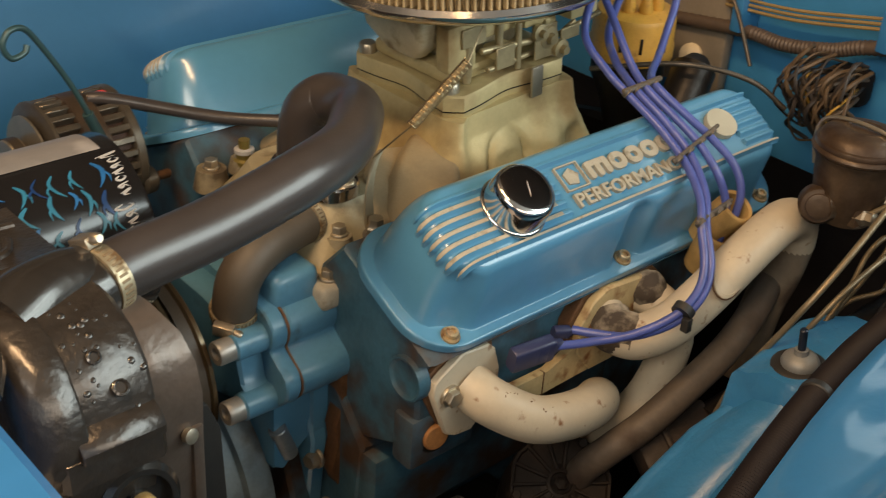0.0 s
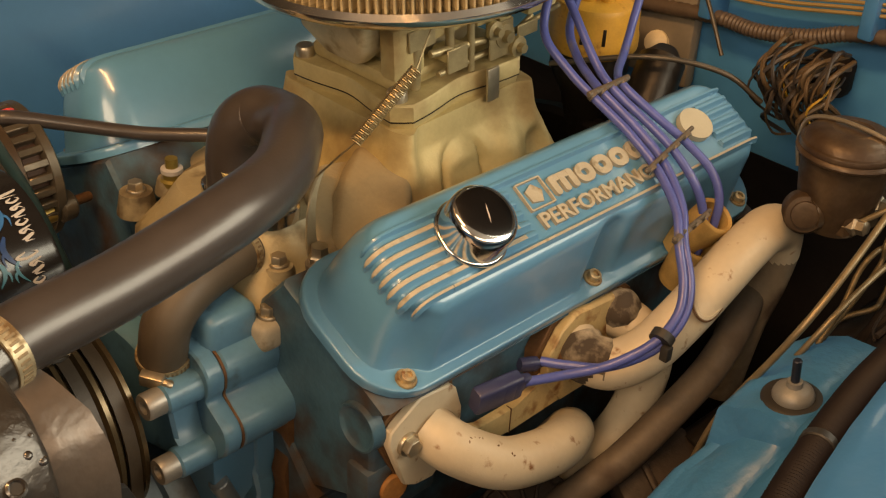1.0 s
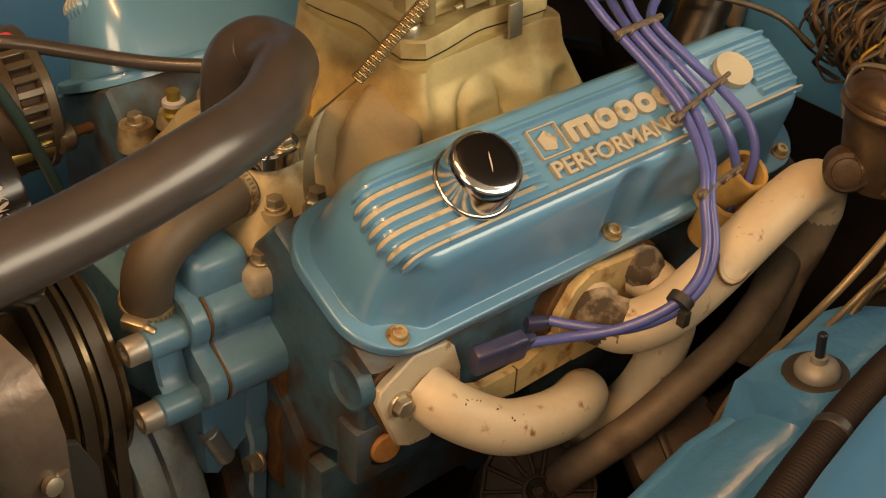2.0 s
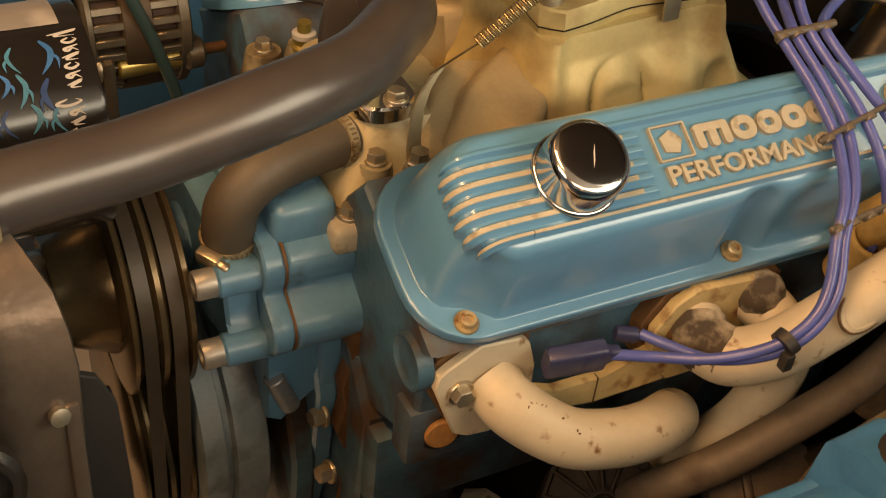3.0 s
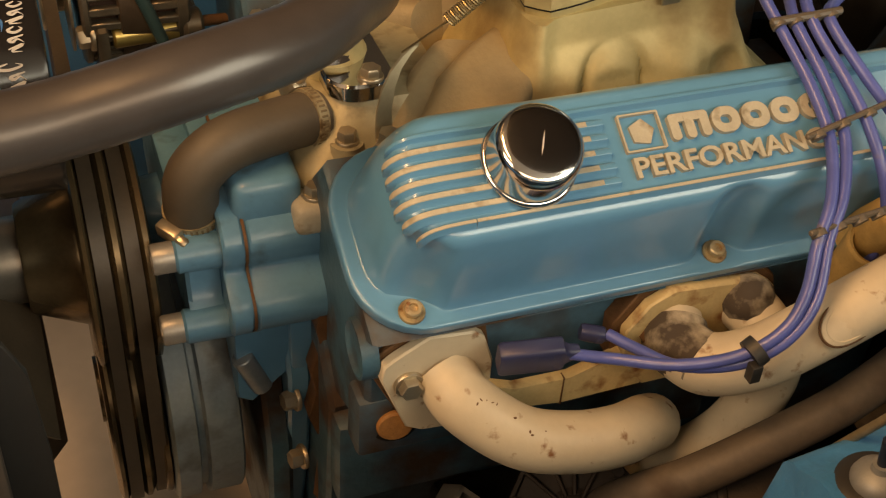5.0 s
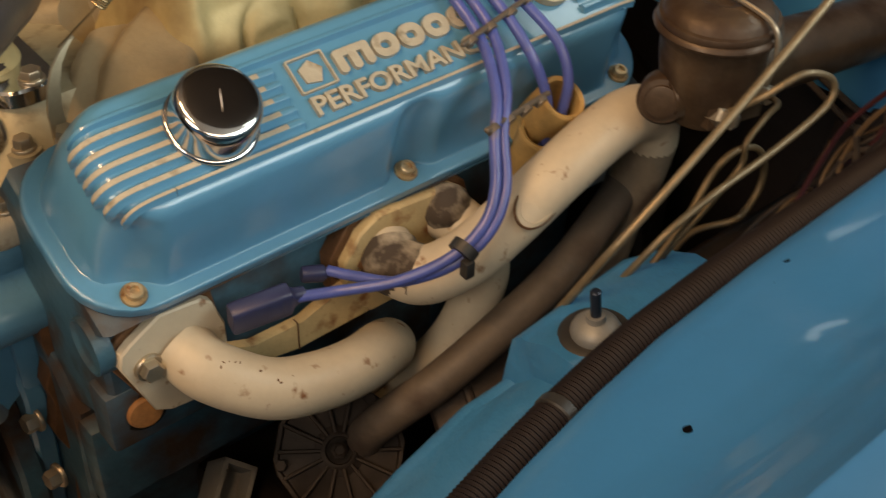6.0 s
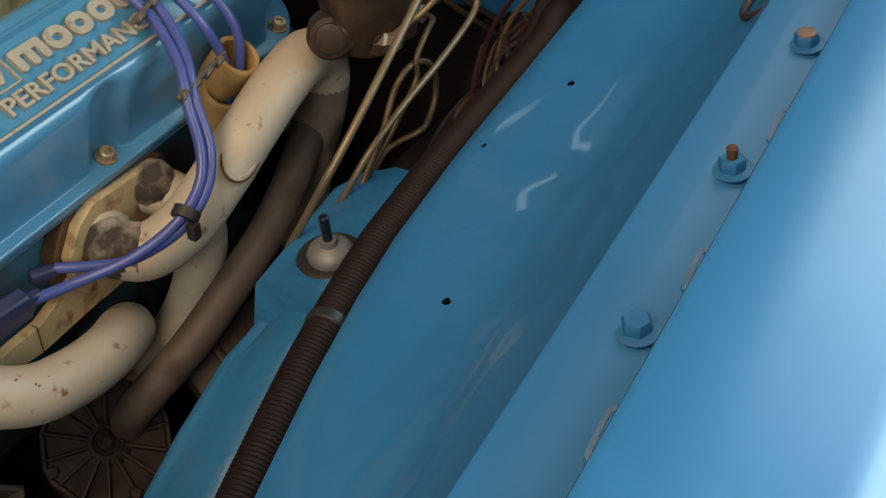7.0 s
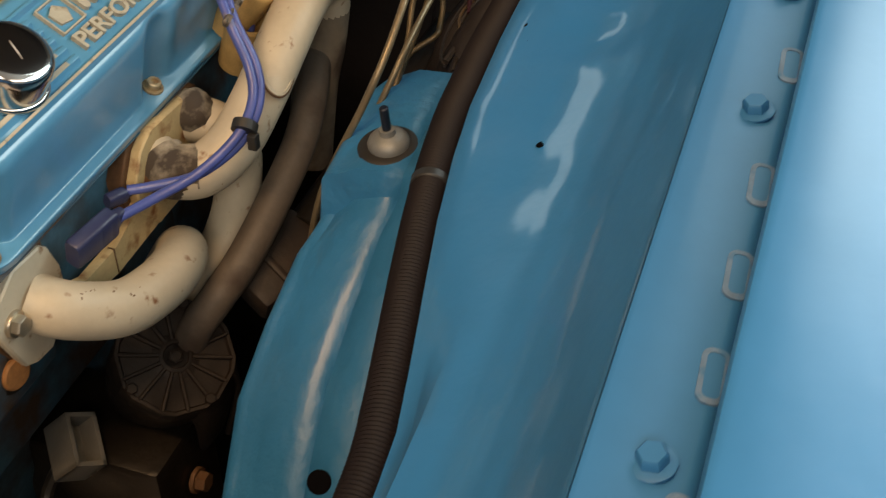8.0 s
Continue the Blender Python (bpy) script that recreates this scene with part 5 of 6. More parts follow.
for k in range(34):
    x = rng.uniform(-0.360, -0.316)
    s = rng.uniform(0.15, 1.0)
    j = min(5, int(s * 5))
    a, b = V(*SHOULDER[j]), V(*SHOULDER[min(j + 1, 6)])
    q = a.lerp(b, s * 5 - j)
    r = rng.choice((0.0010, 0.0012, 0.0016, 0.0022))
    bm = bmesh.new()
    lathe(bm, [(r * 1.4, -0.0005), (r, r * 0.25), (r * 0.4, r * 0.4), (0, r * 0.42)], (x, q.x, q.y), (0, -0.6, 0.7), 8)
    part("paint_blister", bm, BLACK_PAINT, shoulder)
for p, r in (((-0.345, -0.290, 0.997), 0.005), ((-0.335, -0.303, 0.977), 0.006)):
    bm = bmesh.new()
    lathe(bm, [(r, 0), (r, 0.002), (r * 0.75, 0.0028), (r * 0.6, 0.001), (0, 0.001)], p, (0, -0.6, 0.75), 16)
    part("boss", bm, BLACK_PAINT, shoulder)
bm = bmesh.new()
lathe(bm, [(0.030, 0), (0.030, 0.008), (0.026, 0.012), (0.022, 0.012), (0.021, 0.004), (0.010, 0.004), (0.010, 0.010), (0.006, 0.010), (0.006, 0)], (-0.330, -0.300, 0.880), (0, -1, 0.2), 32)
part("hub_ring", bm, BLACK_PAINT, radiator)
bm = bmesh.new()
lathe(bm, [(0.0095, 0.004), (0.009, 0.016), (0.0, 0.017)], (-0.330, -0.301, 0.880), (0, -1, 0.2), 16)
part("hub_pin", bm, TAN, radiator, "yellowed hub pin")

shroud = thing("fan_shroud", "smooth dark grey plastic fan shroud beside the radiator", "fan shroud")
rows = []
EDGE = ((-0.20, 0.998, -0.290), (-0.24, 0.986, -0.276), (-0.262, 0.970, -0.266), (-0.274, 0.950, -0.262), (-0.278, 0.925, -0.260), (-0.278, 0.88, -0.261), (-0.275, 0.82, -0.264), (-0.268, 0.74, -0.265), (-0.25, 0.64, -0.263))
for k in (0.0, 0.5, 0.85, 0.97, 1.0):
    rows.append([(lerp(-0.318, x, k), y + 0.006 * (k == 1.0), z - 0.005 * (k == 1.0)) for y, z, x in EDGE])
SHROUD_GREY = paint("shroud_plastic", (0.105, 0.082, 0.068), 0.30, 0.35, 0.25, 20, 0.45, 18, wave=0.008)
sheet("side_panel", rows, SHROUD_GREY, shroud, 0.003)
bm = bmesh.new()
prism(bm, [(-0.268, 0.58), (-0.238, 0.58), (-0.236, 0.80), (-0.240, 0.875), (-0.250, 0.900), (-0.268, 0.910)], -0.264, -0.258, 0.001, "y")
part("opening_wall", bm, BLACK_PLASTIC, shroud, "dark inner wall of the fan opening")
bm = bmesh.new()
box(bm, -0.273, -0.281, 0.66, -0.263, -0.270, 0.90, 0.003)
part("edge_strip", bm, SHROUD_GREY, shroud)
bm = bmesh.new()
lathe(bm, [(0.006, 0), (0.006, 0.005), (0.003, 0.006)], (-0.276, -0.279, 0.895), (0.2, -1, 0.2), 12)
part("clip", bm, STEEL, shroud, "small bright clip")

# stepped black tank end that the hose leaves
neck = thing("radiator_tank", "black stepped radiator tank end with embossed lines", "radiator tank")
bm = bmesh.new()
prism(bm, [(-0.10, 1.010), (-0.185, 1.014), (-0.196, 1.020), (-0.206, 1.015), (-0.222, 1.006), (-0.230, 1.009), (-0.238, 1.003), (-0.246, 0.994), (-0.256, 0.990), (-0.262, 0.980), (-0.262, 0.93), (-0.10, 0.93)], -0.47, -0.314, 0.0)
part("tank_end", bm, BLISTER, neck)
bm = bmesh.new()
lathe(bm, [(0.0245, -0.03), (0.0245, 0.02), (0.0235, 0.026)], (-0.318, -0.220, 0.9965), (0.95, 0.26, 0.08), 32)
part("hose_neck", bm, BLACK_PAINT, neck)
for pts in ([(-0.335, -0.150, 1.0125), (-0.345, -0.168, 1.0135), (-0.365, -0.170, 1.0135), (-0.372, -0.152, 1.0125), (-0.390, -0.148, 1.012), (-0.402, -0.165, 1.013)], [(-0.322, -0.130, 1.011), (-0.350, -0.128, 1.011), (-0.380, -0.125, 1.011), (-0.42, -0.128, 1.011)]):
    bm = bmesh.new()
    tube(bm, pts, 0.0034, 8, 6)
    part("emboss_line", bm, BLISTER, neck)

# black can with flame decals
can = thing("painted_can", "black can with blue flame decals and white scrawl", "can")
CY, CZ, CR = -0.036, 0.932, 0.079
bm = bmesh.new()
lathe(bm, [(CR - 0.006, 0), (CR - 0.001, 0.001), (CR, 0.004), (CR, 0.20), (CR - 0.004, 0.204), (0, 0.204)], (-0.196, CY, CZ), (-1, 0, 0), 64)
part("shell", bm, paint("black_gloss", (0.012, 0.011, 0.011), 0.22, 0, 0.2, 20, coat=0.4), can)


def on_can(x, a, h=0.0):
    return V(x, CY - (CR + h) * math.sin(a), CZ + (CR + h) * math.cos(a))


FLAME = [paint("flame_blue", (0.016, 0.11, 0.28), 0.3, 0, 0.3, 60), paint("flame_teal", (0.022, 0.15, 0.24), 0.3, 0, 0.3, 60), paint("flame_deep", (0.010, 0.04, 0.13), 0.3, 0, 0.3, 60)]
rng = random.Random(11)


def stroke(points, wide, h):
    """A tapered brush stroke along (x, angle) points on the can."""
    path = smooth_path([(x, a * CR, 0) for x, a in points], 5)
    rows_ = [[], []]
    for i, p in enumerate(path):
        d = (path[min(i + 1, len(path) - 1)] - path[max(i - 1, 0)]).normalized()
        w = wide * (0.12 + 0.88 * math.sin(math.pi * min(1, 0.06 + 0.94 * i / (len(path) - 1)) ** 0.8))
        for s, r in ((-1, rows_[0]), (1, rows_[1])):
            r.append((p.x - s * d.y * w, (p.y + s * d.x * w) / CR))
    bm = bmesh.new()
    va = [[bm.verts.new(on_can(x, a, h)) for x, a in r] for r in rows_]
    for i in range(len(path) - 1):
        bm.faces.new((va[0][i], va[0][i + 1], va[1][i + 1], va[1][i]))
    return bm


for k in range(30):
    x0, a0 = -0.228 - 0.0155 * (k % 8) + rng.uniform(-0.004, 0.004), 0.34 + 0.30 * (k // 8) + rng.uniform(-0.06, 0.06)
    ln, f = rng.uniform(0.18, 0.32), rng.choice((-1, 1))
    b = rng.uniform(0.004, 0.008) * f
    mat = FLAME[(0, 1, 1, 2, 1)[k % 5]]
    part("flame_decal", stroke([(x0, a0), (x0 + b * 0.9, a0 + ln * 0.35), (x0 + b * 0.5, a0 + ln * 0.7), (x0 - b * 0.5, a0 + ln)], rng.uniform(0.0010, 0.0022), 0.0007), mat, can, "blue flame decal", smooth=False)
    part("flame_decal", stroke([(x0 + b * 0.8, a0 + ln * 0.42), (x0 + b * 1.5, a0 + ln * 0.62), (x0 + b * 1.4, a0 + ln * 0.90)], 0.0010, 0.0008), mat, can, "blue flame decal", smooth=False)
# white scrawl near the rim: unreadable strokes
WHITE = paint("white_ink", (0.36, 0.36, 0.36), 0.5, 0, 0.05, 40)
for k in range(13):
    a0 = 0.28 + 0.078 * k + (0.06 if k > 6 else 0)
    tall = 0.019 if k in (0, 7) else rng.uniform(0.009, 0.012)
    x0, lean = -0.2035 - 0.0009 * k, 0.03
    if k % 3 == 1:
        pts = [(x0 - tall * 0.55, a0), (x0 - tall * 0.95, a0 + 0.030), (x0 - tall * 0.55, a0 + 0.052), (x0 - tall * 0.1, a0 + 0.026), (x0 - tall * 0.30, a0 + 0.004)]
    elif k % 3 == 2:
        pts = [(x0, a0), (x0 - tall, a0 + lean), (x0 - tall * 0.75, a0 + 0.050), (x0 - tall * 0.4, a0 + 0.030), (x0, a0 + 0.062)]
    else:
        pts = [(x0 - tall, a0 + lean), (x0, a0), (x0 - tall * 0.8, a0 + 0.045), (x0 - tall * 0.1, a0 + 0.055)]
    part("white_mark", stroke(pts, 0.00095, 0.0010), WHITE, can, "white painted scrawl", smooth=False)
# grey label strip on top of the can
strip = bmesh.new()
rows_ = [[strip.verts.new(on_can(x, a, 0.0006)) for a in [-0.42 + 0.06 * i for i in range(11)]] for x in (-0.212, -0.28, -0.39)]
for a, b in zip(rows_, rows_[1:]):
    for i in range(10):
        strip.faces.new((a[i], a[i + 1], b[i + 1], b[i]))
part("label_strip", strip, paint("label_grey", (0.19, 0.18, 0.175), 0.35, 0, 0.15, 30, dirt=(0.30, 0.285, 0.275), dirt_amount=0.25, dirt_scale=25), can, "grey printed strip")

# ---- pulleys and belts ----
PY, PZ = -0.012, 0.757
pulley = thing("water_pump_pulley", "dark steel multi groove water pump pulley", "pulley")
bm = bmesh.new()
lathe(bm, [(0.02, 0), (0.086, 0), (0.095, 0.002), (0.096, 0.005), (0.082, 0.013), (0.082, 0.016), (0.096, 0.024), (0.096, 0.028), (0.083, 0.036), (0.083, 0.038), (0.096, 0.046), (0.096, 0.050), (0.090, 0.052), (0.03, 0.046)], (-0.197, PY, PZ), (1, 0, 0), 72)
part("wheel", bm, PULLEY, pulley)
bm = bmesh.new()
lathe(bm, [(0.030, 0), (0.043, 0.0), (0.045, 0.002), (0.0605, 0.040), (0.0605, 0.043), (0.05, 0.045)], (-0.239, PY, PZ), (1, 0, 0), 48)
part("hub_cone", bm, PULLEY, pulley)
bm = bmesh.new()
rod(bm, (-0.30, PY, PZ), (-0.238, PY, PZ), 0.035, None, 40, 0.001)
part("hub_spacer", bm, paint("turned_steel", (0.30, 0.27, 0.24), 0.35, 0.8, 0.15, 40, 0.1, 300), pulley, "turned steel fan spacer")
crank = thing("crank_pulley", "dark steel crankshaft pulley below the water pump", "pulley")
bm = bmesh.new()
lathe(bm, [(0.02, 0), (0.094, 0), (0.102, 0.003), (0.102, 0.006), (0.090, 0.013), (0.090, 0.016), (0.102, 0.023), (0.102, 0.027), (0.090, 0.034), (0.102, 0.041), (0.102, 0.045), (0.03, 0.045)], (-0.197, 0, 0.585), (1, 0, 0), 64)
part("wheel", bm, PULLEY, crank)
damper = thing("crank_damper", "grey blue painted crankshaft damper ring", "damper")
bm = bmesh.new()
lathe(bm, [(0.03, 0), (0.119, 0), (0.122, 0.002), (0.122, 0.020), (0.114, 0.022), (0.114, 0.027), (0.122, 0.029), (0.122, 0.056), (0.119, 0.058), (0.03, 0.058)], (-0.150, 0, 0.603), (1, 0, 0), 72)
part("ring", bm, DAMPER_GREY, damper)
bm = bmesh.new()
rod(bm, (-0.20, 0, 0.585), (-0.03, 0, 0.585), 0.03, None, 24)
part("hub", bm, PULLEY, damper)


def belt(x, wheels, wide, mat, label):
    """A V-belt round wheels (y, z, r) given clockwise seen from the front."""
    pts = []
    n = len(wheels)
    for i, (y, z, r) in enumerate(wheels):
        py, pz, pr = wheels[i - 1]
        ny, nz, nr = wheels[(i + 1) % n]
        a_in = math.atan2(z - pz, y - py) + math.pi / 2 - math.asin((pr - r) / math.hypot(z - pz, y - py))
        a_out = math.atan2(nz - z, ny - y) + math.pi / 2 - math.asin((r - nr) / math.hypot(nz - z, ny - y))
        while a_out > a_in:
            a_out -= 2 * math.pi
        for k in range(15):
            a = lerp(a_in, a_out, k / 14)
            pts.append((y + r * math.cos(a), z + r * math.sin(a), math.cos(a), math.sin(a)))
    bm = bmesh.new()
    t = 0.004
    rows_ = [[bm.verts.new((x + dx, y - ny_ * h, z - nz_ * h)) for dx, h in ((-wide / 2, -t), (wide / 2, -t), (wide / 2 * 0.6, t), (-wide / 2 * 0.6, t))] for y, z, ny_, nz_ in pts]
    for i in range(len(rows_)):
        a, b = rows_[i], rows_[(i + 1) % len(rows_)]
        for k in range(4):
            bm.faces.new((a[k], a[(k + 1) % 4], b[(k + 1) % 4], b[k]))
    b = thing("fan_belt", label, "belt", "drive belts")
    part("loop", bm, mat, b)
    return b


fan = thing("cooling_fan", "dark steel fan blades on the water pump hub", "fan")
for a in (-90, -160, -20):
    bm = bmesh.new()
    c, s_ = math.cos(radians(a)), math.sin(radians(a))
    rows_ = []
    for r in (0.034, 0.06, 0.10, 0.145) if a != -90 else (0.034, 0.08, 0.16, 0.25):
        wd = 0.020 + 0.10 * min(r, 0.1)
        rows_.append([V(-0.256 + e * 0.022, PY + c * r - s_ * e * wd, PZ + s_ * r + c * e * wd) for e in (-1, -0.5, 0, 0.5, 1)])
    back = [[p + V(-0.0025, 0, 0) for p in r] for r in rows_]
    ring_loft(bm, [r + b[::-1] for r, b in zip(rows_, back)])
    part("blade", bm, paint("fan_steel", (0.075, 0.055, 0.038), 0.45, 0.3, 0.25, 30, 0.1, 200) if a == -90 else bpy.data.materials["fan_steel"], fan)

belt(-0.183, [(PY, PZ, 0.092), (0.200, 0.876, 0.032), (0.0, 0.585, 0.099)], 0.011, BELT, "grey brown rubber belt to the alternator")
belt(-0.160, [(PY, PZ, 0.092), (0.004, 0.585, 0.099)], 0.011, paint("worn_belt", (0.052, 0.039, 0.027), 0.5, 0, 0.2, 60, 0.2, 300), "dark brown rubber belt to the crankshaft")

# ---- alternator ----
alternator = thing("alternator", "dull aluminium alternator with slotted end and dark windings", "alternator")
AX, AY, AZ = -0.160, 0.200, 0.876
ALT_ALU = paint("dull_aluminium", (0.115, 0.098, 0.076), 0.36, 0.6, 0.25, 60, 0.2, 300)
STATOR = paint("browned_stator_steel", (0.060, 0.040, 0.026), 0.45, 0.4, 0.3, 60, 0.2, 300)
COPPER = paint("copper_windings", (0.055, 0.026, 0.016), 0.5, 0.4, 0.3, 120)
bm = bmesh.new()
lathe(bm, [(0.02, 0.0), (0.056, 0.002), (0.058, 0.01), (0.058, 0.082), (0.02, 0.086)], (AX, AY, AZ), (1, 0, 0), 40)
part("winding", bm, COPPER, alternator)
for x0, x1 in ((0.0, 0.008), (0.030, 0.058), (0.078, 0.090)):
    bm = bmesh.new()
    lathe(bm, [(0.03, x0), (0.064, x0), (0.067, x0 + 0.002), (0.067, x1 - 0.002), (0.064, x1), (0.03, x1)], (AX, AY, AZ), (1, 0, 0), 48)
    part("housing_band", bm, ALT_ALU if x0 != 0.030 else STATOR, alternator, "dull aluminium housing" if x0 != 0.030 else "dark brown stator band")
for k in range(30):
    a = 2 * math.pi * k / 30
    for x0, x1 in ((0.004, 0.034), (0.055, 0.081)):
        bm = bmesh.new()
        box(bm, x0, -0.0036, 0.054, x1, 0.0036, 0.066, 0.001, Matrix.Translation((AX, AY, AZ)) @ Matrix.Rotation(a, 4, "X"), 1)
        part("cooling_fin", bm, ALT_ALU, alternator)
bm = bmesh.new()
lathe(bm, [(0.012, 0), (0.034, 0), (0.035, 0.002), (0.028, 0.007), (0.035, 0.012), (0.035, 0.014), (0.02, 0.014), (0.02, 0.02), (0.055, 0.022), (0.055, 0.024), (0.012, 0.024)], (AX - 0.030, AY, AZ), (1, 0, 0), 36)
part("pulley", bm, STEEL, alternator)
bm = bmesh.new()
rod(bm, (-0.137, 0.143, 0.855), (-0.078, 0.148, 0.855), 0.0105, None, 20, 0.002)
part("spacer", bm, paint("brass_spacer", (0.50, 0.36, 0.13), 0.3, 0.8, 0.12, 60), alternator, "brass coloured spacer tube")
hexbolt(alternator, (-0.152, 0.143, 0.858), (-1, -0.1, 0), 0.010, 0.01, STEEL, 0.013, "bolt")
bm = bmesh.new()
rod(bm, (-0.062, 0.150, 0.856), (-0.036, 0.160, 0.850), 0.005, None, 12)
part("stud", bm, RUSTY, alternator, "rusty orange stud")
bm = bmesh.new()
prism(bm, [(0.128, 0.79), (0.160, 0.79), (0.20, 0.83), (0.19, 0.87), (0.150, 0.878), (0.130, 0.866)], -0.150, -0.140, 0.002)
part("ear", bm, ALT_ALU, alternator)
bm = bmesh.new()
rod(bm, (-0.078, 0.146, 0.857), (-0.060, 0.148, 0.857), 0.015, None, 20, 0.003)
box(bm, -0.076, 0.146, 0.848, -0.062, 0.19, 0.872, 0.004)
part("rear_lug", bm, ALT_ALU, alternator)
red = thing("red_wire", "thin red insulated wire behind the alternator", "wire")
bm = bmesh.new()
tube(bm, [(-0.115, 0.195, 0.930), (-0.100, 0.196, 0.940), (-0.084, 0.197, 0.942), (-0.079, 0.198, 0.930), (-0.081, 0.198, 0.905)], 0.0018, 8, 5)
part("strand", bm, paint("red_insulation", (0.55, 0.05, 0.05), 0.4), red)

# dipstick
dip = thing("dipstick", "dark green painted oil dipstick tube with looped handle", "dipstick")
DIP = paint("dipstick_enamel", (0.03, 0.07, 0.075), 0.35, 0.2, 0.15, 40)
bm = bmesh.new()
tube(bm, [(-0.075, 0.137, 0.78), (-0.105, 0.132, 0.88), (-0.135, 0.13, 0.955)], 0.0055, 12, 4)
part("tube", bm, DIP, dip)
bm = bmesh.new()
tube(bm, [(-0.13, 0.13, 0.945), (-0.15, 0.13, 0.99), (-0.176, 0.13, 1.035), (-0.19, 0.128, 1.052), (-0.205, 0.125, 1.052), (-0.212, 0.123, 1.040), (-0.205, 0.123, 1.028), (-0.192, 0.125, 1.030), (-0.188, 0.127, 1.036)], 0.0029, 10, 6)
part("loop_handle", bm, DIP, dip)

# ---- far side clutter ----
plugcap = thing("coolant_fitting", "brass and nylon sensor fitting on the intake", "sensor")
bm = bmesh.new()
lathe(bm, [(0.012, 0), (0.012, 0.012), (0.009, 0.014), (0.009, 0.022), (0.006, 0.024), (0.006, 0.034), (0, 0.034)], (0.012, 0.085, 0.872), (0, 0, 1), 14)
part("body", bm, paint("olive_brass", (0.20, 0.16, 0.05), 0.35, 0.5, 0.15, 60), plugcap)
bm = bmesh.new()
lathe(bm, [(0.0105, 0.020), (0.0105, 0.024), (0.008, 0.025)], (0.012, 0.085, 0.872), (0, 0, 1), 14)
part("nylon_ring", bm, WHITE, plugcap, "white nylon ring")
redcap = thing("red_hose_valve", "red plastic valve on a far hose", "valve")
bm = bmesh.new()
lathe(bm, [(0.014, 0), (0.015, 0.004), (0.013, 0.03), (0.010, 0.036), (0, 0.036)], (0.155, 0.24, 1.0), (-0.8, -0.2, 0.3), 18)
part("cap", bm, paint("red_plastic", (0.6, 0.06, 0.05), 0.35), redcap)
bm = bmesh.new()
rod(bm, (0.155, 0.24, 1.0), (0.30, 0.30, 0.99), 0.012, None, 14)
part("pipe", bm, BLACK_PLASTIC, redcap)
# pale rod added in place of a light reflection on the far fender
pale_streak = thing("reflection_rod", "pale rod standing in for a reflection on the far fender", "rod")
bm = bmesh.new()
rod(bm, (0.06, 0.50, 0.96), (0.22, 0.30, 0.97), 0.007, None, 12)
part("rod", bm, BARE_ALU, pale_streak)

# ---- distributor ----
dist = thing("distributor", "orange capped distributor behind the intake manifold", "distributor")
bm = bmesh.new()
lathe(bm, [(0.050, 0), (0.052, 0.002), (0.052, 0.016), (0.0505, 0.019), (0.0495, 0.050), (0.0465, 0.056), (0.036, 0.060), (0.0, 0.061)], (0.515, 0.0, 0.925), (-0.05, -0.05, 1), 32)
part("cap", bm, ORANGE, dist, "orange plastic cap")
for a in (205, 232, 268):
    bm = bmesh.new()
    t = radians(a)
    box(bm, -0.002, -0.002, -0.010, 0.0035, 0.002, 0.010, 0.001, Matrix.Translation((0.515 + 0.0495 * math.cos(t), 0.0495 * math.sin(t), 0.950)) @ Matrix.Rotation(t, 4, "Z"))
    part("clip", bm, GREASE, dist, "dark spring clip")
bm = bmesh.new()
lathe(bm, [(0.02, -0.10), (0.03, -0.06), (0.045, -0.03), (0.046, 0.0)], (0.515, 0.0, 0.925), (-0.05, -0.05, 1), 28)
part("body", bm, GREASE, dist)
for a in range(4):
    bm = bmesh.new()
    t = radians(200 + 45 * a)
    lathe(bm, [(0.008, 0), (0.0085, 0.012), (0.006, 0.022)], (0.515 + 0.026 * math.cos(t), 0.026 * math.sin(t), 0.978), (0, 0, 1), 12)
    part("tower", bm, ORANGE, dist)
coil = thing("ignition_coil", "black oily ignition coil behind the head", "ignition coil")
bm = bmesh.new()
lathe(bm, [(0.025, 0), (0.026, 0.004), (0.026, 0.085), (0.02, 0.09), (0.012, 0.10), (0, 0.10)], (0.46, -0.115, 0.875), (0.3, 0.1, 0.3), 24)
part("can", bm, GREASE, coil)
plate_ = thing("heater_cover", "grey metal heater cover on the firewall", "cover plate")
bm = bmesh.new()
box(bm, 0.618, -0.065, 0.86, 0.638, 0.10, 1.0, 0.006)
part("panel", bm, paint("grey_panel", (0.24, 0.21, 0.17), 0.5, 0.2, 0.15, 20), plate_)
bm = bmesh.new()
lathe(bm, [(0.016, 0), (0.014, 0.012), (0.004, 0.018)], (0.617, -0.02, 0.905), (-1, -0.3, 0.5), 14)
part("nylon_knob", bm, paint("ivory_nylon", (0.65, 0.55, 0.38), 0.5), plate_)
# control cables
SHEATH = paint("dark_cable_sheath", (0.10, 0.085, 0.068), 0.35, 0.5, 0.2, 80)
for pts, r, mat in (([(0.42, -0.02, 0.93), (0.47, -0.11, 0.955), (0.52, -0.17, 0.945), (0.55, -0.205, 0.915)], 0.0030, SHEATH), ([(0.60, -0.060, 1.02), (0.590, -0.095, 0.985), (0.580, -0.130, 0.935)], 0.0024, SHEATH)):
    cable = thing("control_cable", "slim grey sheathed control cable", "cable", "control cables")
    bm = bmesh.new()
    tube(bm, pts, r, 10, 6)
    part("sheath", bm, mat, cable)

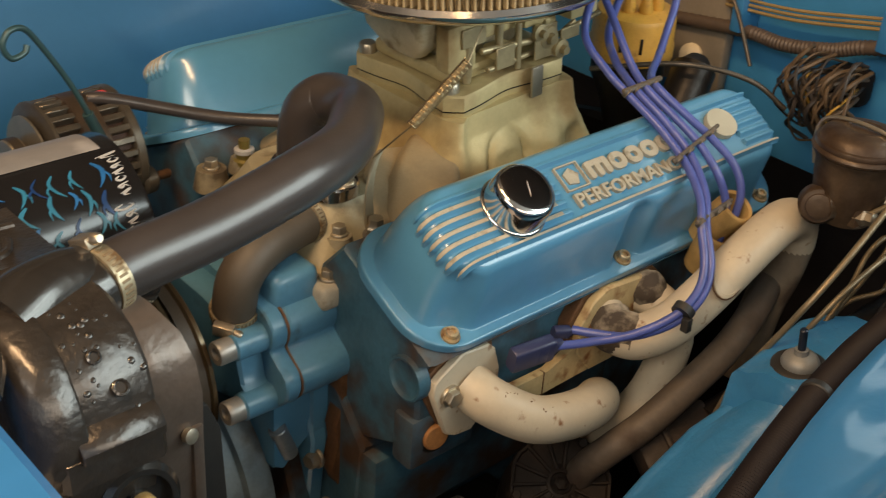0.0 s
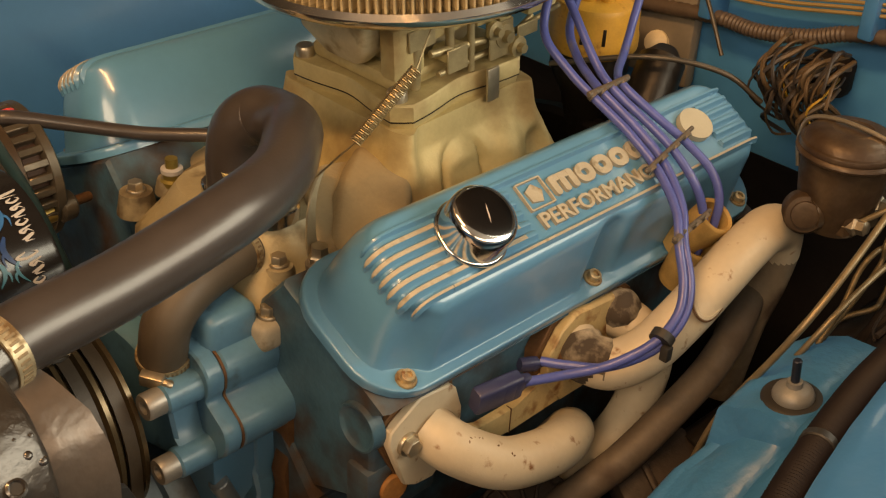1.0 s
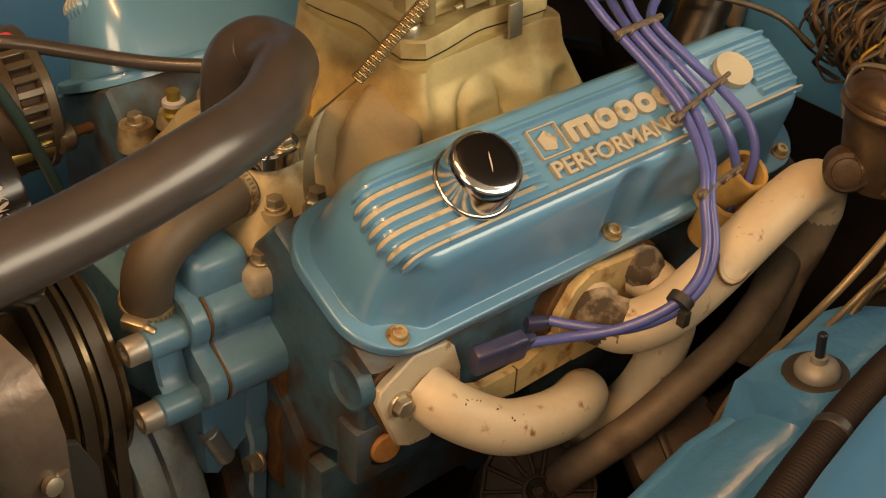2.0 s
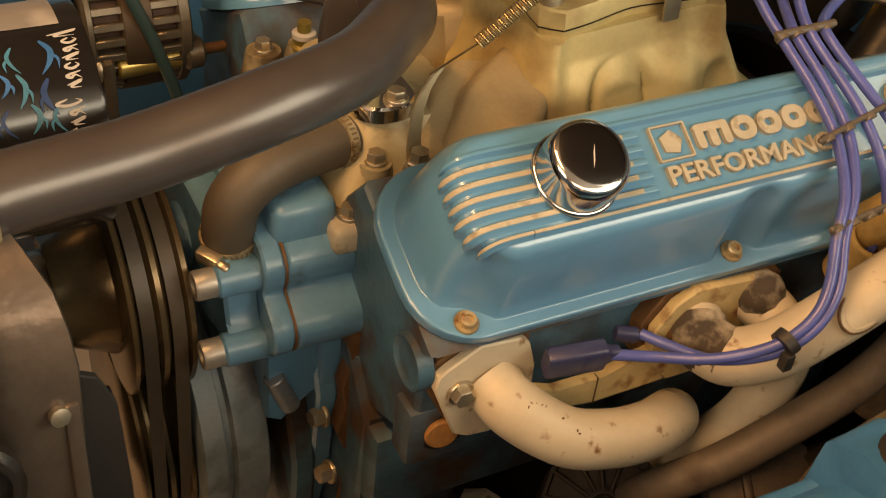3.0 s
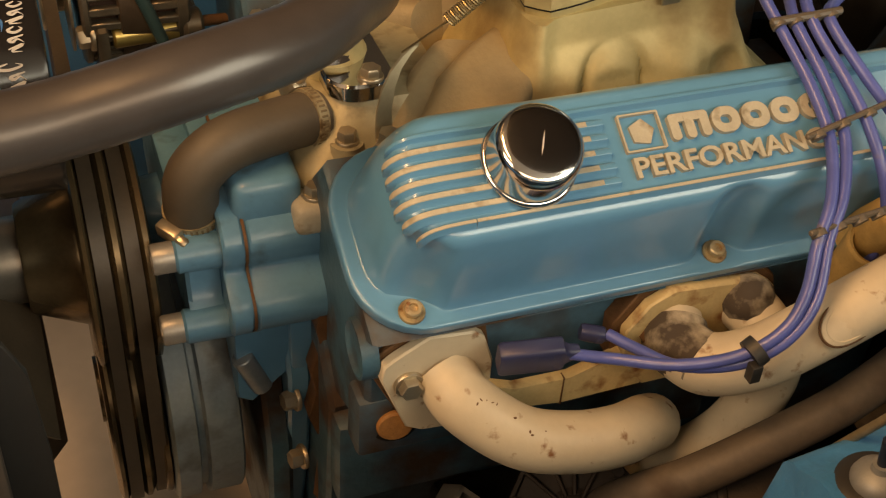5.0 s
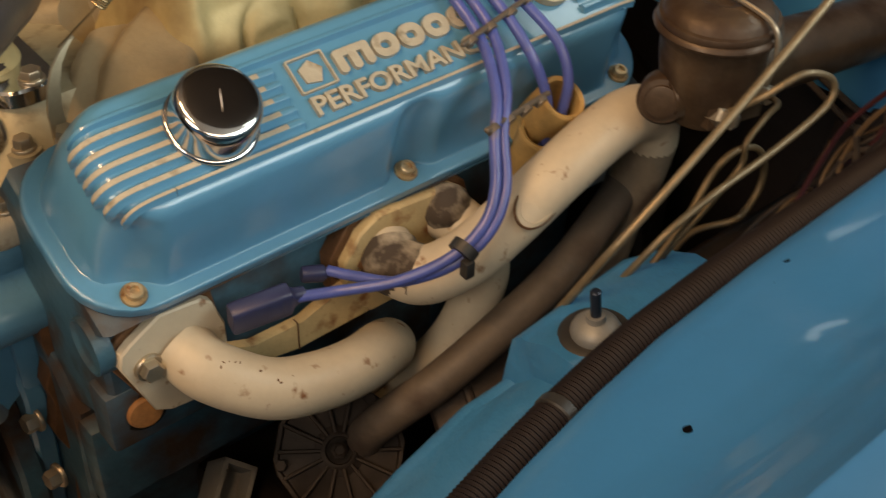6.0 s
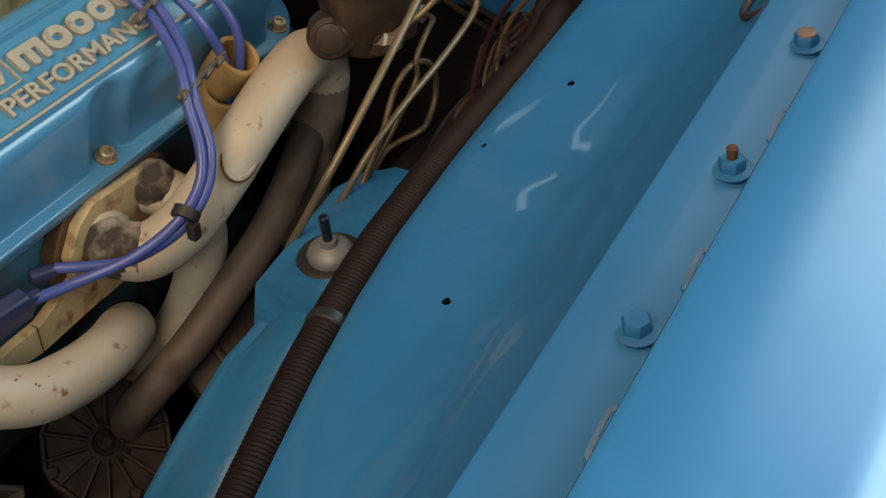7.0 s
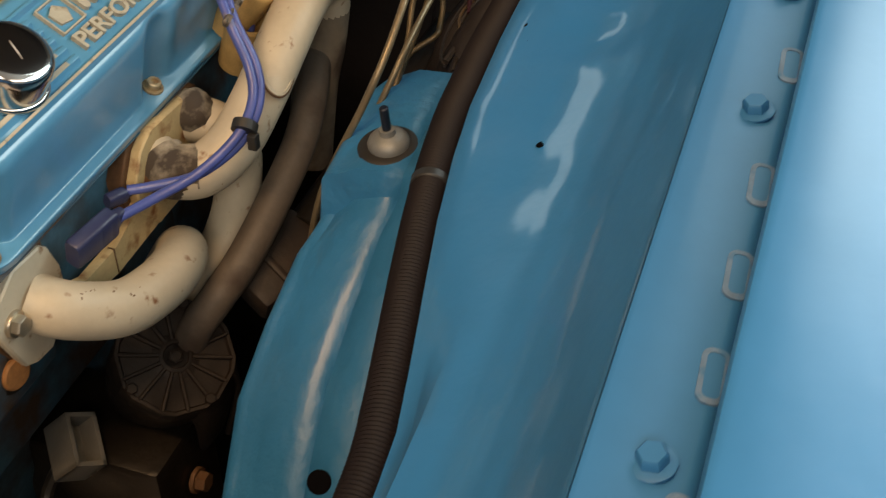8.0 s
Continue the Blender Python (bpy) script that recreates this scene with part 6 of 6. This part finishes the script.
# ---- firewall fittings ----
loom = thing("wiring_conduit", "ribbed brown plastic wiring conduit along the firewall", "wiring conduit")
bm = bmesh.new()
tube(bm, [(0.615, 0.02, 0.945), (0.615, -0.09, 0.960), (0.612, -0.15, 0.962), (0.612, -0.21, 0.975), (0.615, -0.27, 0.995), (0.615, -0.40, 1.01)], 0.0090, 12, 22, ribs=0.0012)
part("tube", bm, paint("faded_loom_tube", (0.085, 0.062, 0.048), 0.5, 0, 0.2, 60, 0.1, 300), loom)
pipes = thing("fuel_line", "tan painted triple metal line along the firewall", "metal line")
for dz in (0, 0.006, 0.012):
    bm = bmesh.new()
    tube(bm, [(0.612, -0.06, 0.985 + dz), (0.610, -0.16, 0.995 + dz), (0.610, -0.28, 1.02 + dz), (0.612, -0.42, 1.045 + dz)], 0.0021, 8, 5)
    part("line", bm, paint("tan_line", (0.36, 0.25, 0.11), 0.4, 0.3), pipes)
for y, z in ((-0.085, 0.975), (-0.275, 1.01)):
    clip = thing("conduit_bracket", "blue painted conduit bracket on the firewall", "bracket", "conduit brackets")
    bm = bmesh.new()
    box(bm, 0.600, y - 0.008, z - 0.016, 0.640, y + 0.008, z + 0.030, 0.003)
    part("strap", bm, BODY_BLUE, clip)
bulk = thing("bulkhead_connector", "brown bulkhead connector with a knot of taped wires", "wiring connector")
bm = bmesh.new()
box(bm, 0.606, -0.262, 0.918, 0.64, -0.215, 0.962, 0.010)
part("block", bm, BROWN_GREASE, bulk)
rng = random.Random(7)
WIRES = [paint("old_wire_brown", (0.10, 0.065, 0.035), 0.5), paint("old_wire_yellow", (0.45, 0.27, 0.05), 0.45), paint("old_wire_dark", (0.035, 0.028, 0.024), 0.45), paint("old_wire_grey", (0.18, 0.15, 0.11), 0.5)]
for k in range(44):
    y0, z0 = rng.uniform(-0.278, -0.200), rng.uniform(0.935, 0.982)
    bm = bmesh.new()
    tube(bm, [(0.59, y0, z0), (0.555 + rng.uniform(-0.012, 0.01), y0 + rng.uniform(-0.01, 0.015), z0 + rng.uniform(-0.005, 0.012)), (0.545 + rng.uniform(-0.01, 0.01), y0 + rng.uniform(-0.01, 0.02), z0 - 0.025), (0.575, y0 + rng.uniform(-0.01, 0.015), z0 - 0.05 - rng.uniform(0, 0.015)), (0.60, y0 + rng.uniform(-0.01, 0.01), z0 - 0.07)], rng.choice((0.0014, 0.0020, 0.0027)), 6, 4)
    part("wire", bm, WIRES[1] if k in (3, 11) else rng.choice((WIRES[0], WIRES[2], WIRES[0], WIRES[2])), bulk, "yellow wire" if k in (3, 11) else "")

# ---- brake master cylinder ----
master = thing("master_cylinder", "greasy brown iron brake master cylinder with clipped lid", "master cylinder")
MC = V(0.412, -0.374, 0.945)
bm = bmesh.new()
lathe(bm, [(0.026, -0.050), (0.031, -0.036), (0.036, -0.018), (0.0385, 0.0), (0.0395, 0.014), (0.042, 0.018), (0.043, 0.021)], MC, (0, 0, 1), 40)
part("reservoir", bm, MASTER, master)
bm = bmesh.new()
lathe(bm, [(0.043, 0.0215), (0.0450, 0.0225), (0.0460, 0.0250), (0.0450, 0.0275), (0.0435, 0.0285), (0.0440, 0.0310), (0.0430, 0.0335), (0.0405, 0.0345), (0.0385, 0.0385), (0.0345, 0.0425), (0.0275, 0.0450), (0.0180, 0.0462), (0.0165, 0.0452), (0.0120, 0.0455), (0.0, 0.0462)], MC, (0, 0, 1), 48)
part("lid", bm, MASTER, master, "shiny brown beaded lid")
bm = bmesh.new()
tube(bm, [MC + V(0.008, -0.044, -0.008), MC + V(0.006, -0.049, 0.018), MC + V(0.004, -0.043, 0.040), MC + V(0.0, -0.018, 0.0485), MC + V(0.0, 0.018, 0.0485), MC + V(0, 0.043, 0.040), MC + V(0, 0.049, 0.018), MC + V(0, 0.044, -0.008)], 0.0021, 8, 6)
part("bail_wire", bm, STEEL, master, "steel bail wire")
bm = bmesh.new()
tube(bm, [(0.378, -0.362, 0.914), (0.405, -0.366, 0.916), (0.46, -0.372, 0.918), (0.55, -0.38, 0.91), (0.70, -0.39, 0.90)], [0.0180, 0.0240, 0.0275, 0.027, 0.027], 24, 4)
part("cylinder", bm, MASTER, master)
bm = bmesh.new()
prism(bm, [(0.390, 0.900), (0.388, 0.918), (0.394, 0.937), (0.398, 0.945), (0.440, 0.945), (0.452, 0.925), (0.448, 0.890)], -0.402, -0.345, 0.004, "y")
part("body_web", bm, MASTER, master)
bm = bmesh.new()
lathe(bm, [(0.0185, -0.016), (0.0190, 0.002), (0.0165, 0.0055), (0.0125, 0.0060), (0.0120, 0.0085), (0.0070, 0.0095), (0, 0.0090)], (0.376, -0.364, 0.915), (-0.80, -0.55, 0.25), 24)
part("end_plug", bm, MASTER, master, "rusty end plug")
for x, z in ((0.398, 0.912), (0.436, 0.918)):
    bm = bmesh.new()
    lathe(bm, [(0.0095, -0.014), (0.0095, 0.0), (0.0075, 0.002), (0.0075, 0.009), (0.0045, 0.011), (0, 0.011)], (x, -0.404, z), (0, -1, 0.15), 6)
    part("outlet_nut", bm, STEEL, master, "steel outlet nut")
LINE_STEEL = paint("aged_line_steel", (0.22, 0.175, 0.11), 0.4, 0.5, 0.25, 60)
DULL_LINE = paint("browned_line_steel", (0.115, 0.085, 0.046), 0.45, 0.4, 0.3, 60)
circle = [(0.370 - 0.027 * math.sin(a), -0.442 + 0.003 * a, 0.890 + 0.027 * math.cos(a)) for a in (1.2, 0.6, 0, -0.7, -1.4, -2.1, -2.8, -3.4)]
for pts, r, m in (([(0.640, -0.405, 1.090), (0.56, -0.428, 1.078), (0.44, -0.445, 1.020), (0.36, -0.450, 0.974), (0.27, -0.452, 0.920), (0.235, -0.44, 0.875), (0.225, -0.40, 0.78), (0.235, -0.37, 0.66)], 0.0031, LINE_STEEL),
                  ([(0.398, -0.405, 0.915), (0.410, -0.425, 0.935), (0.435, -0.437, 0.950), (0.458, -0.446, 0.941), (0.452, -0.450, 0.924), (0.40, -0.450, 0.908), (0.33, -0.450, 0.896), (0.285, -0.445, 0.872), (0.262, -0.42, 0.80), (0.275, -0.39, 0.68)], 0.0027, LINE_STEEL),
                  ([(0.262, -0.43, 0.80), (0.290, -0.44, 0.845), (0.322, -0.442, 0.878)] + circle + [(0.345, -0.43, 0.845), (0.325, -0.42, 0.80)], 0.0025, DULL_LINE),
                  ([(0.436, -0.410, 0.918), (0.425, -0.428, 0.925), (0.395, -0.440, 0.932), (0.372, -0.444, 0.922), (0.368, -0.446, 0.906), (0.34, -0.446, 0.885), (0.30, -0.435, 0.83), (0.30, -0.41, 0.70)], 0.0022, DULL_LINE)):
    line = thing("brake_line", "bent steel brake line with dull brown tarnish" if m == DULL_LINE else "bent bright steel brake line below the master cylinder", "brake line", "brake lines")
    bm = bmesh.new()
    tube(bm, pts, r, 10, 8)
    part("line", bm, m, line)

# ---- steering gear and underside ----
gear = thing("steering_gear", "greasy brown cast steering gear with ribbed cover", "steering gear")
GP, GN = V(0.126, -0.297, 0.648), V(-0.34, -0.50, 0.80).normalized()
m = frame_on(GP, GN) @ Matrix.Rotation(0.20, 4, "Z")
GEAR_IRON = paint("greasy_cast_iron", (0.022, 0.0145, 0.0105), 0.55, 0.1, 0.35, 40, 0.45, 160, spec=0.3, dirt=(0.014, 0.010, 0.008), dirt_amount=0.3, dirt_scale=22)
OCT = [(r * math.cos(a), r * math.sin(a)) for k in range(8) for r, a in ((0.0530, 2 * math.pi * k / 8 - 0.12), (0.0530, 2 * math.pi * k / 8 + 0.12))]
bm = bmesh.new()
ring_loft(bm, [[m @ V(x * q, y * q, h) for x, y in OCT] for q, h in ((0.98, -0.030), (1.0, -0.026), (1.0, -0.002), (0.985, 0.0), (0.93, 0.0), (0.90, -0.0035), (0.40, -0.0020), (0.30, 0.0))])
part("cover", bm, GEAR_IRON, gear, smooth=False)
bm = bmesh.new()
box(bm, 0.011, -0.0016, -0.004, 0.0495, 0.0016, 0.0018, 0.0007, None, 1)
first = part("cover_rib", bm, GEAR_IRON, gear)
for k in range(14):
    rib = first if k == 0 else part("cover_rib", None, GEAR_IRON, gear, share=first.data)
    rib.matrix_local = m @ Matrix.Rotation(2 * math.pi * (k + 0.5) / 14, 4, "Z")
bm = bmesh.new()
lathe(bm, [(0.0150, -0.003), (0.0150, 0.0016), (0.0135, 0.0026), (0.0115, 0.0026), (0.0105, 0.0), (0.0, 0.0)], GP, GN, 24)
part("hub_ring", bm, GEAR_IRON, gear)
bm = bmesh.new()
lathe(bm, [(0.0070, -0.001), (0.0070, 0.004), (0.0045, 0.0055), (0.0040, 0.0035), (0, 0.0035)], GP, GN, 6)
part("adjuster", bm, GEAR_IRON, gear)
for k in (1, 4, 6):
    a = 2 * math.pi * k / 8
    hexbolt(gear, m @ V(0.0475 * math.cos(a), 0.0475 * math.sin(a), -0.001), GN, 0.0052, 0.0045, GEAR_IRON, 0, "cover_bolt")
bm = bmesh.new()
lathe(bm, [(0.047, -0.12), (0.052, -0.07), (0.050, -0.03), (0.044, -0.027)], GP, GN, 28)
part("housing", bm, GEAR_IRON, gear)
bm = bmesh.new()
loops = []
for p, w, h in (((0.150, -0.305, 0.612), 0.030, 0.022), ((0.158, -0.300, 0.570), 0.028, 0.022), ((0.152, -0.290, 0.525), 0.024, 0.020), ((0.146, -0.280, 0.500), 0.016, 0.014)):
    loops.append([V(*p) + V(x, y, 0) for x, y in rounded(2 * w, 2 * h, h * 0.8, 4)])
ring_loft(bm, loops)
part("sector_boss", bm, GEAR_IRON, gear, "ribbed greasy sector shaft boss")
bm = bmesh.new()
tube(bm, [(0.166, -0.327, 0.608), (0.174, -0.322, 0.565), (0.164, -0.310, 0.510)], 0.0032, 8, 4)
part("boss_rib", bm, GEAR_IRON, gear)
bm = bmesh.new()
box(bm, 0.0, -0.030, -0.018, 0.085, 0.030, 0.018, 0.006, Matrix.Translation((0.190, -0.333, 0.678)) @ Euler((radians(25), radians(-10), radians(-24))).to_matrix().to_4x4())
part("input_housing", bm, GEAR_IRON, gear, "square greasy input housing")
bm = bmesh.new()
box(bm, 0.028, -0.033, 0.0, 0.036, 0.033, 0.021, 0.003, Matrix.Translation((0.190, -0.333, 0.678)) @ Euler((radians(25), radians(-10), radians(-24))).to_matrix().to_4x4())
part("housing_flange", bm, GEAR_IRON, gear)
# dark shaft added to darken the corner before the firewall
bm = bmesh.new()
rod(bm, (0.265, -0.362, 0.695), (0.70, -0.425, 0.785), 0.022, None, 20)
part("corner_filler_shaft", bm, GREASE, gear)
# added dark sheet that keeps the lit floor from showing between parts
tray = thing("floor_blocker", "dark panel added to hide the bright floor under the engine", "splash shield")
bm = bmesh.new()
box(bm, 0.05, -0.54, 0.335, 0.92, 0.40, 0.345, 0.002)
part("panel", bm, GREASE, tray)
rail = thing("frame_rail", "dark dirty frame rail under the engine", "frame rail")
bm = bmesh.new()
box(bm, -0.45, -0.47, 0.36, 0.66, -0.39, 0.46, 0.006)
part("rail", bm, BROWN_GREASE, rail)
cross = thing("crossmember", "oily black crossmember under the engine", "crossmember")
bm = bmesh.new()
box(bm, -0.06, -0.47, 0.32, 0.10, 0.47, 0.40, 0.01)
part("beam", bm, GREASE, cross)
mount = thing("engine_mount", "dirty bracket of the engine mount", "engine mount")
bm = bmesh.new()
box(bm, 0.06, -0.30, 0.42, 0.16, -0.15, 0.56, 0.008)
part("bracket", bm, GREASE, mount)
bm = bmesh.new()
box(bm, 0.05, -0.33, 0.40, 0.17, -0.24, 0.425, 0.008)
part("rubber_pad", bm, BLACK_PLASTIC, mount)
hexbolt(mount, (0.11, -0.303, 0.50), (0, -1, 0.1), 0.010, 0.010, RUSTY, 0.013, "bolt", "rusty bolt")
plug = thing("wire_connector", "grey square plastic wire connector hanging beside the block", "wire connector")
m = Matrix.Translation((0.060, -0.228, 0.580)) @ Euler((radians(38), radians(-25), radians(40))).to_matrix().to_4x4() @ Matrix.Scale(1.4, 4)
bm = bmesh.new()
for a in ((-0.018, -0.011, -0.02, -0.015, 0.011, 0.006), (0.015, -0.011, -0.02, 0.018, 0.011, 0.006), (-0.018, -0.011, -0.02, 0.018, -0.008, 0.006), (-0.018, 0.008, -0.02, 0.018, 0.011, 0.006), (-0.016, -0.009, -0.02, 0.016, 0.009, -0.01)):
    box(bm, *a, 0.0, m)
part("shell", bm, paint("grey_plastic", (0.20, 0.19, 0.17), 0.5), plug)
bm = bmesh.new()
tube(bm, [m @ V(0, 0, -0.018), m @ V(-0.02, 0, -0.05), (-0.02, -0.24, 0.50), (0.0, -0.25, 0.42)], 0.006, 8, 5)
part("wires", bm, BLACK_PLASTIC, plug)
reds = thing("red_hose", "dark red rubber hose end low beside the firewall", "hose")
bm = bmesh.new()
tube(bm, [(0.375, -0.475, 0.815), (0.40, -0.480, 0.838), (0.425, -0.478, 0.850), (0.45, -0.465, 0.835), (0.48, -0.45, 0.80)], 0.008, 12, 5)
part("hose_body", bm, paint("dark_red_rubber", (0.15, 0.008, 0.016), 0.55), reds)

# dark harness in the corner between firewall and fender
harness = thing("wiring_harness", "tangle of dark taped wires with maroon leads beside the firewall", "wiring harness")
TAPE = paint("old_loom_tape", (0.022, 0.018, 0.018), 0.6, 0, 0.3, 40, 0.5, 200, spec=0.25)
MAROON = paint("maroon_wire", (0.040, 0.008, 0.012), 0.5, 0, 0.25, 60)
for pts, r in (([(0.639, -0.440, 0.895), (0.56, -0.470, 0.918), (0.50, -0.500, 0.928), (0.44, -0.508, 0.905), (0.385, -0.463, 0.82), (0.345, -0.44, 0.72), (0.34, -0.43, 0.60)], 0.0165), ([(0.650, -0.40, 0.80), (0.60, -0.43, 0.80), (0.53, -0.45, 0.815), (0.46, -0.44, 0.80), (0.43, -0.42, 0.70), (0.43, -0.41, 0.55)], 0.020), ([(0.660, -0.37, 0.78), (0.61, -0.39, 0.77), (0.55, -0.40, 0.75), (0.50, -0.40, 0.68), (0.50, -0.38, 0.5)], 0.022)):
    bm = bmesh.new()
    tube(bm, pts, r, 14, 9, ribs=0.0012)
    part("taped_trunk", bm, TAPE, harness)
rng = random.Random(21)
for k in range(30):
    x0, y0, z0 = rng.uniform(0.36, 0.50), rng.uniform(-0.495, -0.455), rng.uniform(0.83, 0.875)
    q = [V(x0, y0, z0)]
    for j in range(5):
        q.append(q[-1] + V(rng.uniform(0.01, 0.045), rng.uniform(-0.016, 0.016), rng.uniform(-0.008, 0.024)))
    q = [V(p.x, max(-0.51, min(-0.43, p.y)), min(p.z, 0.815 + 0.35 * max(0, p.x - 0.30))) for p in q]
    bm = bmesh.new()
    tube(bm, q, rng.choice((0.0016, 0.0022, 0.0030)), 6, 4)
    part("wire", bm, MAROON if k % 4 == 0 else rng.choice((WIRES[0], WIRES[2], WIRES[2])), harness, "maroon wire" if k % 4 == 0 else "")

for pts in ([(0.637, -0.300, 0.832), (0.636, -0.36, 0.812), (0.630, -0.42, 0.800), (0.590, -0.47, 0.81), (0.54, -0.49, 0.86)], [(0.637, -0.31, 0.814), (0.630, -0.37, 0.798), (0.622, -0.43, 0.782), (0.57, -0.47, 0.79)]):
    bm = bmesh.new()
    tube(bm, pts, 0.0032, 8, 8)
    part("wire", bm, WIRES[2], harness)

# ---- spring tower fittings, conduit, fender hardware ----
bush = thing("shock_mount", "steel washer and stud on a black rubber bush", "shock mount")
bm = bmesh.new()
SN = V(-0.1, 0.05, 1).normalized()
lathe(bm, [(0.0245, -0.003), (0.0250, 0.0015), (0.022, 0.0035), (0.015, 0.004)], (0.214, -0.468, 0.852), SN, 32)
part("rubber_bush", bm, BLACK_PLASTIC, bush, "black rubber bush")
bm = bmesh.new()
lathe(bm, [(0.0165, 0.003), (0.0168, 0.006), (0.015, 0.010), (0.011, 0.013), (0.0065, 0.0145), (0.006, 0.019), (0, 0.019)], (0.214, -0.468, 0.852), SN, 28)
part("washer", bm, paint("dull_washer", (0.20, 0.205, 0.20), 0.5, 0.3, 0.2, 80), bush, "dull steel washer")
bm = bmesh.new()
rod(bm, V(0.214, -0.468, 0.852) + SN * 0.018, V(0.214, -0.468, 0.852) + SN * 0.040, 0.0036, 0.0036, 14, 0.001)
part("stud", bm, paint("blue_stud", (0.022, 0.03, 0.05), 0.3, 0.5), bush, "dark threaded stud")

cond = thing("wiring_conduit", "ribbed dark plastic conduit along the fender edge", "wiring conduit")
bm = bmesh.new()
pts = []
for x in [-0.42 + 0.035 * k for k in range(25)]:
    pts.append((x, inner_y(x) + 0.013, 0.905 + GRADE * x + 0.004 * math.sin(9 * x)))
pts += [(0.452, -0.525, 0.944), (0.472, -0.540, 0.950), (0.482, -0.575, 0.956), (0.486, -0.63, 0.966), (0.490, -0.70, 0.985), (0.50, -0.75, 1.01)]
tube(bm, pts, 0.0130, 14, 24, ribs=0.0013)
part("tube", bm, LOOM, cond)
bm = bmesh.new()
lathe(bm, [(0.0128, -0.004), (0.0138, -0.003), (0.0138, 0.003), (0.0128, 0.004)], (0.102, inner_y(0.102) + 0.013, 0.905 + GRADE * 0.102 + 0.003), (1, 0.2, 0.08), 16)
part("joint", bm, BLACK_PLASTIC, cond)

drain = thing("drain_hose", "thin brown rubber hose tucked under the fender flange", "hose")
bm = bmesh.new()
tube(bm, [(0.455, -0.694, 1.062), (0.42, -0.690, 1.052), (0.375, -0.684, 1.041), (0.350, -0.686, 1.039), (0.333, -0.697, 1.050), (0.328, -0.7115, 1.066)], 0.0028, 10, 8)
part("hose_body", bm, paint("brown_hose", (0.045, 0.024, 0.018), 0.5, 0, 0.2, 50), drain)

for x, y, z, h in ((0.046, -0.7405, 1.0570, 0), (0.270, -0.7405, 1.0762, 2), (0.158, -0.7405, 1.0670, 1), (-0.180, -0.738, 1.038, 0), (-0.33, -0.738, 1.025, 0)):
    fb = thing("fender_bolt", "blue painted fender bolt with washer" if not h else "blue fender bolt with worn rusty head and washer" if h == 2 else "rust tipped fender stud with blue nut", "bolt", "fender bolts")
    p, n = V(x, y, z), V(-0.08, 0.12, 1).normalized()
    bm = bmesh.new()
    lathe(bm, [(0.0100, 0), (0.0100, 0.0008), (0.0085, 0.0014)], p, n, 24)
    part("washer", bm, BAY_BLUE, fb)
    hexbolt(fb, p + n * 0.0015, n, 0.0066, 0.0055, BAY_BLUE, 0, "bolt_head")
    if h == 2:
        bm = bmesh.new()
        lathe(bm, [(0.0052, 0.0065), (0.0052, 0.0076), (0.004, 0.0082), (0, 0.0082)], p, n, 18)
        part("worn_top", bm, paint("rusty_bolt_top", (0.24, 0.17, 0.12), 0.55, 0.2, 0.3, 200), fb, "rusty worn bolt head")
    if h == 1:
        bm = bmesh.new()
        rod(bm, p + n * 0.004, p + n * 0.0135, 0.0024, 0.0028, 12, 0.0008)
        part("stud", bm, RUSTY, fb, "rusty threaded stud")
# oval slots pressed into the fender flange
for x in (0.20, 0.090, -0.008, -0.070, -0.130, -0.205, -0.28):
    slot = thing("flange_slot", "oval slot with bare worn rim in the fender flange", "slot", "flange slots")
    bm = bmesh.new()
    o, i_ = rounded(0.030, 0.012, 0.005, 5), rounded(0.0245, 0.0075, 0.003, 5)
    base = Matrix.Translation((x, -0.7522, 1.0524 + GRADE * x)) @ Matrix.Rotation(radians(-GRADE * 57), 4, "Y") @ Matrix.Rotation(radians(6), 4, "X") @ Matrix.Rotation(radians(3), 4, "Z")
    ring_loft(bm, [[base @ V(a, b, h) for a, b in q] for q, h in ((o, -0.001), (o, 0.0004), (i_, 0.0010), (i_, 0.0002))], caps=False)
    part("rim", bm, paint("worn_rim", (0.13, 0.22, 0.36), 0.4, 0.0, 0.35, 90, dirt=(0.045, 0.17, 0.35), dirt_amount=0.30, dirt_scale=120) if x == 0.20 else bpy.data.materials["worn_rim"], slot)
    bm = bmesh.new()
    ring_loft(bm, [[base @ V(a, b, h) for a, b in i_] for h in (0.0001, 0.0005)])
    part("opening", bm, BAY_BLUE, slot)
# small drilled holes in the inner panel, their darkness painted as black discs
HOLE_SHADE = paint("bore_shade", (0.004, 0.004, 0.005), 0.95, 0, 0.1, 60, spec=0.02)
for x, y, z in ((0.120, -0.611, 0.9525), (0.334, -0.586, 0.965), (0.26, -0.56, 0.951), (0.24, -0.566, 0.95)):
    hole = thing("drilled_hole", "small dark drilled hole in the inner panel", "hole", "drilled holes")
    bm = bmesh.new()
    lathe(bm, [(0.0024, -0.002), (0.0024, 0.0006), (0, 0.0008)], (x, y + dent(x, y) * 0.6 + 0.0006, z + dent(x, y) * 0.8 + 0.0008), (0, 0.62, 0.78), 14)
    part("rim", bm, HOLE_SHADE, hole)
big = thing("drilled_hole", "large round hole low in the spring tower", "hole")
bm = bmesh.new()
lathe(bm, [(0.009, -0.002), (0.009, 0.0008), (0, 0.001)], (-0.004, -0.495, 0.7135), (-0.57, -0.06, 0.82), 20)
part("rim", bm, HOLE_SHADE, big)
